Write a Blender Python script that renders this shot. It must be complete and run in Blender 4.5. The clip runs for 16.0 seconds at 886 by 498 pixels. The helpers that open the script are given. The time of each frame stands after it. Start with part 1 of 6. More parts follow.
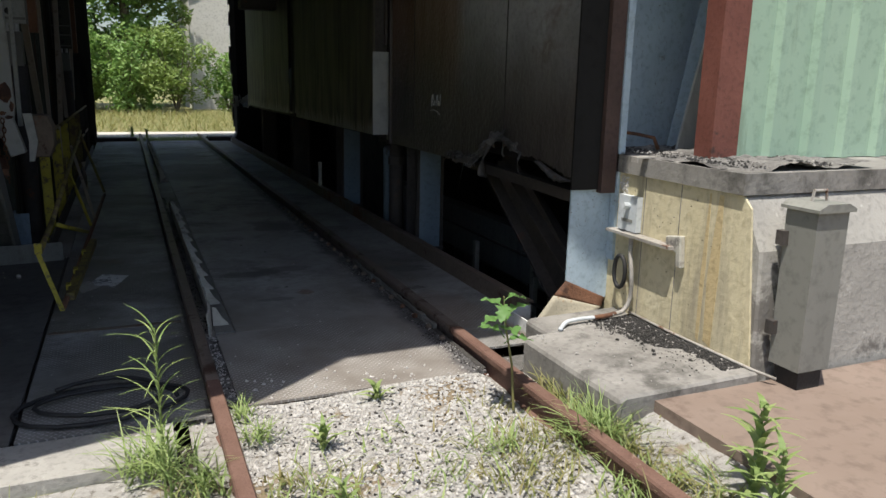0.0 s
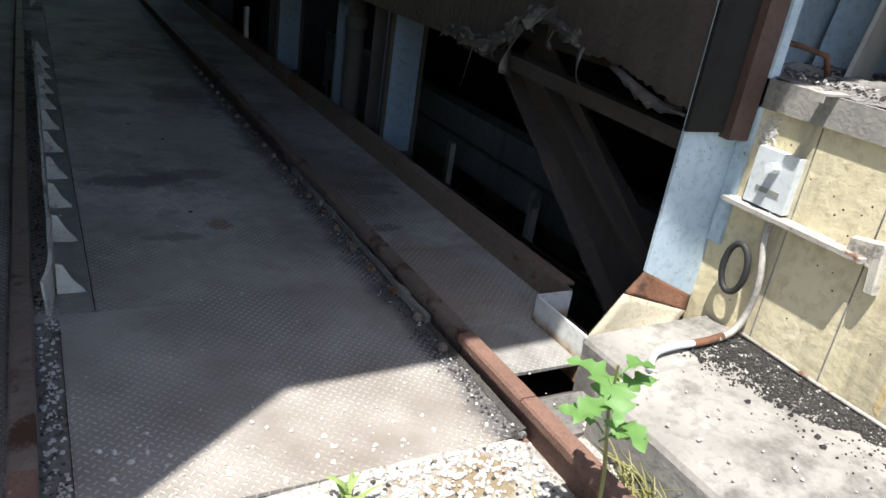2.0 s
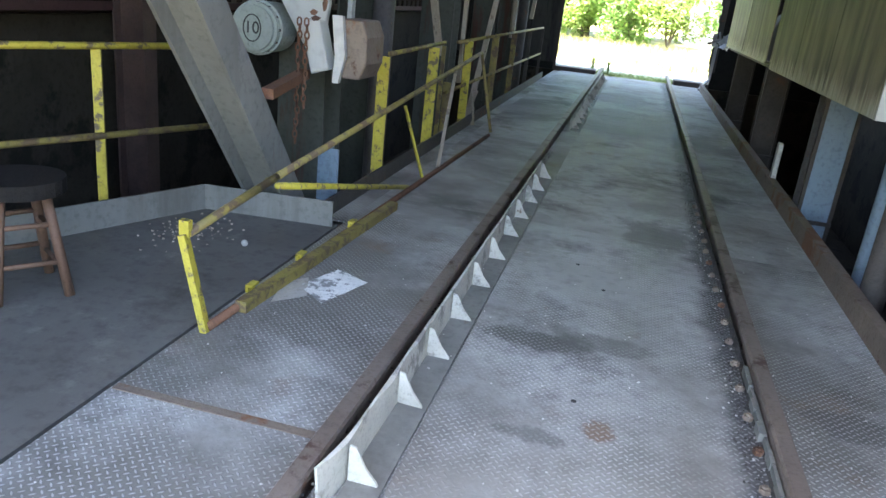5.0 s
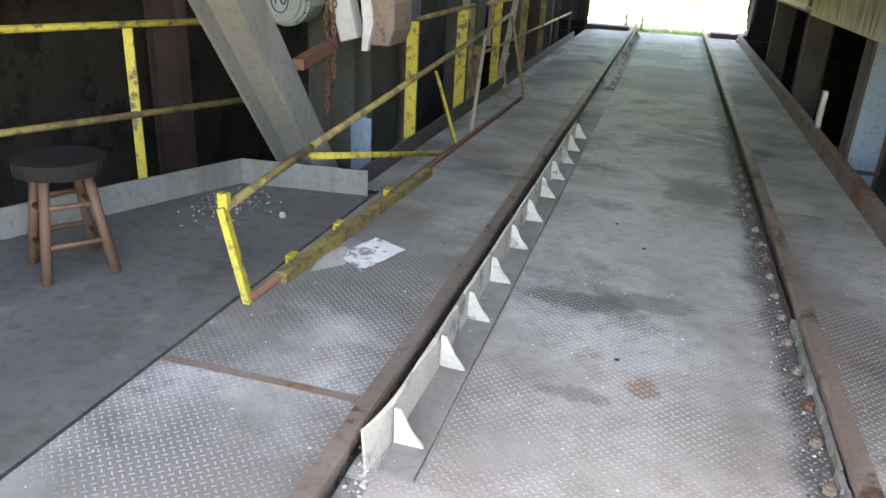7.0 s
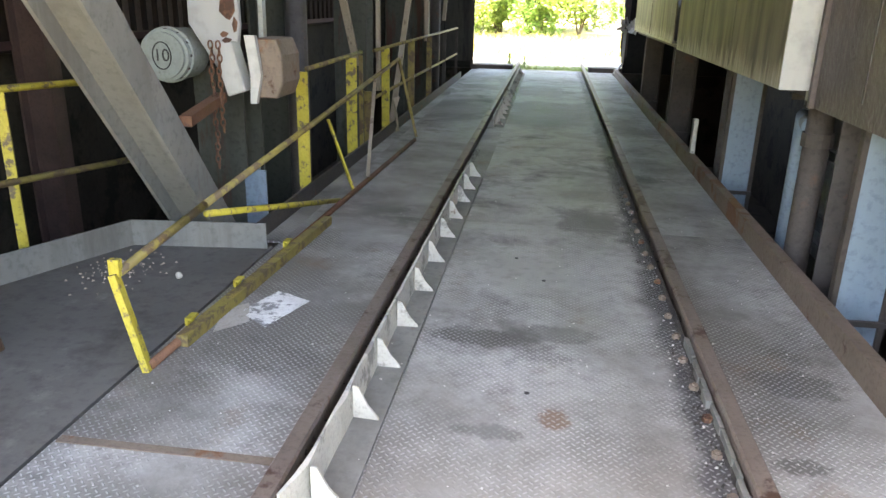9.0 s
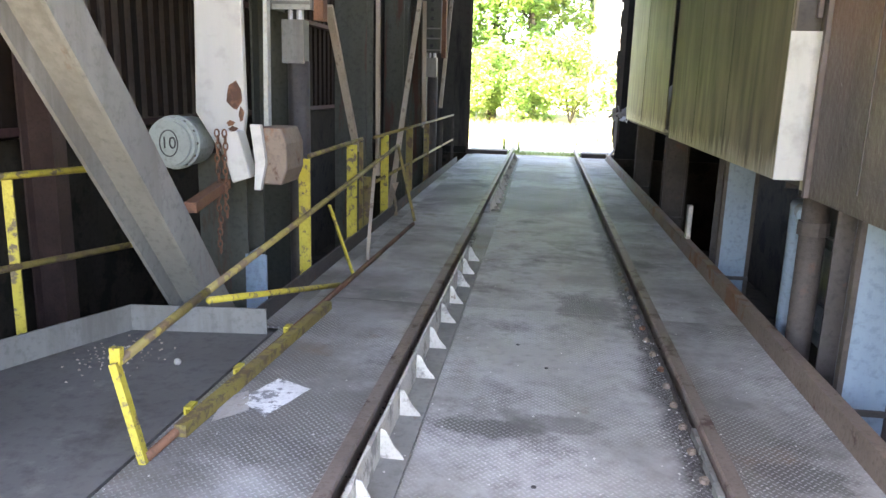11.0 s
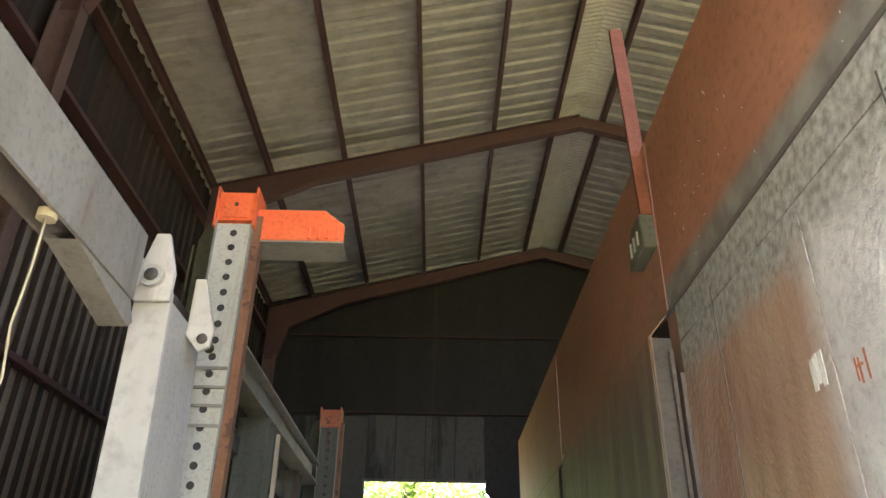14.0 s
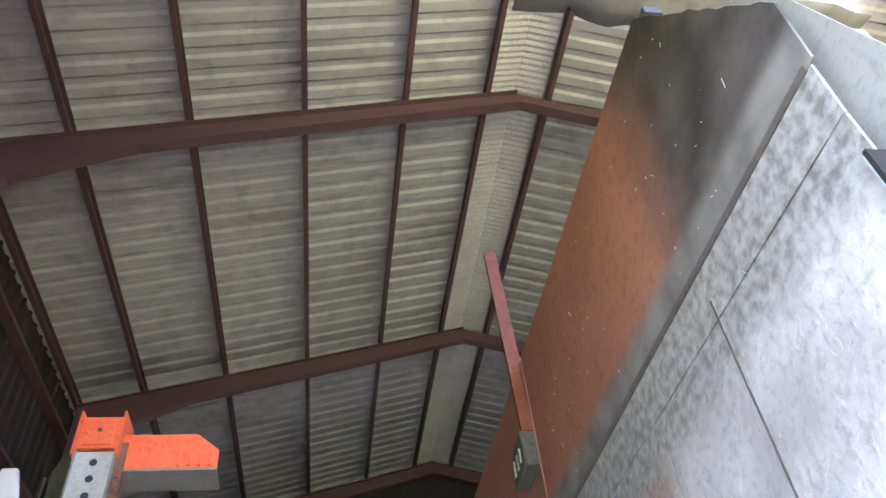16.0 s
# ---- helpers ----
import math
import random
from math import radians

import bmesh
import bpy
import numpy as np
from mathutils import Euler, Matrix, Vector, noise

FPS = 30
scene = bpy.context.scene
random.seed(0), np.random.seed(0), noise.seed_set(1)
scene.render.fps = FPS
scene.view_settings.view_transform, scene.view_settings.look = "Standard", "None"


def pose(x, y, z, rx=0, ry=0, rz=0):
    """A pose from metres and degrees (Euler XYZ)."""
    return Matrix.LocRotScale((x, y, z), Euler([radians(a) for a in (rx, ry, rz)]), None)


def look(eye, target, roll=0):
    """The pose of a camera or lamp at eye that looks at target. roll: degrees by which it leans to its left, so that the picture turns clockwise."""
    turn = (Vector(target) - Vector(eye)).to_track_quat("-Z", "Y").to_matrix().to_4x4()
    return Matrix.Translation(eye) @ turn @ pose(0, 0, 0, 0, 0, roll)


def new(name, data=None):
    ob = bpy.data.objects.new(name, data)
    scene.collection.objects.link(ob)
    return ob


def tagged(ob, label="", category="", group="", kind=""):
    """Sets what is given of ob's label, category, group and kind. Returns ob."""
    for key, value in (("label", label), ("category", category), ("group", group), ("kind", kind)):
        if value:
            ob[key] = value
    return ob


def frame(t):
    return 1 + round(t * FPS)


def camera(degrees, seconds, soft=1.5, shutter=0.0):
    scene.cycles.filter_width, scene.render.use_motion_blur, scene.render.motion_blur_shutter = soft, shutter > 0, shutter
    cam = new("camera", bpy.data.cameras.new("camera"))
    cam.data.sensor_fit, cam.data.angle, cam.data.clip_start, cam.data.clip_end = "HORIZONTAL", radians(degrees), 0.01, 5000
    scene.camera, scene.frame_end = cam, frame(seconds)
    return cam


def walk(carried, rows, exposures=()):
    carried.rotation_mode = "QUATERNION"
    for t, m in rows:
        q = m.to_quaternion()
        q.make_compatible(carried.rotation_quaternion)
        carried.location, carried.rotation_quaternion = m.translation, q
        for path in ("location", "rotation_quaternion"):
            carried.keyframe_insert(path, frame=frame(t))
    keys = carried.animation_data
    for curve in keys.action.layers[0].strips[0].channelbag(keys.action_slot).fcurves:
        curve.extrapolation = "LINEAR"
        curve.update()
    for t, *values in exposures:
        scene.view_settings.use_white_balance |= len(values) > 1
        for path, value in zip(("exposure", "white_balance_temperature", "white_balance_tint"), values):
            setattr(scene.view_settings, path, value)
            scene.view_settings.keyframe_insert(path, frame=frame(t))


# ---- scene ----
cam = camera(62.1, 16.0)
PATH = [
    (0, (-1.064, -3.477, 1.574), (-0.295, -1.684, 1.135), 1.2),
    (0.5, (-0.997, -2.937, 1.521), (-0.252, -1.146, 1.034), 3.9),
    (1, (-0.95, -2.447, 1.514), (-0.048, -0.754, 0.95), 6.3),
    (1.5, (-0.813, -1.969, 1.489), (-0.017, -0.267, 0.802), 3.8),
    (2, (-0.66, -1.556, 1.481), (0.287, 0.023, 0.701), 9.0),
    (2.5, (-0.466, -1.27, 1.483), (0.501, 0.252, 0.619), 9.1),
    (3, (-0.223, -1.022, 1.467), (0.426, 0.693, 0.669), 6.0),
    (3.5, (-0.106, -0.81, 1.458), (0.384, 0.992, 0.74), 6.1),
    (4, (-0.044, -0.628, 1.443), (0.25, 1.227, 0.758), 9.5),
    (4.5, (-0.01, -0.537, 1.444), (-0.21, 1.315, 0.715), 5.9),
    (5, (-0.002, -0.535, 1.474), (-0.416, 1.305, 0.808), 6.3),
    (5.2, (-0.001, -0.529, 1.456), (-0.466, 1.309, 0.817), 5.8),
    (7.5, (-0.006, -0.531, 1.45), (-0.482, 1.241, 0.654), 2.4),
    (8, (-0.009, -0.529, 1.455), (-0.399, 1.253, 0.635), 2.3),
    (8.5, (0.005, -0.536, 1.482), (-0.307, 1.294, 0.738), 1.8),
    (10.8, (-0.031, -0.552, 1.491), (-0.2, 1.392, 1.051), 1.6),
    (11, (-0.043, -0.547, 1.517), (-0.294, 1.389, 1.084), 1.7),
    (11.5, (-0.105, -0.559, 1.522), (-0.528, 1.367, 1.186), 1.2),
    (12, (-0.183, -0.523, 1.561), (-0.717, 1.404, 1.54), 1.6),
    (12.5, (-0.199, -0.571, 1.607), (-0.627, 1.364, 1.877), 2.6),
    (13, (-0.193, -0.599, 1.658), (-0.431, 1.295, 2.257), 1.6),
    (13.5, (-0.152, -0.649, 1.679), (-0.236, 1.176, 2.493), 1.5),
    (14, (-0.131, -0.705, 1.705), (-0.121, 1.053, 2.658), 0.9),
    (14.5, (-0.113, -0.705, 1.761), (-0.014, 0.9, 2.95), -1.2),
    (15, (-0.117, -0.718, 1.78), (0.065, 0.771, 3.103), -2.6),
    (15.5, (-0.104, -0.738, 1.795), (0.153, 0.635, 3.227), -5.1),
    (16, (-0.07, -0.786, 1.736), (0.225, 0.617, 3.131), -6.8),
]
walk(cam, [(t, look(eye, target, roll)) for t, eye, target, roll in PATH], [(0, 0.55, 6500, 10), (1, 1.1, 6500, 10), (1.5, 1.25, 6500, 10), (2, 1.4, 6300, 10), (2.5, 1.6, 6300, 11), (3, 2.25, 6300, 12), (3.5, 3.4, 6000, 10), (4.0, 4.0, 6300, 10), (4.5, 4.2, 6400, 9), (5.2, 4.35, 6600, 9), (7.5, 4.7, 7900, 13), (8.5, 4.58, 7900, 13), (11, 4.8, 7200, 19), (12, 4.4, 6900, 18), (12.6, 3.7, 7000, 14), (13.0, 3.4, 7000, 14), (13.5, 3.9, 6700, 14), (14.0, 4.7, 7100, 17), (14.5, 5.5, 6300, 18), (15.5, 5.5, 5600, 24), (16, 4.85, 5500, 22)])

# ---- world, sun and daylight ----
SUN_TRAVEL = Vector((1.05, 1.0, -4.25)).normalized()
world = bpy.data.worlds.new("world")
scene.world = world
world.use_nodes = True
wn = world.node_tree
sky = wn.nodes.new("ShaderNodeTexSky")
sky.sky_type = "NISHITA"
sky.sun_disc = False
sky.sun_elevation = math.asin(-SUN_TRAVEL.z)
sky.sun_rotation = math.atan2(-SUN_TRAVEL.x, -SUN_TRAVEL.y)
sky.dust_density = 2.0
wn.nodes["Background"].inputs["Strength"].default_value = 0.10
wn.links.new(sky.outputs[0], wn.nodes["Background"].inputs["Color"])
sun = new("sun", bpy.data.lights.new("sun", "SUN"))
sun.data.energy, sun.data.angle, sun.data.color = 4.2, radians(0.55), (1.0, 0.95, 0.87)
sun.matrix_world = look((-20, -20, 60), Vector((-20, -20, 60)) + SUN_TRAVEL)


# ---- materials ----
def rgba(c):
    return (c[0], c[1], c[2], 1.0)


def mat(name, a, b, scale=4.0, rough=0.7, metal=0.0, bump=0.25, spots=None, streak=False, rand=0.0, grain=40.0, gloss_var=0.15, spec=0.35, soft=0.0):
    """Two tones mixed by coarse and fine noise, with optional stains of a third tone (colour, cover, scale) and relief."""
    m = bpy.data.materials.new(name)
    m.use_nodes = True
    n, l = m.node_tree.nodes, m.node_tree.links
    bs = n["Principled BSDF"]
    tc = n.new("ShaderNodeTexCoord")
    info = n.new("ShaderNodeObjectInfo")
    off = n.new("ShaderNodeVectorMath"); off.operation = "MULTIPLY_ADD"
    l.new(info.outputs["Random"], off.inputs[0]); off.inputs[1].default_value = (37.0, 23.0, 11.0)
    l.new(tc.outputs["Object"], off.inputs[2])
    vec = off.outputs[0]
    if streak:
        mp = n.new("ShaderNodeMapping"); mp.inputs["Scale"].default_value = (1.0, 1.0, 0.12)
        l.new(vec, mp.inputs[0]); svec = mp.outputs[0]
    else:
        svec = vec

    def noise_tex(s, d, v, r=0.6):
        t = n.new("ShaderNodeTexNoise"); t.inputs["Scale"].default_value = s; t.inputs["Detail"].default_value = d; t.inputs["Roughness"].default_value = r
        l.new(v, t.inputs["Vector"]); return t.outputs["Fac"]

    def ramp(fac, lo, hi):
        r = n.new("ShaderNodeMapRange"); r.inputs[1].default_value, r.inputs[2].default_value = lo, hi
        l.new(fac, r.inputs[0]); return r.outputs[0]

    def mix(fac, c1, c2):
        x = n.new("ShaderNodeMix"); x.data_type = "RGBA"
        if isinstance(fac, float): x.inputs[0].default_value = fac
        else: l.new(fac, x.inputs[0])
        for sock, c in ((x.inputs[6], c1), (x.inputs[7], c2)):
            if isinstance(c, tuple): sock.default_value = rgba(c)
            else: l.new(c, sock)
        return x.outputs[2]

    coarse, fine = noise_tex(scale, 6.0, svec), noise_tex(scale * grain / 4.0, 3.0, vec)
    col = mix(ramp(coarse, 0.32, 0.68), a, b)
    dark = tuple(x * 0.55 for x in a)
    col = mix(ramp(fine, 0.5, 0.95), col, dark)
    if spots:
        for c, cover, s in spots:
            f = noise_tex(s, 8.0, svec, 0.68)
            col = mix(ramp(f, 0.66 - cover - soft, 0.72 - cover + soft), col, c)
    if rand:
        h = n.new("ShaderNodeHueSaturation"); r = ramp(info.outputs["Random"], 0.0, 1.0)
        mr = n.new("ShaderNodeMapRange"); mr.inputs[3].default_value, mr.inputs[4].default_value = 1 - rand, 1 + rand
        l.new(info.outputs["Random"], mr.inputs[0]); l.new(mr.outputs[0], h.inputs["Value"]); l.new(col, h.inputs["Color"]); col = h.outputs[0]
    l.new(col, bs.inputs["Base Color"])
    rr = n.new("ShaderNodeMapRange"); rr.inputs[3].default_value, rr.inputs[4].default_value = max(0.05, rough - gloss_var), min(1, rough + gloss_var)
    l.new(coarse, rr.inputs[0]); l.new(rr.outputs[0], bs.inputs["Roughness"])
    bs.inputs["Metallic"].default_value = metal
    bs.inputs["Specular IOR Level"].default_value = spec
    if bump:
        bp = n.new("ShaderNodeBump"); bp.inputs["Strength"].default_value = bump; bp.inputs["Distance"].default_value = 0.01
        l.new(fine, bp.inputs["Height"]); l.new(bp.outputs[0], bs.inputs["Normal"])
    return m


def stained(m, axis, lo, hi, wobble, scale, a, c, stretch=(1.0, 1.0, 1.0)):
    """Runs a second, mottled tone over a material along one axis, from lo (none) to hi (full), with a wandering edge."""
    n, l = m.node_tree.nodes, m.node_tree.links
    bs = n["Principled BSDF"]
    old = bs.inputs["Base Color"].links[0].from_socket
    tc = n.new("ShaderNodeTexCoord"); sep = n.new("ShaderNodeSeparateXYZ"); l.new(tc.outputs["Object"], sep.inputs[0])
    mp = n.new("ShaderNodeMapping"); mp.inputs["Scale"].default_value = stretch; l.new(tc.outputs["Object"], mp.inputs[0])
    nz = n.new("ShaderNodeTexNoise"); nz.inputs["Scale"].default_value = scale; nz.inputs["Detail"].default_value = 7; nz.inputs["Roughness"].default_value = 0.65
    l.new(mp.outputs[0], nz.inputs["Vector"])
    k = n.new("ShaderNodeMath"); k.operation = "MULTIPLY_ADD"; k.inputs[1].default_value = wobble
    l.new(nz.outputs["Fac"], k.inputs[0]); l.new(sep.outputs["XYZ".index(axis)], k.inputs[2])
    mr = n.new("ShaderNodeMapRange"); mr.interpolation_type = "SMOOTHSTEP"
    mr.inputs[1].default_value, mr.inputs[2].default_value = lo + wobble / 2, hi + wobble / 2
    mr.inputs[3].default_value, mr.inputs[4].default_value = 0.0, 1.0
    l.new(k.outputs[0], mr.inputs[0])
    tone = n.new("ShaderNodeMix"); tone.data_type = "RGBA"; tone.inputs[6].default_value, tone.inputs[7].default_value = rgba(a), rgba(c)
    n2 = n.new("ShaderNodeTexNoise"); n2.inputs["Scale"].default_value = scale * 2.3; n2.inputs["Detail"].default_value = 6
    l.new(mp.outputs[0], n2.inputs["Vector"])
    r2 = n.new("ShaderNodeMapRange"); r2.inputs[1].default_value, r2.inputs[2].default_value = 0.35, 0.65
    l.new(n2.outputs["Fac"], r2.inputs[0]); l.new(r2.outputs[0], tone.inputs[0])
    mx = n.new("ShaderNodeMix"); mx.data_type = "RGBA"
    l.new(mr.outputs[0], mx.inputs[0]); l.new(old, mx.inputs[6]); l.new(tone.outputs[2], mx.inputs[7]); l.new(mx.outputs[2], bs.inputs["Base Color"])
    return m


def blotch(m, x, y, rx, ry, colour, strength=0.8, ragged=0.9):
    """A soft stain of a ragged oval shape at a place on the deck."""
    n, l = m.node_tree.nodes, m.node_tree.links
    bs = n["Principled BSDF"]
    old = bs.inputs["Base Color"].links[0].from_socket
    tc = n.new("ShaderNodeTexCoord"); mp = n.new("ShaderNodeMapping"); mp.vector_type = "TEXTURE"
    mp.inputs["Location"].default_value, mp.inputs["Scale"].default_value = (x, y, 0), (rx, ry, 1)
    l.new(tc.outputs["Object"], mp.inputs[0])
    ln = n.new("ShaderNodeVectorMath"); ln.operation = "LENGTH"; l.new(mp.outputs[0], ln.inputs[0])
    nz = n.new("ShaderNodeTexNoise"); nz.inputs["Scale"].default_value = 2.2 / max(rx, ry); nz.inputs["Detail"].default_value = 7; nz.inputs["Roughness"].default_value = 0.65
    l.new(tc.outputs["Object"], nz.inputs["Vector"])
    k = n.new("ShaderNodeMath"); k.operation = "MULTIPLY_ADD"; k.inputs[1].default_value = ragged * 2
    l.new(nz.outputs["Fac"], k.inputs[0]); l.new(ln.outputs["Value"], k.inputs[2])
    mr = n.new("ShaderNodeMapRange"); mr.interpolation_type = "SMOOTHSTEP"
    mr.inputs[1].default_value, mr.inputs[2].default_value, mr.inputs[3].default_value, mr.inputs[4].default_value = 1.15 + ragged, 0.65 + ragged, 0.0, strength
    l.new(k.outputs[0], mr.inputs[0])
    mx = n.new("ShaderNodeMix"); mx.data_type = "RGBA"; mx.inputs[7].default_value = rgba(colour)
    l.new(mr.outputs[0], mx.inputs[0]); l.new(old, mx.inputs[6]); l.new(mx.outputs[2], bs.inputs["Base Color"])
    return m


def tread_mat(name, a, b, stain, cover, runs=(), marks=()):
    """Worn steel tread plate: crossed raised lozenges, dirt in large patches, blotches of rust and oil."""
    m = mat(name, a, b, 1.3, 0.62, 0.0, 0.0, [(stain, cover + 0.05, 0.8), ((0.075, 0.07, 0.065), 0.08, 1.3), ((0.15, 0.105, 0.075), 0.02, 2.1), ((0.07, 0.062, 0.056), -0.04, 6.0)], gloss_var=0.2, spec=0.45, soft=0.05)
    n, l = m.node_tree.nodes, m.node_tree.links
    bs = n["Principled BSDF"]
    for run in runs: stained(m, *run)
    for mark in marks: blotch(m, *mark)

    def math_node(op, x, y=None):
        k = n.new("ShaderNodeMath"); k.operation = op
        for sock, v in ((k.inputs[0], x), (k.inputs[1], y)):
            if v is None: continue
            if isinstance(v, (int, float)): sock.default_value = v
            else: l.new(v, sock)
        return k.outputs[0]

    tc = n.new("ShaderNodeTexCoord"); mp = n.new("ShaderNodeMapping")
    mp.inputs["Rotation"].default_value = (0, 0, radians(45)); mp.inputs["Scale"].default_value = (40, 40, 40)
    l.new(tc.outputs["Object"], mp.inputs[0])
    sep = n.new("ShaderNodeSeparateXYZ"); l.new(mp.outputs[0], sep.inputs[0])
    u, v = sep.outputs[0], sep.outputs[1]
    fu, fv = math_node("SUBTRACT", math_node("FRACT", u), 0.5), math_node("SUBTRACT", math_node("FRACT", v), 0.5)
    par = math_node("MODULO", math_node("ABSOLUTE", math_node("ADD", math_node("FLOOR", u), math_node("FLOOR", v))), 2.0)
    inv = math_node("SUBTRACT", 1.0, par)
    la = math_node("ADD", math_node("MULTIPLY", fu, par), math_node("MULTIPLY", fv, inv))
    sh = math_node("ADD", math_node("MULTIPLY", fv, par), math_node("MULTIPLY", fu, inv))
    d = math_node("ADD", math_node("POWER", math_node("DIVIDE", la, 0.48), 2.0), math_node("POWER", math_node("DIVIDE", sh, 0.17), 2.0))
    up = n.new("ShaderNodeMapRange"); up.inputs[1].default_value, up.inputs[2].default_value = 1.0, 0.35
    l.new(d, up.inputs[0])
    wear = n.new("ShaderNodeTexNoise"); wear.inputs["Scale"].default_value = 1.6; wear.inputs["Detail"].default_value = 5
    l.new(tc.outputs["Object"], wear.inputs["Vector"])
    wr = n.new("ShaderNodeMapRange"); wr.inputs[1].default_value, wr.inputs[2].default_value = 0.38, 0.58
    l.new(wear.outputs["Fac"], wr.inputs[0])
    hgt = math_node("MULTIPLY", up.outputs[0], wr.outputs[0])
    old = bs.inputs["Base Color"].links[0].from_socket
    mx = n.new("ShaderNodeMix"); mx.data_type = "RGBA"; mx.inputs[7].default_value = (0.56, 0.555, 0.54, 1)
    l.new(math_node("MULTIPLY", hgt, 0.5), mx.inputs[0]); l.new(old, mx.inputs[6]); l.new(mx.outputs[2], bs.inputs["Base Color"])
    gr = n.new("ShaderNodeTexNoise"); gr.inputs["Scale"].default_value = 60; l.new(tc.outputs["Object"], gr.inputs["Vector"])
    bp = n.new("ShaderNodeBump"); bp.inputs["Strength"].default_value = 0.8; bp.inputs["Distance"].default_value = 0.005
    l.new(math_node("ADD", hgt, math_node("MULTIPLY", gr.outputs["Fac"], 0.5)), bp.inputs["Height"]); l.new(bp.outputs[0], bs.inputs["Normal"])
    return m


RUST = (0.13, 0.062, 0.036)
DARKRUST = (0.075, 0.04, 0.028)
SOOT = (0.022, 0.02, 0.019)
DAMP = (0.085, 0.08, 0.076)
M_plate = tread_mat("tread plate", (0.27, 0.262, 0.25), (0.4, 0.395, 0.382), (0.15, 0.142, 0.13), 0.1,
    [("Y", 2.6, -0.3, 1.6, 1.5, (0.17, 0.148, 0.127), (0.27, 0.248, 0.222)), ("X", 0.545, 0.64, 0.22, 4.5, (0.06, 0.057, 0.058), (0.11, 0.105, 0.104))],
    [(-0.22, 2.56, 0.24, 0.11, DAMP, 0.85), (0.12, 2.66, 0.22, 0.1, DAMP, 0.6), (-0.12, 1.78, 0.16, 0.05, DAMP, 0.6), (0.11, 1.9, 0.06, 0.08, (0.17, 0.11, 0.08), 0.9), (0.35, 4.6, 0.25, 0.4, DAMP, 0.7), (0.05, 9.9, 0.75, 1.35, (0.1, 0.096, 0.09), 0.8), (-0.1, 12.6, 0.5, 0.9, (0.12, 0.115, 0.108), 0.6), (0.1, 1.0, 0.5, 0.25, (0.17, 0.155, 0.14), 0.5)])
M_plate_side = tread_mat("side tread plate", (0.26, 0.253, 0.24), (0.38, 0.375, 0.36), (0.14, 0.133, 0.12), 0.14, (),
    [(1.1, 2.35, 0.2, 0.14, DAMP, 0.8), (0.95, 1.75, 0.1, 0.05, DAMP, 0.8), (1.0, 1.1, 0.25, 0.5, (0.25, 0.2, 0.16), 0.6), (-1.2, 9.9, 0.5, 1.2, DAMP, 0.6), (-1.2, 0.7, 0.5, 0.5, (0.16, 0.155, 0.14), 0.5)])
M_platform = mat("dusty platform plate", (0.085, 0.08, 0.074), (0.13, 0.125, 0.116), 1.6, 0.8, 0, 0.3, [((0.21, 0.2, 0.185), 0.05, 1.7), ((0.05, 0.046, 0.042), 0.06, 1.3), ((0.26, 0.25, 0.235), -0.06, 40)], soft=0.04)
M_rail = mat("rail steel", (0.15, 0.115, 0.095), (0.215, 0.175, 0.15), 5, 0.55, 0.3, 0.3, [(DARKRUST, 0.12, 4)], spec=0.5)
M_rail_rust = mat("rusty rail", (0.135, 0.075, 0.055), (0.18, 0.105, 0.08), 9, 0.8, 0, 0.5, [((0.3, 0.22, 0.17), 0.03, 20)])
M_kerb = mat("browned steel", (0.15, 0.115, 0.09), (0.21, 0.165, 0.13), 4, 0.7, 0.1, 0.4, [((0.17, 0.085, 0.045), 0.12, 3), (DARKRUST, 0.06, 6)])
M_ridge = mat("pale ridge strip", (0.33, 0.315, 0.275), (0.4, 0.385, 0.34), 2, 0.7, 0, 0.1)
M_rust = mat("rusty steel", RUST, (0.19, 0.095, 0.055), 5, 0.8, 0.1, 0.5, [(DARKRUST, 0.12, 3)])
M_darksteel = mat("dark sooty steel", (0.05, 0.045, 0.042), (0.085, 0.075, 0.068), 3, 0.7, 0.1, 0.4, [(RUST, 0.05, 5)])
M_black = mat("black rubber", (0.02, 0.02, 0.021), (0.035, 0.034, 0.034), 6, 0.6)
M_cream = mat("cream painted steel", (0.4, 0.385, 0.33), (0.5, 0.48, 0.42), 6, 0.6, 0, 0.3, [(RUST, 0.06, 8), ((0.2, 0.19, 0.17), 0.12, 4)])
M_white = mat("chalky white paint", (0.36, 0.36, 0.335), (0.44, 0.435, 0.405), 3, 0.55, 0, 0.15, [((0.28, 0.27, 0.245), 0.06, 2), (RUST, -0.04, 5)], streak=True, soft=0.04, grain=9)
M_offwhite = mat("weathered white steel", (0.31, 0.315, 0.285), (0.39, 0.39, 0.355), 3, 0.6, 0, 0.25, [((0.27, 0.26, 0.23), 0.1, 2.5), (RUST, 0.0, 6)], streak=True)
M_endpaint = stained(mat("rust-edged white paint", (0.58, 0.59, 0.57), (0.7, 0.7, 0.68), 3, 0.6, 0, 0.25, [((0.3, 0.2, 0.14), -0.03, 14)]), "Z", 0.06, -0.01, 0.06, 12, (0.2, 0.11, 0.06), (0.4, 0.27, 0.14))
M_gray = mat("weathered grey paint", (0.15, 0.15, 0.136), (0.215, 0.214, 0.195), 2.5, 0.65, 0, 0.25, [((0.13, 0.124, 0.11), 0.12, 2.0), (RUST, 0.0, 6)], streak=True, soft=0.03)
M_green = mat("grey green paint", (0.05, 0.053, 0.043), (0.085, 0.09, 0.075), 2.5, 0.7, 0, 0.3, [(DARKRUST, 0.08, 3)], streak=True, spec=0.2)
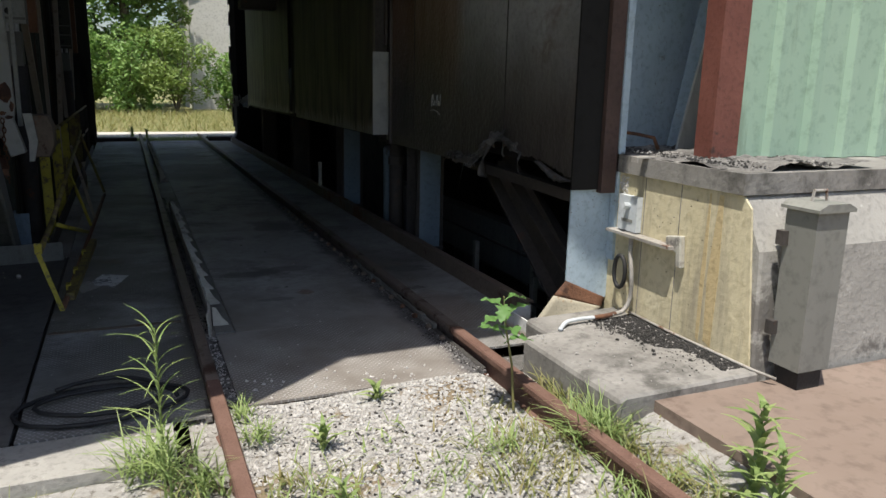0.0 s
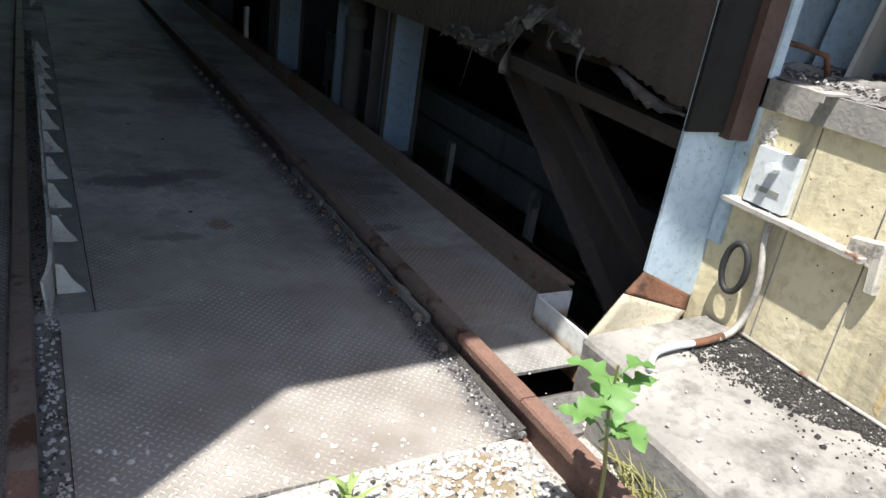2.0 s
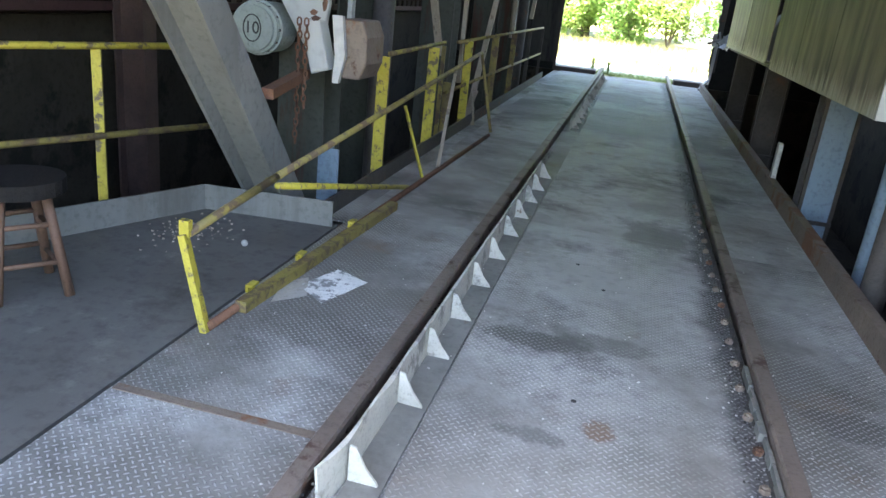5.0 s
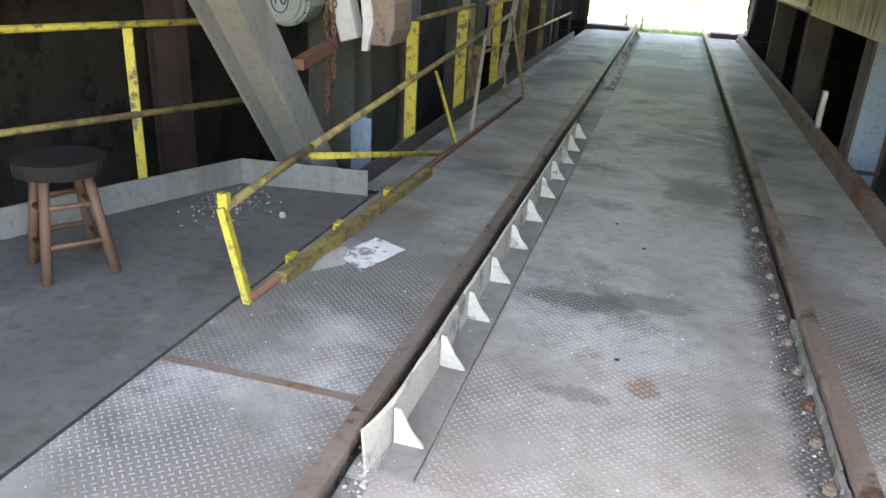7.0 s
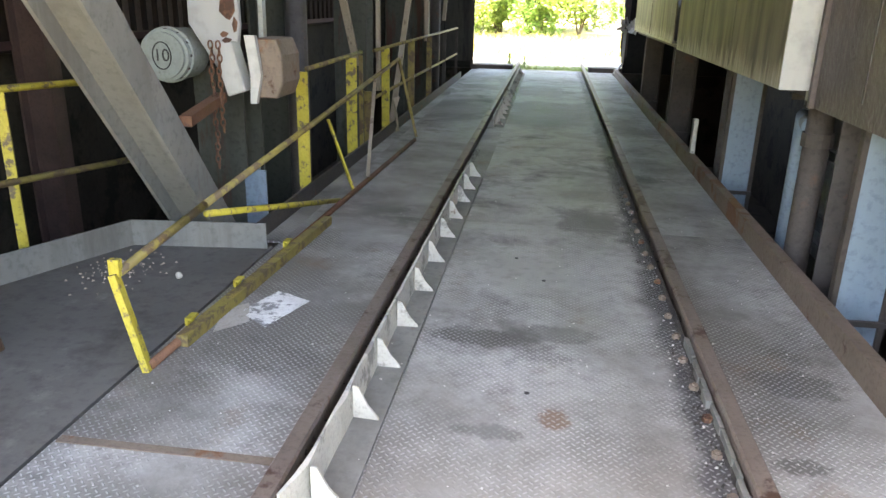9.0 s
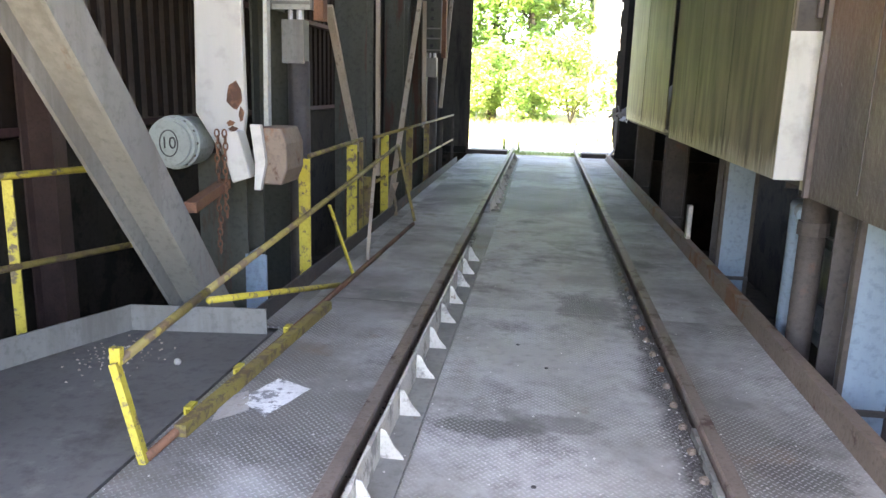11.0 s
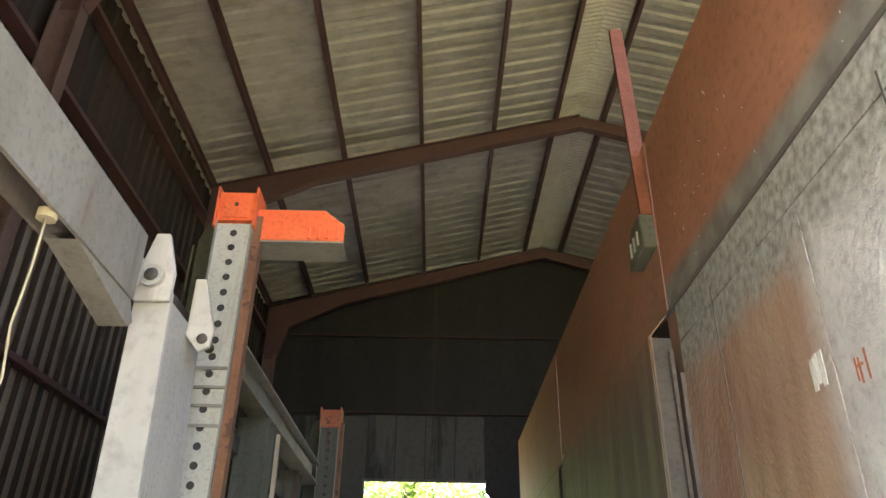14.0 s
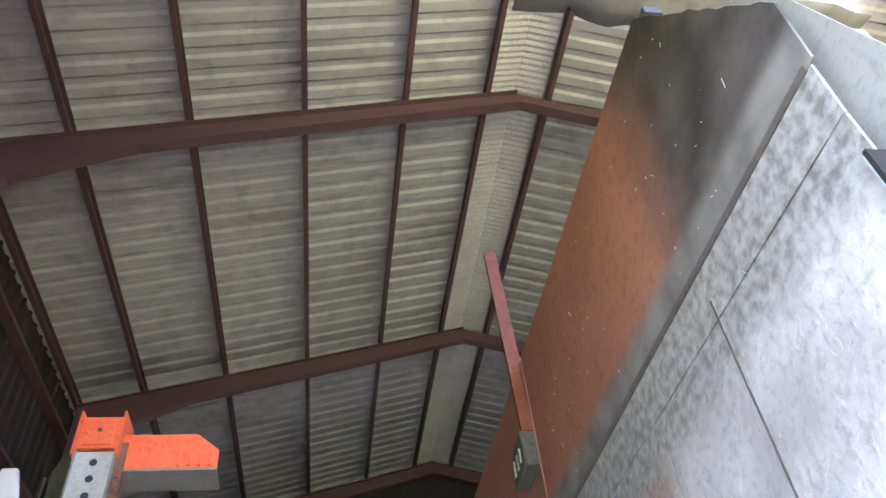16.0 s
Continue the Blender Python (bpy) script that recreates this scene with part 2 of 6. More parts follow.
M_blue = mat("pale blue paint", (0.36, 0.46, 0.54), (0.45, 0.55, 0.62), 2.5, 0.55, 0, 0.25, [((0.17, 0.12, 0.09), 0.035, 48), ((0.19, 0.15, 0.13), 0.01, 11), (RUST, 0.0, 4)])
M_bluegrey = mat("faded blue paint", (0.16, 0.215, 0.27), (0.225, 0.29, 0.345), 2.5, 0.55, 0, 0.2, [((0.12, 0.13, 0.13), 0.06, 6)], streak=True)
M_yellow = mat("yellow paint", (0.38, 0.31, 0.035), (0.46, 0.385, 0.06), 5, 0.6, 0, 0.3, [((0.13, 0.10, 0.06), 0.12, 14), (RUST, 0.05, 6)])
M_olive = mat("worn yellow paint", (0.25, 0.205, 0.05), (0.16, 0.12, 0.055), 4, 0.65, 0, 0.35, [((0.12, 0.085, 0.05), 0.16, 10)])
M_orange = mat("orange red paint", (0.62, 0.10, 0.035), (0.70, 0.14, 0.05), 3, 0.5, 0, 0.2, [((0.25, 0.06, 0.03), 0.05, 6)])
M_orange_dull = mat("faded red paint", (0.26, 0.07, 0.035), (0.32, 0.10, 0.05), 3, 0.6, 0, 0.2, [(DARKRUST, 0.1, 6)])
M_primer = mat("red oxide primer", (0.05, 0.024, 0.024), (0.072, 0.034, 0.032), 3, 0.7, 0, 0.2, [((0.05, 0.027, 0.024), 0.08, 3)])
M_rcol = mat("brown red paint", (0.15, 0.055, 0.042), (0.2, 0.078, 0.058), 4, 0.6, 0, 0.25, [((0.06, 0.035, 0.03), 0.06, 3)])
M_roof = mat("ribbed roof sheet", (0.23, 0.219, 0.202), (0.295, 0.283, 0.263), 0.6, 0.6, 0, 0.1, [((0.16, 0.148, 0.13), 0.12, 0.6), ((0.11, 0.09, 0.075), -0.03, 2.0)], grain=20, soft=0.08)
# siding tones pushed towards black to stand in for the weak light on the walls
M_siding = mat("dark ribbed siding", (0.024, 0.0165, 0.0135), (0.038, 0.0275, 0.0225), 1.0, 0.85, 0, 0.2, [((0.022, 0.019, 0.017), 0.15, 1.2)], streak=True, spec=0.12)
M_backing = mat("brown panel", (0.13, 0.108, 0.09), (0.18, 0.15, 0.125), 1.5, 0.85, 0, 0.2, [((0.05, 0.04, 0.034), 0.1, 1.5)], streak=True, spec=0.12)
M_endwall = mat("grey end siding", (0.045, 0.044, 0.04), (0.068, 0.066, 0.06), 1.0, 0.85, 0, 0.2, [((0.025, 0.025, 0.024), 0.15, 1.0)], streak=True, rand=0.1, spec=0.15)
# darkest copy for the upper end wall, shade included in the colour
M_endupper = mat("shade-dark end siding", (0.016, 0.0155, 0.015), (0.026, 0.025, 0.024), 1.0, 0.85, 0, 0.2, streak=True, spec=0.1)
M_greensiding = mat("mint green siding", (0.30, 0.43, 0.33), (0.36, 0.49, 0.38), 1.5, 0.5, 0, 0.12, [((0.24, 0.33, 0.25), 0.1, 3)], streak=True)
M_hop_soot = mat("sooty plate", (0.07, 0.055, 0.05), (0.12, 0.1, 0.09), 1.6, 0.55, 0.05, 0.4, [((0.25, 0.11, 0.065), 0.02, 1.5), ((0.34, 0.31, 0.29), -0.05, 7)])
# lower front of the hopper: grey scraped steel, its base paled for reflected daylight, brown where material slid, sooty
# along the torn edge
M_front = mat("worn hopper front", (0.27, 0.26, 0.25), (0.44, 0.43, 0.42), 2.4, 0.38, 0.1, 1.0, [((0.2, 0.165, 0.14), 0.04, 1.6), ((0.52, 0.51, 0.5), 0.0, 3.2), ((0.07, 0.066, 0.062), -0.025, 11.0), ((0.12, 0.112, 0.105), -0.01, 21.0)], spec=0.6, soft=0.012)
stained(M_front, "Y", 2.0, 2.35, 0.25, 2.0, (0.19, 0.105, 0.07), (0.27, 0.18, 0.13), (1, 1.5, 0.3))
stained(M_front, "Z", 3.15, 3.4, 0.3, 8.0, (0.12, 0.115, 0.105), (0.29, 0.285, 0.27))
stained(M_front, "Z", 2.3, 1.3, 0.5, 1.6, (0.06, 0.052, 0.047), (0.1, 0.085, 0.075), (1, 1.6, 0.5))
# upper front: rust, blackened towards the torn corner
M_hop_corner = mat("rusted and sooty plate", (0.19, 0.082, 0.052), (0.235, 0.106, 0.068), 1.6, 0.8, 0.0, 0.25, [((0.5, 0.4, 0.33), -0.1, 26)], spec=0.15, soft=0.03)
stained(M_hop_corner, "Y", 1.75, 1.1, 0.5, 1.4, (0.026, 0.023, 0.02), (0.058, 0.052, 0.046))
stained(M_hop_corner, "Z", 4.05, 3.9, 0.1, 2.0, (0.09, 0.084, 0.075), (0.15, 0.142, 0.13))
# long plates: rust above running down into dark olive stains, pale scuffs on the hem
M_hopside = mat("streaked hopper plate", (0.2, 0.088, 0.055), (0.26, 0.118, 0.072), 1.4, 0.6, 0.0, 0.25, [((0.15, 0.078, 0.052), 0.08, 1.3), ((0.5, 0.4, 0.33), -0.1, 26)], spec=0.4, soft=0.05)
stained(M_hopside, "Z", 4.25, 3.1, 1.3, 1.1, (0.06, 0.05, 0.037), (0.13, 0.105, 0.075), (1, 2.5, 0.3))
stained(M_hopside, "Z", 2.6, 1.2, 2.4, 2.0, (0.055, 0.049, 0.035), (0.17, 0.15, 0.1), (1, 1.6, 0.25))
stained(M_hopside, "Z", 1.2, 1.0, 0.55, 5.0, (0.3, 0.28, 0.2), (0.42, 0.4, 0.32), (1, 3.0, 0.4))
M_torn = mat("torn blackened steel", (0.05, 0.047, 0.045), (0.14, 0.135, 0.13), 12, 0.55, 0.2, 0.5, [(RUST, 0.06, 9)])
M_barred = mat("dark red paint", (0.12, 0.045, 0.03), (0.16, 0.06, 0.04), 4, 0.9, 0, 0.25, spec=0.08)
M_motor = mat("grey green enamel", (0.25, 0.275, 0.25), (0.32, 0.35, 0.32), 4, 0.5, 0, 0.2, [((0.16, 0.15, 0.13), 0.08, 6)])
M_brace = mat("grimy brace steel", (0.05, 0.043, 0.037), (0.08, 0.067, 0.058), 3, 0.75, 0, 0.4, [(RUST, 0.0, 3)], soft=0.04)
M_pad = mat("soiled concrete pad", (0.2, 0.19, 0.175), (0.3, 0.288, 0.265), 2.5, 0.9, 0, 0.5, [((0.11, 0.105, 0.095), 0.12, 3), ((0.42, 0.4, 0.37), 0.0, 9)], soft=0.03)
M_postdark = mat("dark brown steel", (0.06, 0.038, 0.033), (0.095, 0.06, 0.05), 4, 0.6, 0, 0.3)
M_pitbeam = mat("soiled pit concrete", (0.3, 0.297, 0.285), (0.4, 0.395, 0.38), 2.0, 0.9, 0, 0.4, [((0.08, 0.078, 0.072), 0.06, 1.6), ((0.12, 0.1, 0.08), -0.02, 3)], streak=True, soft=0.05)
M_skirt = mat("rust-speckled cream paint", (0.3, 0.27, 0.2), (0.4, 0.365, 0.28), 6, 0.65, 0, 0.3, [((0.26, 0.16, 0.08), 0.08, 6), ((0.14, 0.075, 0.045), 0.0, 18)])
M_concrete = mat("grey concrete", (0.30, 0.29, 0.265), (0.40, 0.385, 0.35), 3, 0.85, 0, 0.5, [((0.17, 0.16, 0.145), 0.12, 3), ((0.5, 0.48, 0.44), 0.03, 9)])
# pit and base wall concrete: base colour lowered to carry the dim light there
M_concdark = mat("shade-darkened concrete", (0.029, 0.0245, 0.0185), (0.048, 0.041, 0.031), 2, 0.9, 0, 0.5, [((0.018, 0.016, 0.013), 0.14, 1.6)], spec=0.15)
M_yconc = mat("yellow stained concrete", (0.56, 0.485, 0.29), (0.66, 0.6, 0.43), 2.2, 0.85, 0, 0.5, [((0.36, 0.32, 0.23), 0.1, 3), ((0.27, 0.25, 0.2), 0.0, 1.8), ((0.20, 0.18, 0.14), -0.03, 7)], streak=True, soft=0.03)
M_brown = mat("rusty brown ground", (0.19, 0.14, 0.11), (0.24, 0.185, 0.15), 1.2, 0.85, 0, 0.4, [((0.14, 0.10, 0.08), 0.12, 1.0), ((0.38, 0.31, 0.25), -0.07, 24)])
M_gravel = mat("pale gravel", (0.36, 0.34, 0.31), (0.55, 0.53, 0.50), 26, 0.9, 0, 1.0, [((0.16, 0.14, 0.11), 0.1, 30), ((0.28, 0.22, 0.14), 0.1, 2)])
M_earth = mat("dry grassy ground", (0.20, 0.20, 0.075), (0.30, 0.27, 0.13), 1.2, 0.95, 0, 0.8, [((0.13, 0.16, 0.05), 0.14, 1.5), ((0.40, 0.35, 0.24), 0.02, 1.0)])
M_road = mat("pale dirt road", (0.50, 0.47, 0.41), (0.58, 0.55, 0.48), 2, 0.95, 0, 0.4, [((0.4, 0.37, 0.3), 0.1, 3)])
M_coal = mat("black coal grit", (0.03, 0.029, 0.028), (0.07, 0.066, 0.062), 30, 0.7, 0, 1.0)
M_slabgrit = mat("grit-crusted concrete", (0.1, 0.096, 0.09), (0.24, 0.23, 0.215), 6, 0.9, 0, 1.0, [((0.04, 0.038, 0.036), 0.08, 14), ((0.4, 0.385, 0.36), -0.02, 30)], soft=0.03)
M_dirt = mat("dark debris", (0.045, 0.042, 0.04), (0.10, 0.092, 0.084), 20, 0.9, 0, 1.0, [((0.3, 0.29, 0.27), -0.03, 45)])
M_rustrun = mat("rust stained concrete", (0.50, 0.38, 0.19), (0.57, 0.47, 0.28), 3, 0.9, 0, 0.5, [((0.44, 0.27, 0.1), 0.06, 5)], streak=True, soft=0.08)
M_wood = mat("worn grey wood", (0.30, 0.25, 0.19), (0.40, 0.34, 0.27), 6, 0.8, 0, 0.4, [((0.2, 0.16, 0.12), 0.1, 6)], streak=True)
M_seat = mat("worn black seat", (0.012, 0.011, 0.011), (0.024, 0.021, 0.019), 8, 0.85, 0, 0.3, [((0.06, 0.042, 0.03), -0.02, 12)], spec=0.12)
M_stoolwood = mat("brown stool wood", (0.1, 0.055, 0.036), (0.15, 0.087, 0.056), 6, 0.7, 0, 0.35, [((0.32, 0.25, 0.19), 0.05, 9)], streak=True)
M_paper = mat("dirty paper", (0.6, 0.6, 0.59), (0.74, 0.74, 0.72), 8, 0.9, 0, 0.2, [((0.22, 0.22, 0.22), 0.12, 14)])
M_fleck = mat("pale chips", (0.3, 0.29, 0.27), (0.5, 0.48, 0.45), 20, 0.9, 0, 0.3, rand=0.3)
M_stone = mat("gravel stone", (0.38, 0.36, 0.33), (0.6, 0.58, 0.55), 25, 0.9, 0, 0.3)
M_steelbright = mat("torn bright steel", (0.33, 0.33, 0.34), (0.5, 0.5, 0.5), 9, 0.4, 0.5, 0.5, [(RUST, 0.06, 9)])
M_boxgrey = mat("grey enclosure paint", (0.20, 0.20, 0.18), (0.25, 0.25, 0.225), 2, 0.5, 0, 0.1, [((0.3, 0.29, 0.27), -0.02, 6)], streak=True)
M_lightbox = mat("pale grey plastic", (0.52, 0.56, 0.58), (0.6, 0.63, 0.64), 3, 0.5, 0, 0.1)
M_conduit = mat("grey conduit", (0.30, 0.28, 0.25), (0.38, 0.36, 0.33), 5, 0.6, 0, 0.3, [(RUST, 0.08, 6)])
M_rope = mat("yellowed rope", (0.36, 0.33, 0.22), (0.44, 0.4, 0.28), 20, 0.8)
M_housewall = mat("pale house wall", (0.62, 0.60, 0.56), (0.68, 0.66, 0.62), 1, 0.8, 0, 0.1)
M_houseroof = mat("grey roof", (0.2, 0.19, 0.18), (0.25, 0.24, 0.23), 2, 0.8)
M_bark = mat("tree bark", (0.10, 0.08, 0.06), (0.16, 0.13, 0.10), 5, 0.9, 0, 0.8, streak=True)


def leaf_mat(name, a, b):
    m = bpy.data.materials.new(name)
    m.use_nodes = True
    n, l = m.node_tree.nodes, m.node_tree.links
    bs = n["Principled BSDF"]
    geo = n.new("ShaderNodeNewGeometry")
    mx = n.new("ShaderNodeMix"); mx.data_type = "RGBA"
    mx.inputs[6].default_value, mx.inputs[7].default_value = rgba(a), rgba(b)
    l.new(geo.outputs["Random Per Island"], mx.inputs[0]); l.new(mx.outputs[2], bs.inputs["Base Color"])
    bs.inputs["Roughness"].default_value = 0.55
    tr = n.new("ShaderNodeBsdfTranslucent"); l.new(mx.outputs[2], tr.inputs["Color"])
    ms = n.new("ShaderNodeMixShader"); ms.inputs[0].default_value = 0.35
    l.new(bs.outputs[0], ms.inputs[1]); l.new(tr.outputs[0], ms.inputs[2])
    l.new(ms.outputs[0], n["Material Output"].inputs["Surface"])
    return m


M_leaf = leaf_mat("green foliage", (0.13, 0.25, 0.06), (0.3, 0.44, 0.13))
M_leaf2 = leaf_mat("yellow green foliage", (0.15, 0.24, 0.055), (0.31, 0.4, 0.12))
M_weed = leaf_mat("weed leaf", (0.20, 0.29, 0.09), (0.34, 0.42, 0.16))
M_bigleaf = leaf_mat("broad leaf", (0.11, 0.23, 0.06), (0.18, 0.32, 0.1))
M_drygrass = leaf_mat("dry grass blade", (0.30, 0.26, 0.11), (0.22, 0.25, 0.08))


# ---- mesh helpers ----
def box(bm, lo, hi, m=None):
    """An axis-aligned box, turned by m if given. Returns its verts."""
    vs = [bm.verts.new(Vector((x, y, z))) for x in (lo[0], hi[0]) for y in (lo[1], hi[1]) for z in (lo[2], hi[2])]
    for f in ((0, 1, 3, 2), (4, 6, 7, 5), (0, 4, 5, 1), (2, 3, 7, 6), (0, 2, 6, 4), (1, 5, 7, 3)):
        bm.faces.new([vs[i] for i in f])
    if m is not None:
        for v in vs: v.co = m @ v.co
    return vs


def rounded(bm, w=0.006, seg=1):
    """Break the sharp edges of everything in bm."""
    es = [e for e in bm.edges if len(e.link_faces) == 2 and e.calc_face_angle(0) > 0.6]
    bmesh.ops.bevel(bm, geom=es, offset=w, segments=seg, affect="EDGES", clamp_overlap=True)
    return bm


def prism(bm, pts, axis, lo, hi):
    """A profile of 2D points, pushed along an axis from lo to hi. The profile lies in the other two axes, in order."""
    def at(p, v):
        return {"x": (v, p[0], p[1]), "y": (p[0], v, p[1]), "z": (p[0], p[1], v)}[axis]
    a = [bm.verts.new(at(p, lo)) for p in pts]
    b = [bm.verts.new(at(p, hi)) for p in pts]
    bm.faces.new(a); bm.faces.new(b[::-1])
    for i in range(len(pts)):
        j = (i + 1) % len(pts)
        bm.faces.new((a[i], b[i], b[j], a[j]))
    bmesh.ops.recalc_face_normals(bm, faces=bm.faces[:])
    return bm


def tube(bm, pts, r, sides=8, taper=1.0):
    """A round bar along a line of points."""
    pts = [Vector(p) for p in pts]
    rings, last = [], None
    for i, p in enumerate(pts):
        d = (pts[min(i + 1, len(pts) - 1)] - pts[max(i - 1, 0)]).normalized()
        up = Vector((0, 0, 1)) if abs(d.z) < 0.95 else Vector((1, 0, 0))
        if last is not None: up = last
        s = d.cross(up).normalized(); u = s.cross(d).normalized(); last = u
        rr = r * (1 + (taper - 1) * i / max(1, len(pts) - 1))
        rings.append([bm.verts.new(p + rr * (math.cos(k) * s + math.sin(k) * u)) for k in [2 * math.pi * j / sides for j in range(sides)]])
    for a, b in zip(rings, rings[1:]):
        for j in range(sides):
            bm.faces.new((a[j], a[(j + 1) % sides], b[(j + 1) % sides], b[j]))
    bm.faces.new(rings[0][::-1]); bm.faces.new(rings[-1])
    return bm


def bar(bm, p, q, w, h, roll=0.0):
    """A flat bar of section w x h from p to q."""
    p, q = Vector(p), Vector(q)
    d = q - p
    m = Matrix.Translation(p) @ d.to_track_quat("Y", "Z").to_matrix().to_4x4() @ Matrix.Rotation(radians(roll), 4, "Y")
    return box(bm, (-w / 2, 0, -h / 2), (w / 2, d.length, h / 2), m)


def ibeam(bm, p, q, depth, width, tf=0.02, tw=0.014, roll=0.0):
    """A rolled beam from p to q: two flanges and a web between."""
    p, q = Vector(p), Vector(q)
    d = q - p
    m = Matrix.Translation(p) @ d.to_track_quat("Y", "Z").to_matrix().to_4x4() @ Matrix.Rotation(radians(roll), 4, "Y")
    L = d.length
    w, h, a, b = width / 2, depth / 2, tw / 2, depth / 2 - tf
    prof = [(-w, h), (w, h), (w, b), (a, b), (a, -b), (w, -b), (w, -h), (-w, -h), (-w, -b), (-a, -b), (-a, b), (-w, b)]
    s0 = [bm.verts.new(m @ Vector((x, 0, z))) for x, z in prof]
    s1 = [bm.verts.new(m @ Vector((x, L, z))) for x, z in prof]
    fs = [bm.faces.new(s0), bm.faces.new(s1[::-1])]
    for i in range(12):
        fs.append(bm.faces.new((s0[i], s1[i], s1[(i + 1) % 12], s0[(i + 1) % 12])))
    bmesh.ops.recalc_face_normals(bm, faces=fs)
    return bm


def thick(bm, t):
    """Give open sheets a thickness."""
    bmesh.ops.recalc_face_normals(bm, faces=bm.faces[:])
    bm.normal_update()
    bmesh.ops.solidify(bm, geom=bm.faces[:], thickness=t)
    return bm


def mesh_of(name, bm, material, smooth=False):
    me = bpy.data.meshes.new(name)
    bm.to_mesh(me); bm.free()
    me.materials.append(material)
    if smooth:
        me.polygons.foreach_set("use_smooth", [True] * len(me.polygons))
    return me


def part(name, bm, material, parent=None, label="", smooth=False):
    """Links a bmesh as one mesh object, under a thing or a part if given."""
    ob = new(name, mesh_of(name, bm, material, smooth))
    ob.parent = parent
    if label: ob["label"] = label
    return ob


def piece(name, me, parent, m):
    """One more object on shared mesh data, at the pose m."""
    ob = new(name, me)
    ob.parent = parent
    ob.matrix_local = m
    return ob


def thing(name, label, category, group="", at=(0, 0, 0)):
    ob = new(name)
    ob.empty_display_size = 0.1
    ob.location = at
    return tagged(ob, label, category, group)


def setting(name, bm, material, label, category, parent=None):
    return tagged(part(name, bm, material, parent), label, category, kind="structure")


def B():
    return bmesh.new()


R = random.Random(7)
PIT = -2.0
X_L, X_R, Y_F, Y_B = -4.6, 9.8, -0.65, 16.72

# ---- ground and pit ----
bm = B()
xs = [-400, -60, -20, X_L - 0.1, -1.02, 0.93, X_R + 0.1, 60, 400]
ys = [-400, -40, -8, -0.42, Y_B + 0.3, 18.6, 22.0, 40, 90, 400]
def ground_z(x, y):
    return -0.06 if y < 10 else -0.03
gv = {(i, j): bm.verts.new((x, y, ground_z(x, y))) for i, x in enumerate(xs) for j, y in enumerate(ys)}
for i in range(len(xs) - 1):
    for j in range(len(ys) - 1):
        if X_L - 0.2 < (xs[i] + xs[i + 1]) / 2 < X_R + 0.2 and Y_F < (ys[j] + ys[j + 1]) / 2 < Y_B + 0.1:
            continue
        bm.faces.new((gv[i, j], gv[i + 1, j], gv[i + 1, j + 1], gv[i, j + 1]))
setting("ground", bm, M_earth, "dry grassy ground with bare earth patches", "ground")
bm = B()
box(bm, (-30, 17.75, -0.05), (30, 20.3, -0.012))
setting("road", bm, M_road, "pale dirt road crossing behind the shed", "road")
bm = B()
box(bm, (X_L, -0.4, PIT - 0.2), (X_R, Y_B + 0.2, PIT))
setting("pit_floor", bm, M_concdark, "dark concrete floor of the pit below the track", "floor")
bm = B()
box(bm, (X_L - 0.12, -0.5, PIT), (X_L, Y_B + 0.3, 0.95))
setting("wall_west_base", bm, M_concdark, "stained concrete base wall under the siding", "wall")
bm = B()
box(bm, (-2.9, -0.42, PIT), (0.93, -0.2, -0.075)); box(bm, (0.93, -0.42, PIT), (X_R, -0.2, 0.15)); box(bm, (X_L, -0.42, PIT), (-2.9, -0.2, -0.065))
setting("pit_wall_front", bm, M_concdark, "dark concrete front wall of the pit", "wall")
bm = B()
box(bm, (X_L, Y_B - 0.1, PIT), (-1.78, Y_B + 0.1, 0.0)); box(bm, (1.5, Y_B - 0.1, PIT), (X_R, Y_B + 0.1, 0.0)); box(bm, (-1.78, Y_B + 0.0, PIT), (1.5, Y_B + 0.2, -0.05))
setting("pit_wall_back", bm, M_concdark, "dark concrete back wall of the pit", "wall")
# unseen black slab, added to cut sun bounce from the roof opening
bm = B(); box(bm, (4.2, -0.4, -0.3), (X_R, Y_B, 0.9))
setting("coal_bunker_floor", bm, M_coal, "added black fill soaking up sunlight behind the hopper", "coal")
# block wall along the far side of the pit; its tall backing is added to stop light
bw = setting("wall_pit_block", prism(B(), [(4.06, PIT), (4.2, PIT), (4.2, 5.2), (4.06, 5.2)], "y", -0.2, Y_B), M_concdark, "added dark wall keeping the sunlit bay out of the pit", "wall")
bm = B(); box(bm, (-0.03, 0.006, 0.006), (0.0, 0.394, 0.194)); rounded(bm, 0.006)
blk = mesh_of("block", bm, mat("concrete block", (0.17, 0.17, 0.16), (0.24, 0.24, 0.225), 5, 0.9, 0, 0.4, rand=0.2))
for j in range(8):
    for i in range(26):
        piece("block", blk, bw, Matrix.Translation((4.06, 0.9 + i * 0.4 + (j % 2) * 0.2, PIT + j * 0.2)))

# ---- building: walls, frames, roof ----
SLOPE, RIDGE_X, RIDGE_Z = 0.254, 2.62, 11.3
def roof_z(x):
    return RIDGE_Z - SLOPE * abs(x - RIDGE_X)


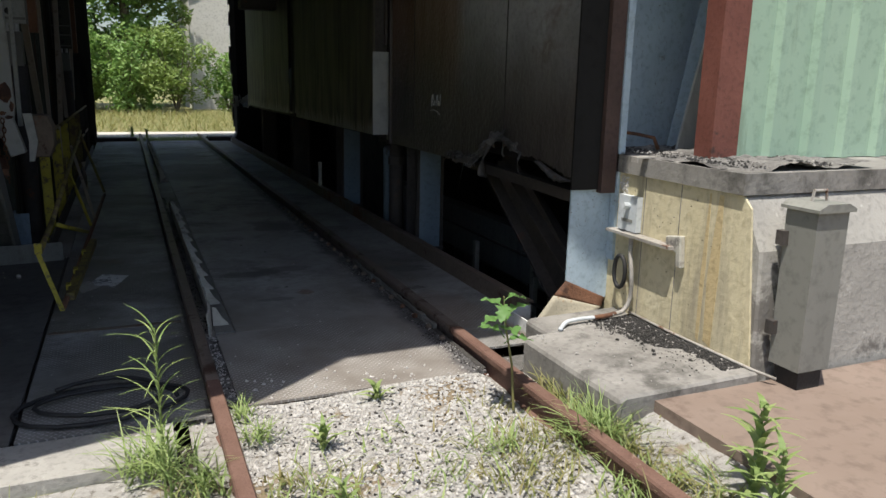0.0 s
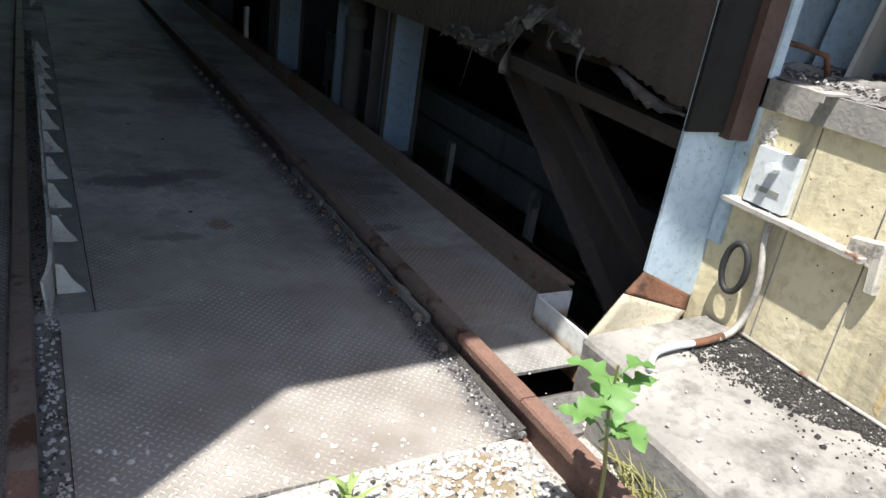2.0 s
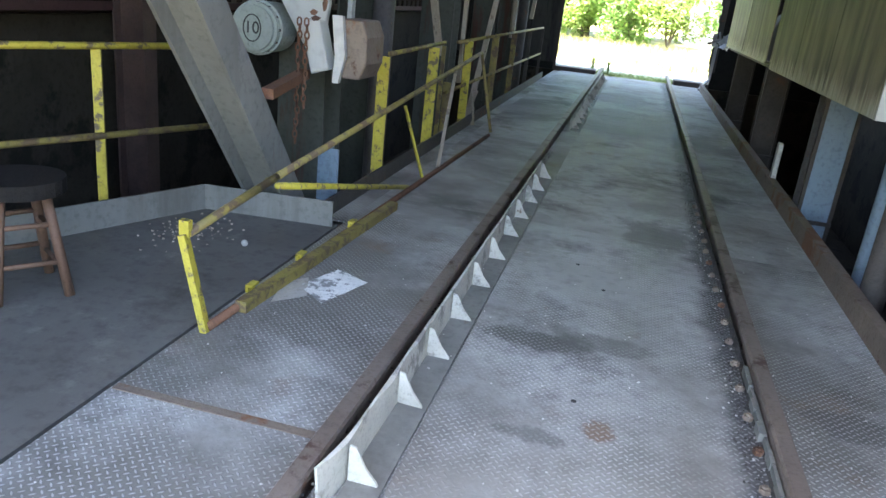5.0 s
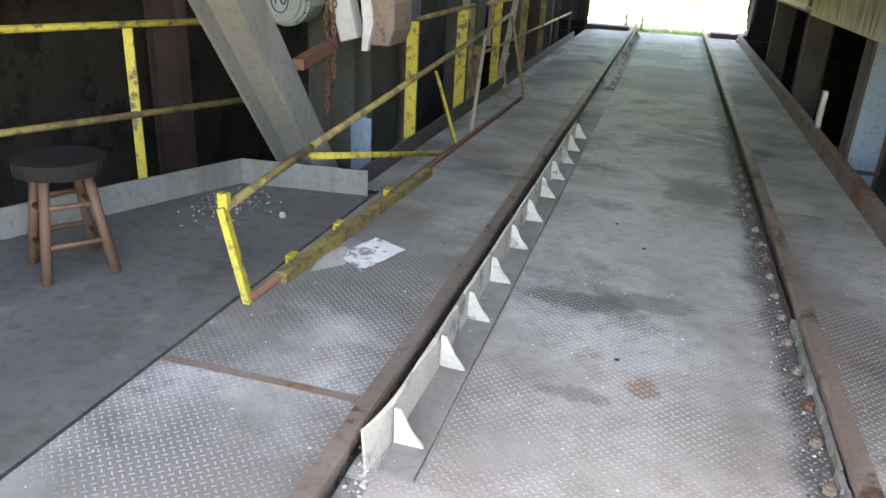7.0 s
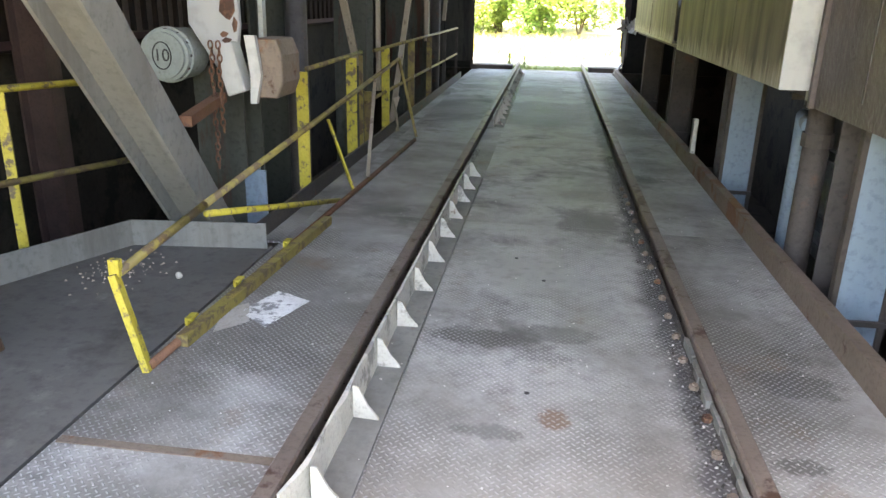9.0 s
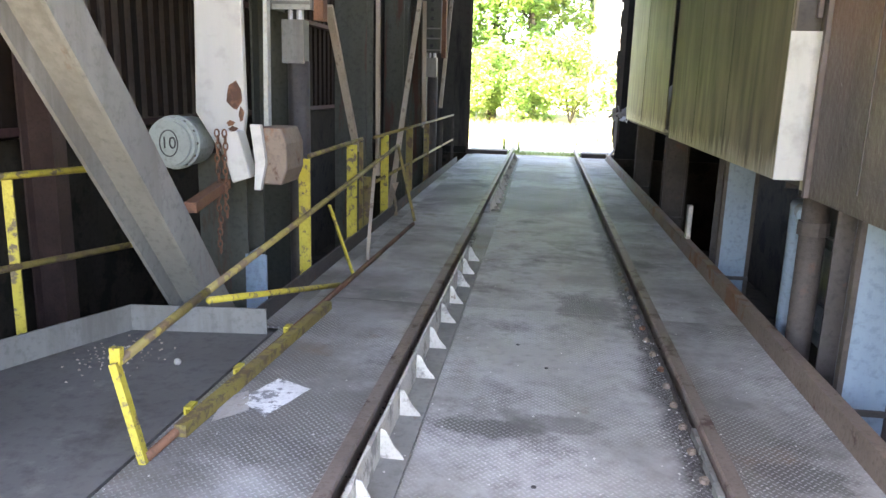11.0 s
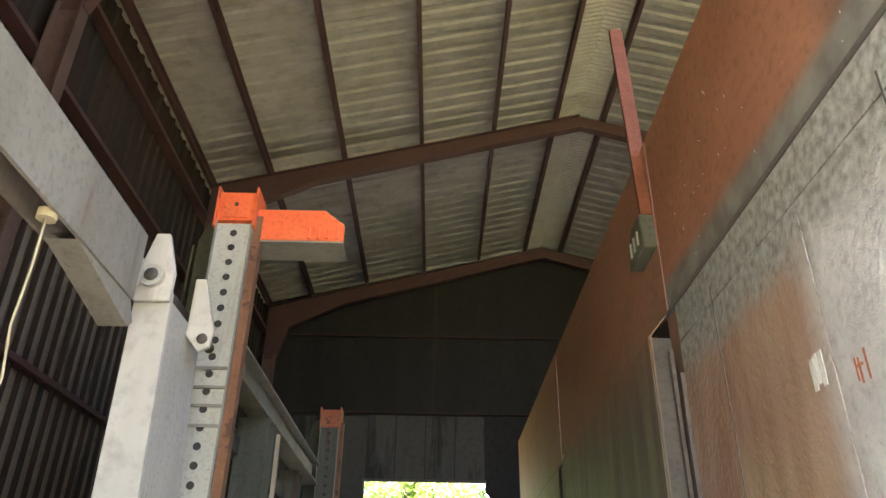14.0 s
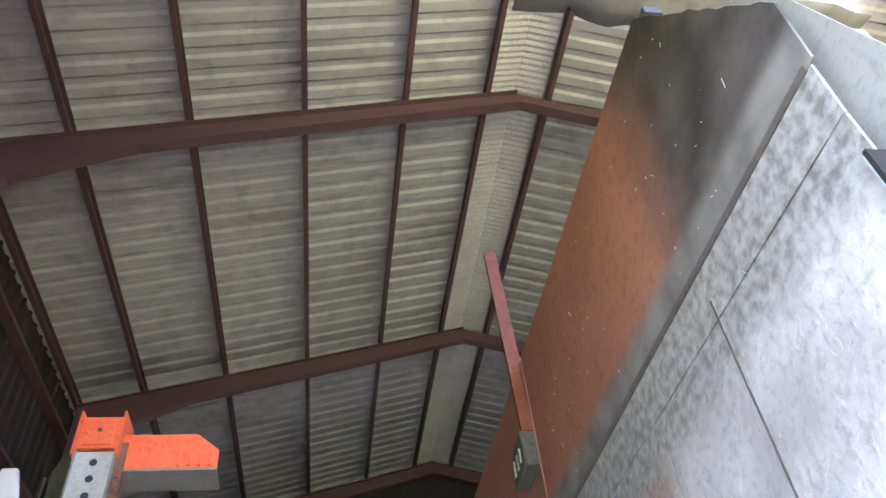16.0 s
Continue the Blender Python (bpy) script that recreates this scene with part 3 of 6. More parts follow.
def ribbed(bm, x0, x1, y0, y1, pitch=0.305, rise=0.035, along="x"):
    """A ribbed roof sheet over a slope; ribs run up the slope."""
    n = max(1, round((y1 - y0) / pitch))
    st = (y1 - y0) / n
    rows = []
    for k in range(n):
        b = y0 + k * st
        for f, h in ((0.0, 0), (0.28, 0), (0.42, rise), (0.72, rise), (0.86, 0)):
            rows.append((b + f * st, h))
    rows.append((y1, 0))
    vs = [(bm.verts.new((x0, y, roof_z(x0) + h)), bm.verts.new((x1, y, roof_z(x1) + h))) for y, h in rows]
    for a, b in zip(vs, vs[1:]):
        bm.faces.new((a[0], a[1], b[1], b[0]))


bm = B()
ribbed(bm, X_L - 0.2, RIDGE_X, Y_F - 0.1, Y_B + 0.3)
ribbed(bm, RIDGE_X, X_R + 0.2, 3.75, Y_B + 0.3)
# unseen extra sheet, added to reduce skylight through the broken front corner
ribbed(bm, 6.6, X_R + 0.2, Y_F - 0.1, 3.74)
thick(bm, 0.006)
tagged(part("ceiling", bm, M_roof), "grey ribbed metal roof sheets, weathered", "ceiling", kind="structure")
# lighter ridge strip with close folds
bm = B()
for s in (-1, 1):
    last = None
    for k in range(int((Y_B - Y_F) / 0.05)):
        y = Y_F + 0.05 * k
        if s > 0 and y < 3.75: continue
        d = 0.012 + 0.018 * (k % 2)
        row = [bm.verts.new((x, y, roof_z(x) - d)) for x in (RIDGE_X, RIDGE_X + s * 0.42)]
        if last: bm.faces.new((last[0], last[1], row[1], row[0]))
        last = row
tagged(part("ridge_cap", bm, M_ridge), "pale folded metal strip under the roof ridge", "roof trim", kind="structure")
# bent sheet hanging at the broken front of the right slope
bm = B()
g = []
for i in range(17):
    x = 2.3 + i * 0.27
    row = []
    for j in range(4):
        y = 3.95 - 0.33 * j
        row.append(bm.verts.new((x, y + 0.05 * math.sin(i * 1.7), roof_z(x) - 0.05 - 0.11 * j * (0.8 + 0.5 * math.sin(i * 0.55)) + 0.03 * math.sin(i * 2.3 + j))))
    g.append(row)
for a, b in zip(g, g[1:]):
    for j in range(3): bm.faces.new((a[j], b[j], b[j + 1], a[j + 1]))
thick(bm, 0.004)
tagged(part("torn_roof_sheet", bm, M_roof, smooth=True), "bent torn roof sheet hanging at the broken roof", "roof sheet")

frame_root = thing("roof_frame", "red oxide painted portal frames and purlins under the roof", "roof frame")
frame_root["kind"] = "structure"
for k, y in enumerate((5.26, 10.96, 16.5)):
    bm = B()
    zt = lambda x: roof_z(x) - 0.2
    prof = [(X_L + 0.18, roof_z(X_L) - 0.2), (RIDGE_X, RIDGE_Z - 0.2), (RIDGE_X, RIDGE_Z - 0.2 - 0.3), (X_L + 2.1, roof_z(X_L + 2.1) - 0.2 - 0.42), (X_L + 0.75, roof_z(X_L + 0.75) - 0.2 - 0.75), (X_L + 0.5, roof_z(X_L) - 1.6), (X_L + 0.18, roof_z(X_L) - 1.6)]
    prism(bm, prof, "y", y - 0.008, y + 0.008)
    low = [(RIDGE_X, RIDGE_Z - 0.5), (X_L + 2.1, roof_z(X_L + 2.1) - 0.62), (X_L + 0.75, roof_z(X_L + 0.75) - 0.95), (X_L + 0.5, roof_z(X_L) - 1.6)]
    for a, b in zip(low, low[1:]):
        bar(bm, (a[0], y, a[1]), (b[0], y, b[1]), 0.16, 0.014)
    bar(bm, (X_L + 0.18, y, roof_z(X_L) - 0.2), (RIDGE_X, y, RIDGE_Z - 0.2), 0.16, 0.014)
    part("rafter", bm, M_primer, frame_root)
    bm = B()
    prism(bm, [(RIDGE_X, RIDGE_Z - 0.2), (X_R, roof_z(X_R) - 0.2), (X_R, roof_z(X_R) - 0.7), (RIDGE_X, RIDGE_Z - 0.5)], "y", y - 0.008, y + 0.008)
    bar(bm, (RIDGE_X, y, RIDGE_Z - 0.5), (X_R, y, roof_z(X_R) - 0.7), 0.16, 0.014)
    part("rafter", bm, M_primer, frame_root)
    bm = B()
    ibeam(bm, (X_L + 0.34, y, PIT), (X_L + 0.34, y, roof_z(X_L) - 1.5), 0.3, 0.18, roll=90)
    part("frame_column", bm, M_postdark, frame_root)
for x in (-4.45, -3.38, -1.99, -0.51, 0.91, 2.15, 3.1, 4.5, 5.9, 7.3, 8.7):
    y0 = Y_F if x < RIDGE_X else 3.8
    z = roof_z(x) - 0.012
    bm = B()
    prism(bm, [(x - 0.035, z), (x + 0.035, z), (x + 0.035, z - 0.015), (x - 0.02, z - 0.015), (x - 0.02, z - 0.185), (x + 0.035, z - 0.185), (x + 0.035, z - 0.2), (x - 0.035, z - 0.2)], "y", y0, Y_B - 0.02)
    part("purlin", bm, M_primer, frame_root)


def siding_sheet(width, height, ribs=3, rise=0.035, t=0.004):
    """One ribbed wall sheet in the x-z plane, facing -y, from x=0."""
    bm = B()
    st = width / ribs
    prof = []
    for k in range(ribs):
        for f, h in ((0, 0), (0.66, 0), (0.74, rise), (0.92, rise), (1.0, 0)):
            prof.append((k * st + f * st, -h))
    a = [bm.verts.new((x, y, 0)) for x, y in prof]
    b = [bm.verts.new((x, y, height)) for x, y in prof]
    for i in range(len(prof) - 1): bm.faces.new((a[i], a[i + 1], b[i + 1], b[i]))
    bmesh.ops.remove_doubles(bm, verts=bm.verts[:], dist=1e-5)
    thick(bm, t)
    return bm


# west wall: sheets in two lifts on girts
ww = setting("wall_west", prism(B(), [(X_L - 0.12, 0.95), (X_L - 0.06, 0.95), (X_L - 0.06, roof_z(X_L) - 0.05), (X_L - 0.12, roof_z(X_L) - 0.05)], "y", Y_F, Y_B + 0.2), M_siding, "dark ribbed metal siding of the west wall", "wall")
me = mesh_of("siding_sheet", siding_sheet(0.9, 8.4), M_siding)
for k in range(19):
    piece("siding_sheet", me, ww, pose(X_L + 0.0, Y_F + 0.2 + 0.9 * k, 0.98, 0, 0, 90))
for z in (1.0, 2.55, 4.2, 5.7, 7.2, 8.6):
    bm = B()
    prism(bm, [(X_L + 0.035, z), (X_L + 0.2, z), (X_L + 0.2, z + 0.07), (X_L + 0.185, z + 0.07), (X_L + 0.185, z + 0.015), (X_L + 0.035, z + 0.015)], "y", Y_F, Y_B)
    part("girt", bm, M_primer, ww)
bm = B()
for k in range(19):
    y = 6.0 + 0.24 * k
    bar(bm, (X_L + 0.12, y, 1.08), (X_L + 0.12, y, 5.7), 0.05, 0.035)
part("wall_slats", bm, M_siding, ww, "dark vertical slats on the siding")
bm = B(); box(bm, (X_L + 0.045, 5.9, 1.05), (X_L + 0.06, 10.5, 5.7)); part("backing_panel", bm, M_backing, ww, "brown panel behind the slats")

# end wall with its door opening
bm = B()
op = [(-1.76, 5.05), (1.03, 5.05), (1.03, 4.85), (1.32, 4.52), (1.6, 4.46), (1.6, 0.0)]
outer_l = [(X_L - 0.1, 0.0), (-1.76, 0.0), (-1.76, roof_z(-1.76) - 0.03), (X_L - 0.1, roof_z(X_L) - 0.03)]
prism(bm, outer_l, "y", Y_B, Y_B + 0.08)
prism(bm, [(-1.76, 5.05), (1.03, 5.05), (1.03, 6.6), (-1.76, 6.6)], "y", Y_B, Y_B + 0.08)
prism(bm, [(-1.76, 6.6), (2.62, 6.6), (2.62, RIDGE_Z - 0.03), (-1.76, roof_z(-1.76) - 0.03)], "y", Y_B, Y_B + 0.08)
prism(bm, [(1.03, 4.85), (1.32, 4.52), (1.6, 4.46), (1.6, 0.0), (2.62, 0.0), (2.62, 6.6), (1.03, 6.6)], "y", Y_B, Y_B + 0.08)
prism(bm, [(2.62, 0.0), (X_R, 0.0), (X_R, roof_z(X_R) - 0.03), (2.62, RIDGE_Z - 0.03)], "y", Y_B, Y_B + 0.08)
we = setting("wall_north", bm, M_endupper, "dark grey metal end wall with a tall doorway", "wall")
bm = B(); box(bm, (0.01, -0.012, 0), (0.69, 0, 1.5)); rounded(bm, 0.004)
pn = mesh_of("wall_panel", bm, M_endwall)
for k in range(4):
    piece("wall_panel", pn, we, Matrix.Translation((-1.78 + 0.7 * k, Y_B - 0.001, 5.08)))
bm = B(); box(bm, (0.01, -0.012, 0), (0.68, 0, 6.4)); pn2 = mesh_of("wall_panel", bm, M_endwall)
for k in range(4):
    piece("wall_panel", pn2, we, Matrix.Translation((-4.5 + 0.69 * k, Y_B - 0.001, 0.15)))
bm = B(); bar(bm, (X_L, Y_B - 0.05, 6.64), (X_R, Y_B - 0.05, 6.64), 0.08, 0.06); bar(bm, (-0.2, Y_B - 0.05, 6.64), (-0.2, Y_B - 0.05, 10.4), 0.08, 0.05)
bar(bm, (X_L, Y_B - 0.05, 8.6), (X_R, Y_B - 0.05, 8.6), 0.06, 0.06)
part("girt", bm, M_siding, we)
bm = B(); bar(bm, (-1.78, Y_B - 0.03, 0), (-1.78, Y_B - 0.03, 5.1), 0.06, 0.06); bar(bm, (-1.8, Y_B - 0.03, 5.07), (1.05, Y_B - 0.03, 5.07), 0.04, 0.06)
part("door_trim", bm, M_darksteel, we)
# ragged jamb of the doorway
bm = B()
for k in range(24):
    z = 0.35 + k * 0.17
    w = 0.05 + 0.07 * R.random()
    box(bm, (1.6 - w, Y_B - 0.02 - 0.02 * R.random(), z), (1.66, Y_B + 0.06, z + 0.172))
part("torn_jamb", bm, M_darksteel, we, "torn ragged edge of the doorway")

# front wall above and beside the entrance, outside the view; outline shaped to cast the deck shadow
bm = B()
prism(bm, [(-1.2, 4.95), (-0.6, 5.05), (0.0, 5.2), (0.3, 5.18), (0.5, 4.98), (2.0, 4.98), (2.0, RIDGE_Z - 0.6), (-1.2, roof_z(-1.2) - 0.05)], "y", Y_F - 0.06, Y_F)
prism(bm, [(-1.2, 4.95), (-1.2, roof_z(-1.2) - 0.05), (X_L, roof_z(X_L) - 0.05), (X_L, 0.0), (-2.55, 0.0), (-2.55, 1.6), (-2.15, 1.9), (-1.76, 2.46), (-1.33, 3.12)], "y", Y_F - 0.06, Y_F)
setting("wall_south", bm, M_siding, "front wall of metal siding above the entrance", "wall")
bm = B()
prism(bm, [(X_R - 0.05, 0.0), (X_R + 0.05, 0.0), (X_R + 0.05, roof_z(X_R)), (X_R - 0.05, roof_z(X_R))], "y", Y_F, Y_B)
setting("wall_east", bm, M_siding, "metal siding closing the far side of the shed", "wall")

# ---- deck, rails and track ----
bm = B()
for x in (-1.66, -0.75, 0.75, 1.36):
    ibeam(bm, (x, -0.15, -0.36), (x, Y_B, -0.36), 0.6, 0.2)
for k in range(9):
    ibeam(bm, (-1.6, 0.2 + 2.0 * k, -0.2), (1.35, 0.2 + 2.0 * k, -0.2), 0.25, 0.12)
deck = setting("floor", bm, M_darksteel, "steel deck of worn tread plates carrying the track", "floor")


def plate_mesh(x0, x1, y0, y1, material, t=0.014, top=0.0):
    bm = B(); box(bm, (x0, y0, top - t), (x1, y1, top)); rounded(bm, 0.003)
    return part("floor_plate", bm, material, deck)


seams = [0.0, 4.42, 7.36, 10.3, 13.24, Y_B]
plate_mesh(-0.635, 0.712, 0.003, 1.125, M_plate)
seams[0] = 1.125
for a, b in zip(seams, seams[1:]):
    plate_mesh(-0.51, 0.712, a + 0.003, b - 0.003, M_plate)
for a, b in zip([-0.06, 1.46, 4.42, 7.36, 10.3, 13.24], [1.46, 4.42, 7.36, 10.3, 13.24, Y_B]):
    plate_mesh(-1.61, -0.8, a + 0.004, b - 0.004, M_plate_side, top=0.004)
plate_mesh(0.8, 1.185, 0.333, 0.68, M_plate_side)
for a, b in zip([0.68, 1.455, 4.4, 5.6, 8.5, 11.4, 14.3], [1.455, 4.4, 5.6, 8.5, 11.4, 14.3, Y_B]):
    plate_mesh(0.8, 1.37, a + 0.003, b - 0.003, M_plate_side)
plate_mesh(-1.76, -1.62, 3.75, Y_B, M_plate_side, top=-0.012)
bm = B(); box(bm, (0.805, -0.04, -0.05), (1.075, 0.17, -0.006)); rounded(bm, 0.004); part("end_shelf", bm, M_slabgrit, deck, "gritty shelf between rail and pad")
# platform beside the track
bm = B(); prism(bm, [(-1.632, -0.06), (-1.632, 3.62), (-2.43, 3.62), (-3.35, 1.6), (-3.35, -0.06)], "z", -0.016, 0.0)
part("platform_plate", bm, M_platform, deck)
bm = B()
box(bm, (-1.6, 1.44, 0.004), (-0.82, 1.48, 0.008))
part("weld_strip", bm, M_kerb, deck, "rusty weld strip across the plates")
# ragged flangeway along the right rail
bm = B()
y = 0.02
edge = []
while y < 16.5:
    edge.append((0.69 + 0.012 * noise.noise((y * 2.3, 3.1, 0)) + 0.01 * noise.noise((y * 22.0, 1.7, 0)), y)); y += 0.03
lo = [bm.verts.new((x, yy, 0.004)) for x, yy in edge]
hi = [bm.verts.new((0.715, yy, 0.012)) for x, yy in edge]
for i in range(len(edge) - 1): bm.faces.new((lo[i], hi[i], hi[i + 1], lo[i + 1]))
part("debris_strip", bm, M_dirt, deck, "dark grit packed along the rail")
bm = B()
box(bm, (-0.72, 0.0, -0.04), (-0.637, 1.1, -0.012)); box(bm, (-0.81, -0.06, -0.03), (-0.78, Y_B, 0.0)); box(bm, (0.78, 0.33, -0.03), (0.805, Y_B, -0.002))
part("flangeway", bm, M_slabgrit, deck, "dirty gap beside the rails")
bm = B(); box(bm, (-0.72, 1.102, -0.04), (-0.513, Y_B, -0.007)); part("flangeway_plate", bm, M_plate_side, deck)
bm = B()
for y0, y1 in ((0.75, 2.6),):
    k = y0
    while k < y1:
        w = 0.0 + 0.05 * abs(noise.noise((k * 5, 1, 4)))
        box(bm, (0.705 - w, k, 0.004), (0.716, k + 0.09, 0.03 + 0.015 * R.random())); k += 0.095
part("rail_clip_plate", bm, M_gray, deck, "chipped pale paint along the rail foot")

bm = B(); tube(bm, [(0, 0, -0.002), (0, 0, 0.016)], 0.02, 6); tube(bm, [(0, 0, 0.014), (0, 0, 0.024)], 0.011, 8)
nut = mesh_of("bolt", bm, M_kerb)
for k in range(22):
    piece("bolt", nut, deck, pose(0.672 + R.uniform(-0.008, 0.008), 0.55 + 0.24 * k, 0.008, R.uniform(-6, 6), R.uniform(-6, 6), R.uniform(0, 60)))
bm = B(); tube(bm, [(0, 0, 0.0005), (0, 0, 0.0035)], 0.011, 12)
hole = mesh_of("drain_hole", bm, M_black)
for x, y in ((0.0, 2.08), (0.05, 3.35), (-0.12, 3.7)):
    piece("drain_hole", hole, deck, Matrix.Translation((x, y, 0)))


def rail_bm(y0, y1):
    bm = B()
    prism(bm, [(-0.035, 0.052), (-0.035, 0.08), (-0.028, 0.09), (0.028, 0.09), (0.035, 0.08), (0.035, 0.052), (0.011, 0.04), (0.011, -0.045), (0.065, -0.058), (0.065, -0.066), (-0.065, -0.066), (-0.065, -0.058), (-0.011, -0.045), (-0.011, 0.04)], "y", y0, y1)
    return bm


for x, cuts in ((-0.75, ((-9, 0.17, M_rail_rust), (0.172, 5.9, M_rail), (5.903, 11.6, M_rail), (11.603, Y_B + 1.4, M_rail))), (0.75, ((-9, 0.075, M_rail_rust), (0.08, 0.52, M_rail_rust), (0.523, 6.2, M_rail), (6.203, 12, M_rail), (12.003, Y_B + 1.4, M_rail)))):
    for a, b, m_ in cuts:
        ob = part("rail", rail_bm(a, b), m_)
        ob.location.x = x
        tagged(ob, "rusted brown railway rail on the ground" if m_ is M_rail_rust else "worn brown steel rail set in the deck", "rail", "track rails")

# flange guard with gussets along the left rail
for y0, y1, n_g in ((1.14, 5.86, 11), (8.6, 15.8, 16)):
    gd = thing("rail_guard", "chipped cream steel rail guard with triangular gussets", "rail guard", "rail guards")
    bm = B()
    L = 90
    ring = []
    for i in range(L + 1):
        y = y0 + (y1 - y0) * i / L
        bend = 0.035 * max(0, 1 - (y - y0) / 0.3) ** 2 if y0 < 3 else 0
        j = 0.004 * noise.noise((y * 3, 0, 0))
        ring.append([bm.verts.new(p) for p in ((-0.632 - bend + j, y, -0.01), (-0.642 - bend + j + 0.012 * noise.noise((y * 5, 7, 0)) * (y < 2.2), y, 0.132 + 0.012 * noise.noise((y * 9, 2, 0))), (-0.654 - bend + j, y, 0.135), (-0.642 - bend + j, y, -0.01))])
    for a, b in zip(ring, ring[1:]):
        for j in range(4): bm.faces.new((a[j], a[(j + 1) % 4], b[(j + 1) % 4], b[j]))
    bm.faces.new(ring[0]); bm.faces.new(ring[-1][::-1])
    part("guard_plate", bm, M_cream, gd)
    bm = B(); box(bm, (-0.635, y0, -0.006), (-0.518, y1, 0.006)); part("foot_plate", bm, M_gray, gd)
    bm = B(); prism(bm, [(-0.634, 0.005), (-0.535, 0.005), (-0.54, 0.018), (-0.578, 0.062), (-0.612, 0.128), (-0.634, 0.134)], "y", -0.005, 0.005)
    gm = mesh_of("gusset", bm, M_cream)
    for k in range(n_g):
        piece("gusset", gm, gd, pose(0, y0 + 0.15 + 0.451 * k, 0, 0, 0, R.uniform(-4, 4)))

# raised kerb along the right edge of the deck
kb = thing("deck_kerb", "rusted steel upstand along the deck edge", "kerb")
bm = B(); box(bm, (1.372, 0.69, -0.1), (1.384, Y_B - 0.5, 0.125)); box(bm, (1.384, 0.75, 0.113), (1.44, Y_B - 0.5, 0.125)); rounded(bm, 0.003)
part("upstand", bm, M_kerb, kb)
bm = B(); box(bm, (1.188, 0.33, -0.1), (1.2, 0.67, 0.115)); box(bm, (1.188, 0.672, -0.1), (1.37, 0.684, 0.125)); rounded(bm, 0.003)
part("end_plate", bm, M_endpaint, kb, "white painted end of the upstand")

# ---- hopper wall along the track ----
HX = 1.47
hop = thing("hopper_wall", "tall stained steel hopper wall, rusted above and torn below", "hopper")
hop["kind"] = "structure"


def sheet(name, pts, x0, x1, material, label=""):
    bm = B(); prism(bm, pts, "x", x0, x1)
    return part(name, bm, material, hop, label)


# torn lower edge near the entrance
def torn_edge(y0, y1, n, base, amp, seed):
    return [(y0 + (y1 - y0) * i / n, base(y0 + (y1 - y0) * i / n) + amp * noise.noise((i * 0.9, seed, 0.3)) + amp * 0.5 * noise.noise((i * 2.7, seed, 5))) for i in range(n + 1)]
def torn_z(y):
    """Height of the torn lower edge along the plate."""
    knots = ((0.35, 1.0), (0.5, 1.02), (0.8, 1.09), (1.1, 1.095), (1.4, 1.165), (1.52, 1.16), (1.66, 1.03), (1.85, 0.95), (2.15, 0.95))
    for (ya, za), (yb, zb) in zip(knots, knots[1:]):
        if y <= yb: return za + (zb - za) * (y - ya) / (yb - ya)
    return 0.95


low = torn_edge(0.38, 2.1, 70, torn_z, 0.022, 1.0)
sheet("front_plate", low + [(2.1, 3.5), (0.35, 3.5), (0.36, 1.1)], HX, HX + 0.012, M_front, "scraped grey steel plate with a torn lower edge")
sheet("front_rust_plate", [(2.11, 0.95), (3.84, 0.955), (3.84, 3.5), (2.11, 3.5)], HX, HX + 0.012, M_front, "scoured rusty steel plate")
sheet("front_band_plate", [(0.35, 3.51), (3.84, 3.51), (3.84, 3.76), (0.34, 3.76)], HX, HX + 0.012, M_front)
torn = torn_edge(0.30, 0.97, 16, lambda y: 4.12 + (y - 0.30) * 1.69, 0.05, 4.0)
sheet("front_upper_plate", [(0.32, 3.78), (3.98, 3.78), (3.98, 5.25), (0.99, 5.25)] + torn[::-1], HX, HX + 0.012, M_hop_corner, "rust-brown upper plate, sooty towards its torn corner")
sheet("backing_sheet", [(0.12, 3.3), (0.5, 3.3), (0.95, 5.0), (0.75, 4.9), (0.4, 4.45)], HX + 0.16, HX + 0.168, M_gray, "faded grey sheet behind the torn corner")
sheet("middle_plate", [(4.06, 1.05), (7.9, 1.05), (7.9, 3.62), (4.06, 3.62)], 1.33, 1.342, M_hopside, "dark green-stained plate")
bm = B(); prism(bm, [(1.33, 3.62), (1.342, 3.62), (HX + 0.01, 3.79), (HX, 3.79)], "y", 4.06, 7.9); part("cover_plate", bm, M_hopside, hop)
bm = B(); box(bm, (1.336, 4.04, 1.88), (1.35, 4.06, 3.62)); box(bm, (1.336, 7.88, 1.05), (HX + 0.1, 7.9, 3.7)); part("plate_edge", bm, M_hopside, hop)
bm = B(); box(bm, (1.351, 4.066, 1.885), (HX + 0.02, 4.076, 3.62)); part("end_closure", bm, M_darksteel, hop)
sheet("side_plate", [(7.92, 1.05), (8.95, 1.05), (8.95, 3.76), (7.92, 3.76)], HX + 0.02, HX + 0.032, M_hopside)
sheet("middle_upper_plate", [(4.0, 3.78), (8.7, 3.78), (8.7, 5.25), (4.0, 5.25)], HX, HX + 0.012, M_hopside, "rust-brown upper plate")
sheet("rear_plate", [(9.0, 1.05), (13.5, 1.05), (13.5, 3.76), (9.0, 3.76)], HX - 0.02, HX - 0.008, M_hopside)
sheet("rear_upper_plate", [(8.75, 3.78), (13.6, 3.78), (13.6, 5.25), (8.75, 5.25)], HX, HX + 0.012, M_hopside)
bm = B()
for y0, y1, x in ((0.36, 4.0, HX), (4.04, 8.7, HX), (8.76, 13.55, HX)):
    box(bm, (x - 0.006, y0, 3.755), (x + 0.0, y1, 3.79))
part("seam_band", bm, M_darksteel, hop, "dark welded seam between lower and upper plates")
bm = B()
for y0, y1 in ((4.06, 7.9), (9.0, 13.5)):
    box(bm, (HX - 0.14 if y0 < 5 else HX - 0.03, y0, 1.03), (HX + 0.1, y1, 1.055))
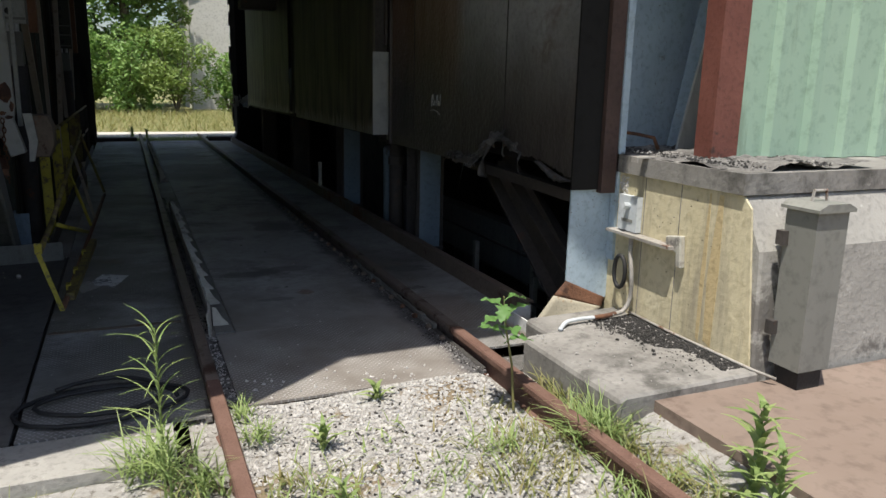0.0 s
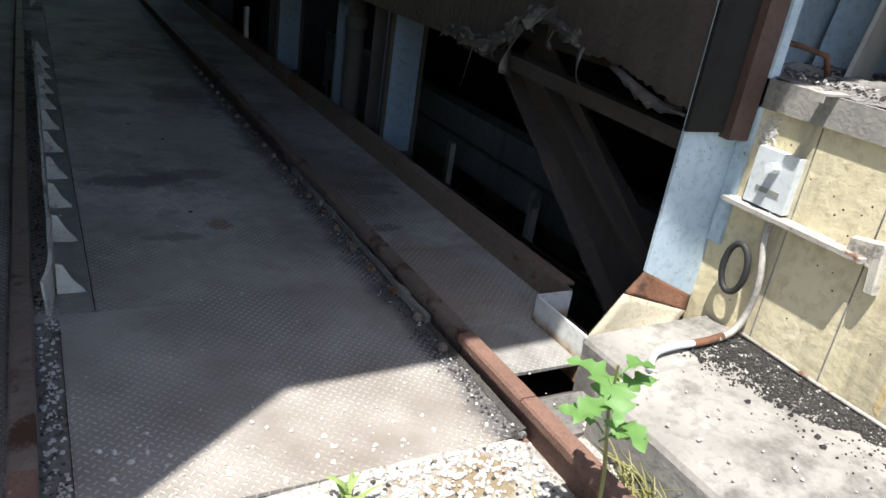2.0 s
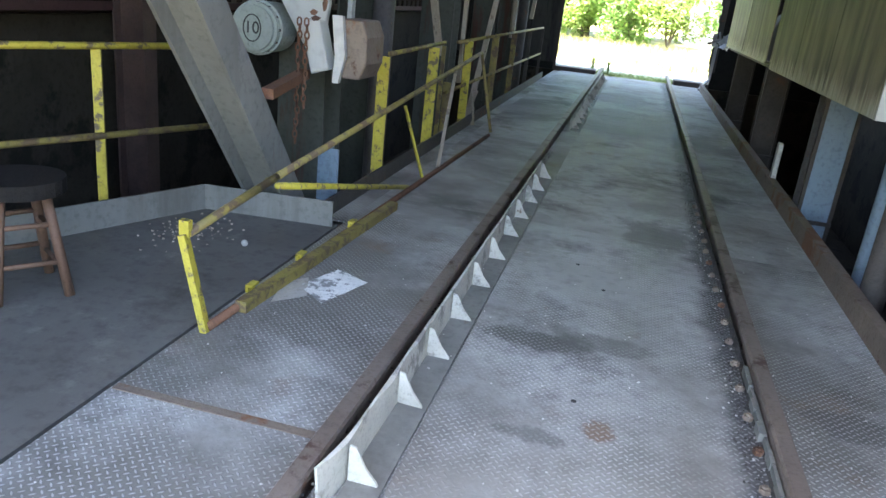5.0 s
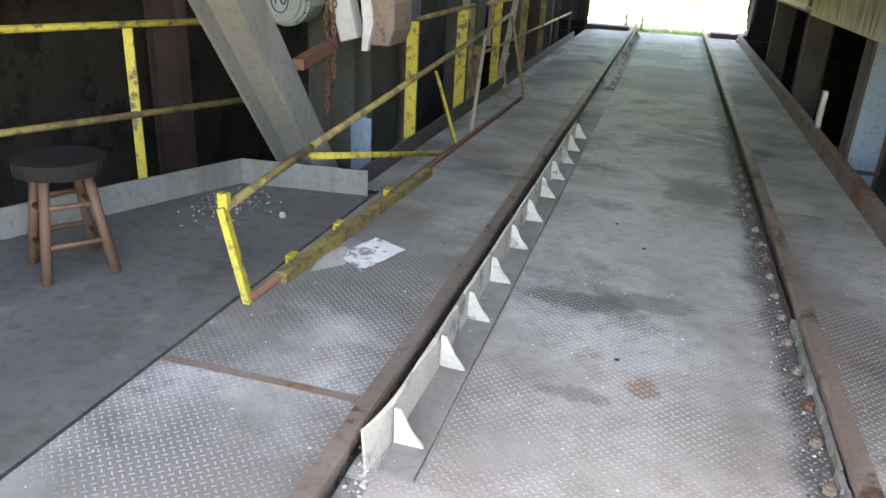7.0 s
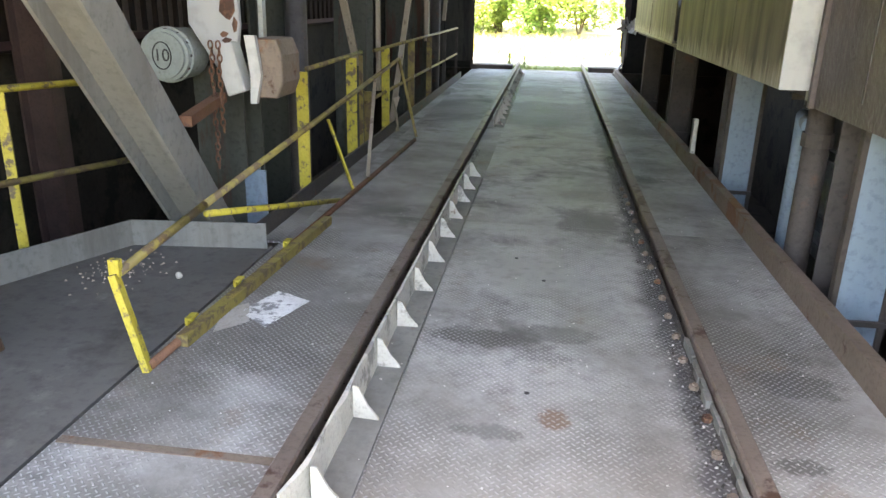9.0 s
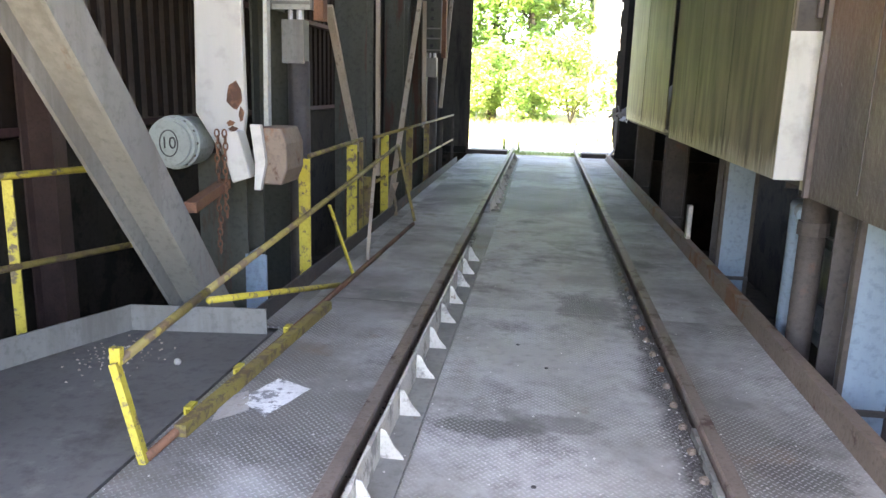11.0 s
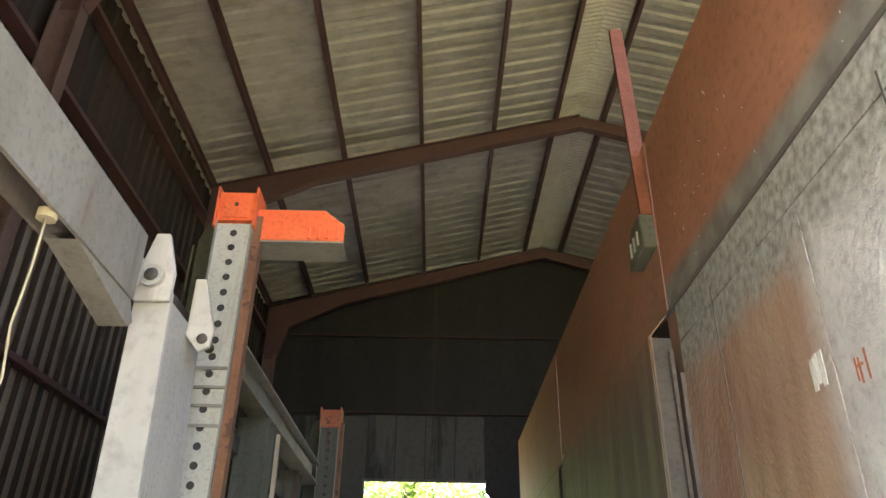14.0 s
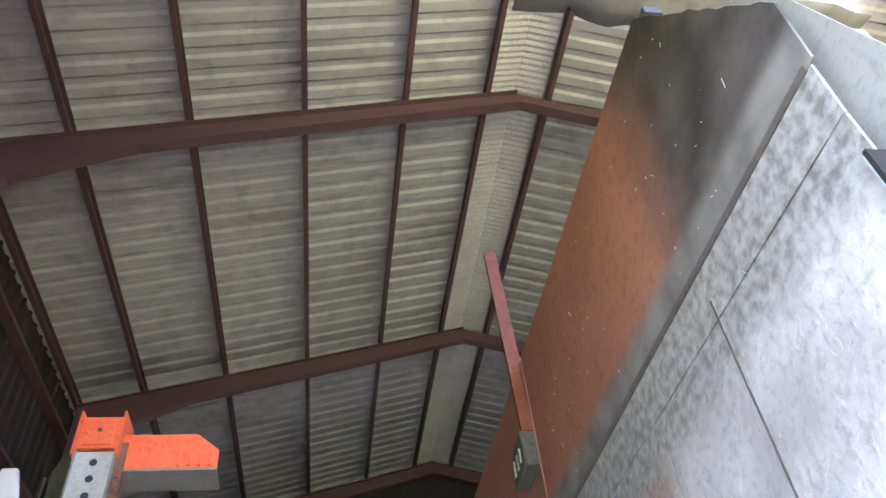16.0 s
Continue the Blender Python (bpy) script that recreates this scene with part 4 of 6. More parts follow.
part("bottom_lip", bm, M_hopside, hop, "pale scuffed bottom lip")
bm = B()
for y in (1.35, 3.2, 5.4, 6.6, 11.3):
    xx = 1.327 if 4 < y < 8 else HX - 0.006 - (0.02 if y > 8 else 0)
    bar(bm, (xx + 0.004, y, 1.06), (xx + 0.004, y, 3.6), 0.006, 0.008)
part("weld_seam", bm, M_darksteel, hop)
bm = B(); box(bm, (1.326, 4.035, 1.03), (HX + 0.03, 4.055, 1.88)); rounded(bm, 0.004)
part("end_cover", bm, M_white, hop, "white painted end face of the plate")
bm = B(); box(bm, (HX - 0.02, 3.86, 0.95), (HX + 0.02, 3.9, 3.3)); box(bm, (HX - 0.03, 3.98, 1.95), (HX - 0.005, 4.02, 3.5)); rounded(bm, 0.004)
part("slot_edge", bm, M_hop_soot, hop, "worn edges of the slot")
sheet("slot_backing", [(3.8, 0.97), (4.1, 0.97), (4.1, 3.78), (3.8, 3.78)], HX + 0.03, HX + 0.042, M_hopside)
bm = B()
ibeam(bm, (HX + 0.3, 4.6, 0.9), (HX + 0.3, 4.6, 5.2), 0.3, 0.3)
for y in (0.5, 2.4, 6.4, 8.8, 11.2, 13.4):
    bar(bm, (HX + 0.08, y, 1.0), (HX + 0.08, y, 5.2 if y > 1 else 4.0), 0.12, 0.1)
bar(bm, (HX + 0.08, 0.9, 5.22), (HX + 0.08, 13.5, 5.22), 0.1, 0.06); bar(bm, (HX + 0.1, 2.2, 1.02), (HX + 0.1, 13.5, 1.02), 0.1, 0.08)
part("stiffener", bm, M_darksteel, hop)
# sloping hopper floor behind the wall
bm = B(); prism(bm, [(HX + 0.14, 1.04), (HX + 0.15, 1.04), (4.0, 3.4), (4.0, 3.42)], "y", 1.05, 13.6)
part("back_plate", bm, M_darksteel, hop)
# curled strips along the torn edge: base, length, width, sideways swing, twist
def torn_strip(y, ln, w, swing, twist, seed):
    rr, bm, prev = random.Random(seed), B(), None
    for i in range(13):
        u = i / 12
        a = twist * u + 0.25 * math.sin(7 * u + seed)
        c = Vector((HX - 0.006 - 0.04 * math.sin(2.6 * u), y + swing * u, torn_z(y) + 0.02 - ln * u))
        half = w * (0.75 + 0.35 * math.sin(4.4 * u + seed) + 0.25 * rr.random()) / 2
        side = Vector((math.sin(a), math.cos(a), 0.25 * math.sin(5 * u)))
        crumple = 0.008 * math.sin(9 * u + 2 * seed)
        row = [bm.verts.new(c - side * half), bm.verts.new(c + Vector((crumple, 0, 0.004 * rr.random()))), bm.verts.new(c + side * half)]
        if prev:
            for j in range(2): bm.faces.new((prev[j], prev[j + 1], row[j + 1], row[j]))
        prev = row
    thick(bm, 0.003)
    part("torn_strip", bm, M_torn, hop, "curled strip of torn steel", smooth=True)


for args in ((1.55, 0.28, 0.085, 0.07, 1.4, 3), (1.3, 0.1, 0.045, -0.02, 0.6, 5), (1.07, 0.15, 0.032, -0.05, 1.0, 8), (1.72, 0.09, 0.06, 0.03, 0.9, 11), (1.84, 0.06, 0.05, 0.01, 0.5, 13), (1.42, 0.07, 0.03, 0.02, 1.2, 17)):
    torn_strip(*args)
# long peeled ribbon along the lower front corner
bm = B(); prev = None
for i in range(19):
    u = i / 18
    y = 0.86 - 0.46 * u
    z = torn_z(y) - 0.005 - 0.012 * math.sin(3.1 * u)
    w = 0.012 + 0.05 * math.sin(math.pi * min(1, u * 1.1)) * (0.85 + 0.2 * math.sin(i * 2.1))
    row = [bm.verts.new((HX - 0.004, y, z)), bm.verts.new((HX - 0.035 - 0.012 * math.sin(i * 0.9), y - 0.01, z - w * 0.55)), bm.verts.new((HX - 0.02, y - 0.015, z - w))]
    if prev:
        for j in range(2): bm.faces.new((prev[j], prev[j + 1], row[j + 1], row[j]))
    prev = row
thick(bm, 0.003)
part("torn_strip", bm, M_torn, hop, "long peeled ribbon of torn steel", smooth=True)
# crumpled flap: a folded sheet over the worst of the tear
def crumple(y0, y1, h, seed):
    bm, n, m_, rows = B(), 22, 7, []
    for i in range(n + 1):
        y = y0 + (y1 - y0) * i / n
        rows.append([])
        for j in range(m_ + 1):
            v = j / m_
            p = noise.noise_vector((y * 14, v * 3, seed)) * 0.03 + noise.noise_vector((y * 38, v * 7, seed + 4)) * 0.014
            rows[-1].append(bm.verts.new((HX - 0.012 - abs(p.x) - 0.025 * math.sin(v * 3), y + p.y, torn_z(y) + 0.07 - h * v * (0.8 + 0.5 * noise.noise((y * 11, seed, 2))) + p.z)))
    for a, b in zip(rows, rows[1:]):
        for j in range(m_): bm.faces.new((a[j], b[j], b[j + 1], a[j + 1]))
    thick(bm, 0.003)
    part("crumpled_edge", bm, M_torn, hop, "crumpled shreds of plate")


crumple(1.55, 1.9, 0.11, 2.0); crumple(1.08, 1.5, 0.06, 9.0); crumple(1.92, 2.3, 0.09, 15.0)

# bright scratches and chipped flecks on the plates
rr, sc = random.Random(77), B()
for _ in range(75):
    y, z = rr.uniform(0.6, 3.7), rr.choice((rr.uniform(1.3, 3.6), rr.uniform(3.85, 5.1), rr.uniform(3.85, 5.1)))
    ln, w = rr.uniform(0.004, 0.022) * (1 + 2 * (rr.random() < 0.15)), rr.uniform(0.0012, 0.004)
    a = rr.gauss(1.2, 0.35)
    bar(sc, (HX - 0.001, y, z), (HX - 0.001, y + ln * math.cos(a), z + ln * math.sin(a)), 0.002, w)
part("scratches", sc, M_steelbright, hop, "bright scratches and chipped flecks")["kind"] = "stuff"

# chalked strokes, small white and orange marks
def chalk(pts, r=0.004):
    bm = B(); tube(bm, [(HX - 0.001, y, z) for y, z in pts], r, 5); part("chalk_mark", bm, M_white, hop, "pale chalk stroke")


CY, CZ = 2.62, 1.42
for pts in (((0.14, -0.05), (0.13, 0.05), (0.11, 0.055), (0.105, 0.01), (0.125, 0.0), (0.09, -0.04)), ((0.08, 0.005), (0.075, -0.035), (0.06, -0.035), (0.055, 0.01)), ((0.03, -0.04), (0.02, 0.05), (0.0, 0.052), (-0.01, -0.035), (0.02, -0.04)), ((-0.025, 0.005), (-0.03, -0.035), (-0.045, -0.03)), ((-0.06, 0.06), (-0.06, -0.035)), ((-0.04, 0.03), (-0.085, 0.035)), ((0.17, -0.085), (0.08, -0.08), (0.0, -0.09), (-0.05, -0.115))):
    chalk([(CY + y, CZ + z) for y, z in pts])
for y, z, dy, dz, m_ in ((2.18, 2.75, 0.035, 0.15, M_white), (2.222, 2.76, 0.03, 0.13, M_white), (2.258, 2.745, 0.035, 0.14, M_white), (1.88, 2.66, 0.01, 0.12, M_orange_dull), (1.91, 2.67, 0.05, 0.012, M_orange_dull), (1.93, 2.65, 0.012, 0.1, M_orange_dull), (1.955, 2.66, 0.01, 0.09, M_orange_dull)):
    bm = B(); box(bm, (HX - 0.002, y, z - dz / 2), (HX + 0.001, y + dy, z + dz / 2)); part("paint_dab", bm, m_, hop, "small pale or orange mark on the plate")

# bracket, arm and red bar on the hopper wall
br = thing("wall_bracket", "grey triangular bracket bolted to the hopper wall", "bracket")
bm = B(); prism(bm, [(3.98, 4.3), (4.4, 4.3), (4.4, 4.44), (4.25, 4.6), (4.02, 4.6)], "x", HX - 0.11, HX - 0.002); rounded(bm, 0.01); part("plate", bm, M_green, br)
for y in (4.1, 4.2, 4.3):
    bm = B(); box(bm, (HX - 0.125, y - 0.02, 4.36), (HX - 0.111, y + 0.02, 4.48)); part("rib", bm, M_gray, br)
bm = B(); bar(bm, (HX - 0.03, 4.05, 4.6), (HX - 0.02, 4.28, 6.72), 0.11, 0.05, 0)
tagged(part("upright_bar", bm, M_barred), "red-brown steel bar standing on the bracket", "steel bar")
bk = thing("stop_bracket", "dark steel stop block on the hopper wall", "bracket")
bm = B(); prism(bm, [(HX - 0.02, 2.75), (HX - 0.62, 2.75), (HX - 0.62, 2.9), (HX - 0.35, 3.12), (HX - 0.02, 3.12)], "y", 9.9, 10.25); rounded(bm, 0.01); part("block", bm, M_darksteel, bk)

# entrance post: blue column with brown channel
ec = thing("entrance_post", "pale blue rusted steel post with a brown channel", "post")
bm = B(); prism(bm, [(1.434, 0.37), (1.731, 0.235), (1.78, 0.28), (1.78, 3.3), (1.434, 3.3)], "y", 0.355, 0.37); part("face_plate", bm, M_blue, ec)
bm = B(); box(bm, (1.766, 0.371, 0.28), (1.78, 0.62, 3.3)); part("return_plate", bm, M_blue, ec)
# side cover takes the near-black tone so it reads as shaded
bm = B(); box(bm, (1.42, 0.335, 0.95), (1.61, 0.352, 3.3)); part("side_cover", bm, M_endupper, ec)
bm = B(); box(bm, (1.612, 0.30, 0.93), (1.715, 0.352, 3.3)); rounded(bm, 0.006); part("channel", bm, M_postdark, ec, "dark brown channel")
bm = B(); box(bm, (1.72, 0.29, 0.5), (1.765, 0.352, 3.3)); rounded(bm, 0.004); part("edge_strip", bm, M_blue, ec)
def foot_sheet(name, corners, material, label):
    """A gently twisted plate between four corners."""
    a, b, c, d = [Vector(p) for p in corners]
    bm = B()
    g = [[bm.verts.new(a.lerp(b, i / 8).lerp(d.lerp(c, i / 8), j / 6)) for j in range(7)] for i in range(9)]
    for p, q in zip(g, g[1:]):
        for j in range(6): bm.faces.new((p[j], q[j], q[j + 1], p[j + 1]))
    thick(bm, 0.012); part(name, bm, material, ec, label, smooth=True)


foot_sheet("bent_foot", ((1.434, 0.352, 0.37), (1.731, 0.352, 0.235), (1.68, 0.31, 0.19), (1.345, 0.345, 0.285)), M_rust, "rusty bend of the foot plate")
foot_sheet("skirt", ((1.344, 0.344, 0.284), (1.679, 0.309, 0.189), (1.56, 0.262, 0.15), (1.18, 0.33, 0.1)), M_skirt, "cream stained foot plate")

# ---- pit under the hopper ----
for i, y in enumerate((3.2, 5.95, 9.0, 12.0)):
    pc = thing("hopper_column", "pale blue steel column with rusty flanges in the pit" if y < 7 else "grimy brown steel column standing in the pit", "column", "hopper columns")
    paint = M_bluegrey if y < 7 else M_brace
    bm = B(); box(bm, (1.63, y, PIT), (1.65, y + 0.34, 0.98)); part("web", bm, paint, pc)
    bm = B(); box(bm, (1.53, y - 0.016, PIT), (1.75, y, 0.98)); rounded(bm, 0.003); part("flange", bm, paint, pc)
    bm = B(); box(bm, (1.53, y + 0.34, PIT), (1.75, y + 0.356, 0.98)); part("flange", bm, M_darksteel, pc)
    for x0 in (1.50, 1.752):
        bm = B(); box(bm, (x0, y - 0.03, PIT), (x0 + 0.028, y + 0.02, 0.98)); part("edge_angle", bm, M_brace, pc, "rusty edge angle")
    bm = B(); box(bm, (1.5, y - 0.05, -0.05), (1.78, y - 0.031, -0.02)); part("tie", bm, M_darksteel, pc)
pp = thing("drain_pipe", "brown rusted vertical pipe beside the column", "pipe")
bm = B(); tube(bm, [(1.57, 3.98, PIT), (1.57, 3.98, 1.0)], 0.075, 12); part("pipe", bm, M_brace, pp, smooth=True)
bm = B(); tube(bm, [(1.57, 3.98, 0.72), (1.57, 3.98, 0.8)], 0.09, 12); part("collar", bm, M_brace, pp)
bm = B(); tube(bm, [(1.6, 4.35, PIT), (1.6, 4.35, 0.6), (1.58, 4.3, 0.85), (1.58, 4.12, 0.78)], 0.05, 10)
tagged(part("hose", bm, M_bluegrey, smooth=True), "grey bent hose hanging in the pit", "hose")
ch = thing("pit_brace", "dark steel channel brace sloping down into the pit", "brace")
for nm, off, w, h in (("web", 0.0, 0.015, 0.3), ("flange", 0.165, 0.2, 0.02), ("flange", -0.165, 0.2, 0.02)):
    bm = B(); bar(bm, (1.74, 0.27 - 0.58 * off, -0.15 + 0.814 * off), (1.74, 1.86 - 0.58 * off, 0.985 + 0.814 * off - max(0, off) * 0.9), w, h); part(nm, bm, M_brace, ch)
bm = B(); bar(bm, (1.6, 0.42, 0.87), (1.6, 2.3, 0.93), 0.08, 0.075)
tagged(part("timber_rail", bm, M_brace), "worn timber rail under the torn plate", "timber")
for y, h in ((2.42, -0.09), (3.7, -0.12)):
    bm = B(); box(bm, (2.39, y - 0.035, PIT), (2.44, y + 0.035, h)); rounded(bm, 0.006)
    tagged(part("stake", bm, M_cream), "peeling cream-painted stake in the pit", "stake", "pit stakes")
bm = B(); box(bm, (1.4, 6.76, -0.3), (1.44, 6.85, 0.45)); rounded(bm, 0.006)
tagged(part("stake", bm, M_cream), "peeling cream-painted stake beside the deck edge", "stake", "pit stakes")
bm = B(); tube(bm, [(2.36, 5.4, -0.49), (2.36, 3.7, -0.465), (2.36, 2.4, -0.44), (2.36, 0.6, -0.41)], 0.017, 8); tube(bm, [(2.36, 5.4, 0.0), (2.36, 3.7, -0.01), (2.36, 0.6, -0.03)], 0.014, 8); tube(bm, [(2.36, 5.38, PIT), (2.36, 5.38, 0.0)], 0.017, 8)
tagged(part("pit_handrail", bm, M_darksteel, smooth=True), "thin rusty handrail along the pit", "handrail")

lg = thing("pit_beam", "stained grey concrete beam across the pit on added dark posts", "beam")
bm = B(); box(bm, (3.0, 0.4, -0.62), (3.22, 8.6, -0.05)); rounded(bm, 0.012); part("beam", bm, M_pitbeam, lg)
# legs are invented; the dark gap between them stands for the unlit lower wall
for y in (0.8, 3.4, 6.0, 8.3):
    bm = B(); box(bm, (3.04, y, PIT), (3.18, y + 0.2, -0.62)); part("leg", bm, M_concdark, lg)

# ---- tipping machine beside the track ----
gd = thing("support_girder", "weathered grey steel girder above the platform", "girder")
bm = B(); ibeam(bm, (-2.15, -0.55, 3.83), (-2.15, 3.53, 3.83), 0.21, 0.46, 0.025, 0.02, 90); part("beam", bm, M_gray, gd)
bm = B()
tube(bm, [(-2.11, 2.5, 3.57), (-2.11, 2.5, 3.62)], 0.05, 10)
part("rope_anchor", bm, M_rope, gd)
bm = B(); prism(bm, [(2.75, 3.598), (3.53, 3.598), (3.62, 3.48), (3.56, 3.43)], "x", -2.24, -2.06); part("gusset_plate", bm, M_gray, gd)
bm = B(); prism(bm, [(3.532, 3.6), (3.532, 4.06), (3.95, 4.1), (3.95, 3.9)], "x", -2.25, -2.22); part("end_lug", bm, M_offwhite, gd)
dg = thing("diagonal_strut", "weathered grey steel beam leaning up to the girder", "strut")
bm = B(); ibeam(bm, (-2.14, 4.305, -0.6), (-2.14, 1.03, 3.45), 0.28, 0.21, 0.022, 0.018, 90); part("beam", bm, M_gray, dg)
bm = B(); bar(bm, (-2.0, 3.35, 0.8), (-2.12, 4.1, 0.84), 0.07, 0.06); rounded(bm, 0.004); part("shelf_bracket", bm, M_rust, dg, "rusty bracket arm")

lv = thing("clamp_lever", "white tapered steel lever with a hanging jaw", "clamp lever")
bm = B(); prism(bm, [(-2.29, 3.9), (-2.25, 4.02), (-2.07, 4.02), (-2.03, 3.9), (-1.98, 2.5), (-1.96, 1.3), (-2.0, 1.02), (-2.12, 1.02), (-2.3, 1.3), (-2.27, 2.5)], "y", 4.08, 4.13); rounded(bm, 0.006)
part("front_plate", bm, M_white, lv)
bm = B(); prism(bm, [(-2.04, 3.86), (-1.98, 2.5), (-2.0, 2.5), (-2.06, 3.86)], "y", 4.13, 4.85); part("side_plate", bm, M_offwhite, lv)
bm = B(); box(bm, (-2.2, 4.13, 1.1), (-2.17, 4.55, 2.5)); part("web", bm, M_offwhite, lv)
bm = B(); prism(bm, [(-2.0, 1.1), (-1.98, 2.5), (-1.955, 2.5), (-1.965, 1.1)], "y", 4.5, 4.56); part("rear_edge", bm, M_offwhite, lv)
bm = B(); tube(bm, [(-2.165, 3.975, 4.0), (-2.165, 4.9, 4.0)], 0.05, 16); part("pin", bm, M_darksteel, lv, smooth=True)
bm = B(); tube(bm, [(-2.165, 3.98, 4.0), (-2.165, 4.03, 4.0)], 0.085, 18); part("pin_boss", bm, M_offwhite, lv)
bm = B(); prism(bm, [(-2.28, 3.82), (-2.28, 4.05), (-2.21, 4.36), (-2.11, 4.36), (-2.02, 4.05), (-2.02, 3.82)], "y", 4.03, 4.075); rounded(bm, 0.006); part("ear", bm, M_white, lv)
bm = B(); prism(bm, [(-2.03, 4.22), (-1.95, 4.22), (-1.83, 3.8), (-1.84, 3.66), (-1.92, 3.62), (-2.03, 3.75)], "y", 4.5, 4.54); rounded(bm, 0.006); part("link", bm, M_white, lv)
bm = B(); tube(bm, [(-1.9, 4.485, 3.72), (-1.9, 4.7, 3.72)], 0.04, 14); part("link_pin", bm, M_darksteel, lv, smooth=True)
jw = B(); prism(jw, [(-2.12, 1.2), (-1.98, 1.2), (-1.9, 0.9), (-2.02, 0.86)], "y", 3.98, 4.12); rounded(jw, 0.008); part("jaw", jw, M_white, lv)
jw = B(); prism(jw, [(-1.9, 1.24), (-1.83, 1.24), (-1.8, 1.0), (-1.84, 0.82), (-1.88, 0.82), (-1.87, 1.0)], "y", 4.0, 4.04); part("jaw_lip", jw, M_white, lv)
jw = B(); prism(jw, [(-1.88, 1.22), (-1.72, 1.22), (-1.68, 1.12), (-1.68, 0.95), (-1.72, 0.85), (-1.86, 0.85)], "y", 4.06, 4.4); rounded(jw, 0.008); part("jaw_pad", jw, M_kerb, lv, "rust-brown jaw pad")
bm = B(); rr = random.Random(4)
ring = [(-2.03 + (0.045 + 0.02 * rr.random()) * math.cos(k * 0.45), 1.42 + (0.07 + 0.03 * rr.random()) * math.sin(k * 0.45)) for k in range(14)]
prism(bm, ring, "y", 4.0775, 4.0795); part("rust_patch", bm, M_rust, lv, "rust where the paint flaked off")
for x, z, w, h in ((-1.985, 1.3, 0.02, 0.05), (-2.06, 1.24, 0.03, 0.02), (-2.0, 1.21, 0.035, 0.018)):
    bm = B(); prism(bm, [(x - w, z), (x - w * 0.2, z + h), (x + w, z + h * 0.3), (x + w * 0.4, z - h * 0.8), (x - w * 0.5, z - h)], "y", 4.0775 if z > 1.22 else 3.9775, 4.0795 if z > 1.22 else 3.9795); part("rust_patch", bm, M_rust, lv)
mt = thing("motor", "round pale grey motor housing on the strut", "motor")
bm = B(); tube(bm, [(-2.45, 4.02, 1.1), (-2.45, 4.06, 1.1), (-2.45, 4.32, 1.1)], 0.165, 24); rounded(bm, 0.012); part("housing", bm, M_motor, mt, smooth=False)
bm = B(); tube(bm, [(-2.45, 3.99, 1.1), (-2.45, 4.02, 1.1)], 0.145, 28); rounded(bm, 0.006); part("cover", bm, M_motor, mt)
bm = B(); tube(bm, [(-2.45 + 0.062 * math.cos(k), 3.988, 1.1 + 0.085 * math.sin(k)) for k in [i * math.pi / 12 for i in range(25)]], 0.004, 5); part("oval_mark", bm, M_black, mt, "black painted oval")
txt = bpy.data.curves.new("number", "FONT"); txt.body, txt.size, txt.extrude, txt.align_x, txt.align_y = "10", 0.11, 0.001, "CENTER", "CENTER"
tob = bpy.data.objects.new("number", txt)
numeral = bpy.data.meshes.new_from_object(tob); bpy.data.objects.remove(tob)
numeral.materials.append(M_black)
piece("number", numeral, mt, pose(-2.45, 3.987, 1.1, 90, 0, 0))["label"] = "black painted number 10"
bm = B(); tube(bm, [(-2.45, 4.07, 1.1), (-2.45, 4.1, 1.1)], 0.178, 26); part("flange_ring", bm, M_motor, mt)
for k in range(12):
    a = k * math.pi / 6
    bm = B(); tube(bm, [(-2.45 + 0.158 * math.cos(a), 4.045, 1.1 + 0.158 * math.sin(a)), (-2.45 + 0.158 * math.cos(a), 4.072, 1.1 + 0.158 * math.sin(a))], 0.011, 6); part("bolt", bm, M_darksteel, mt)


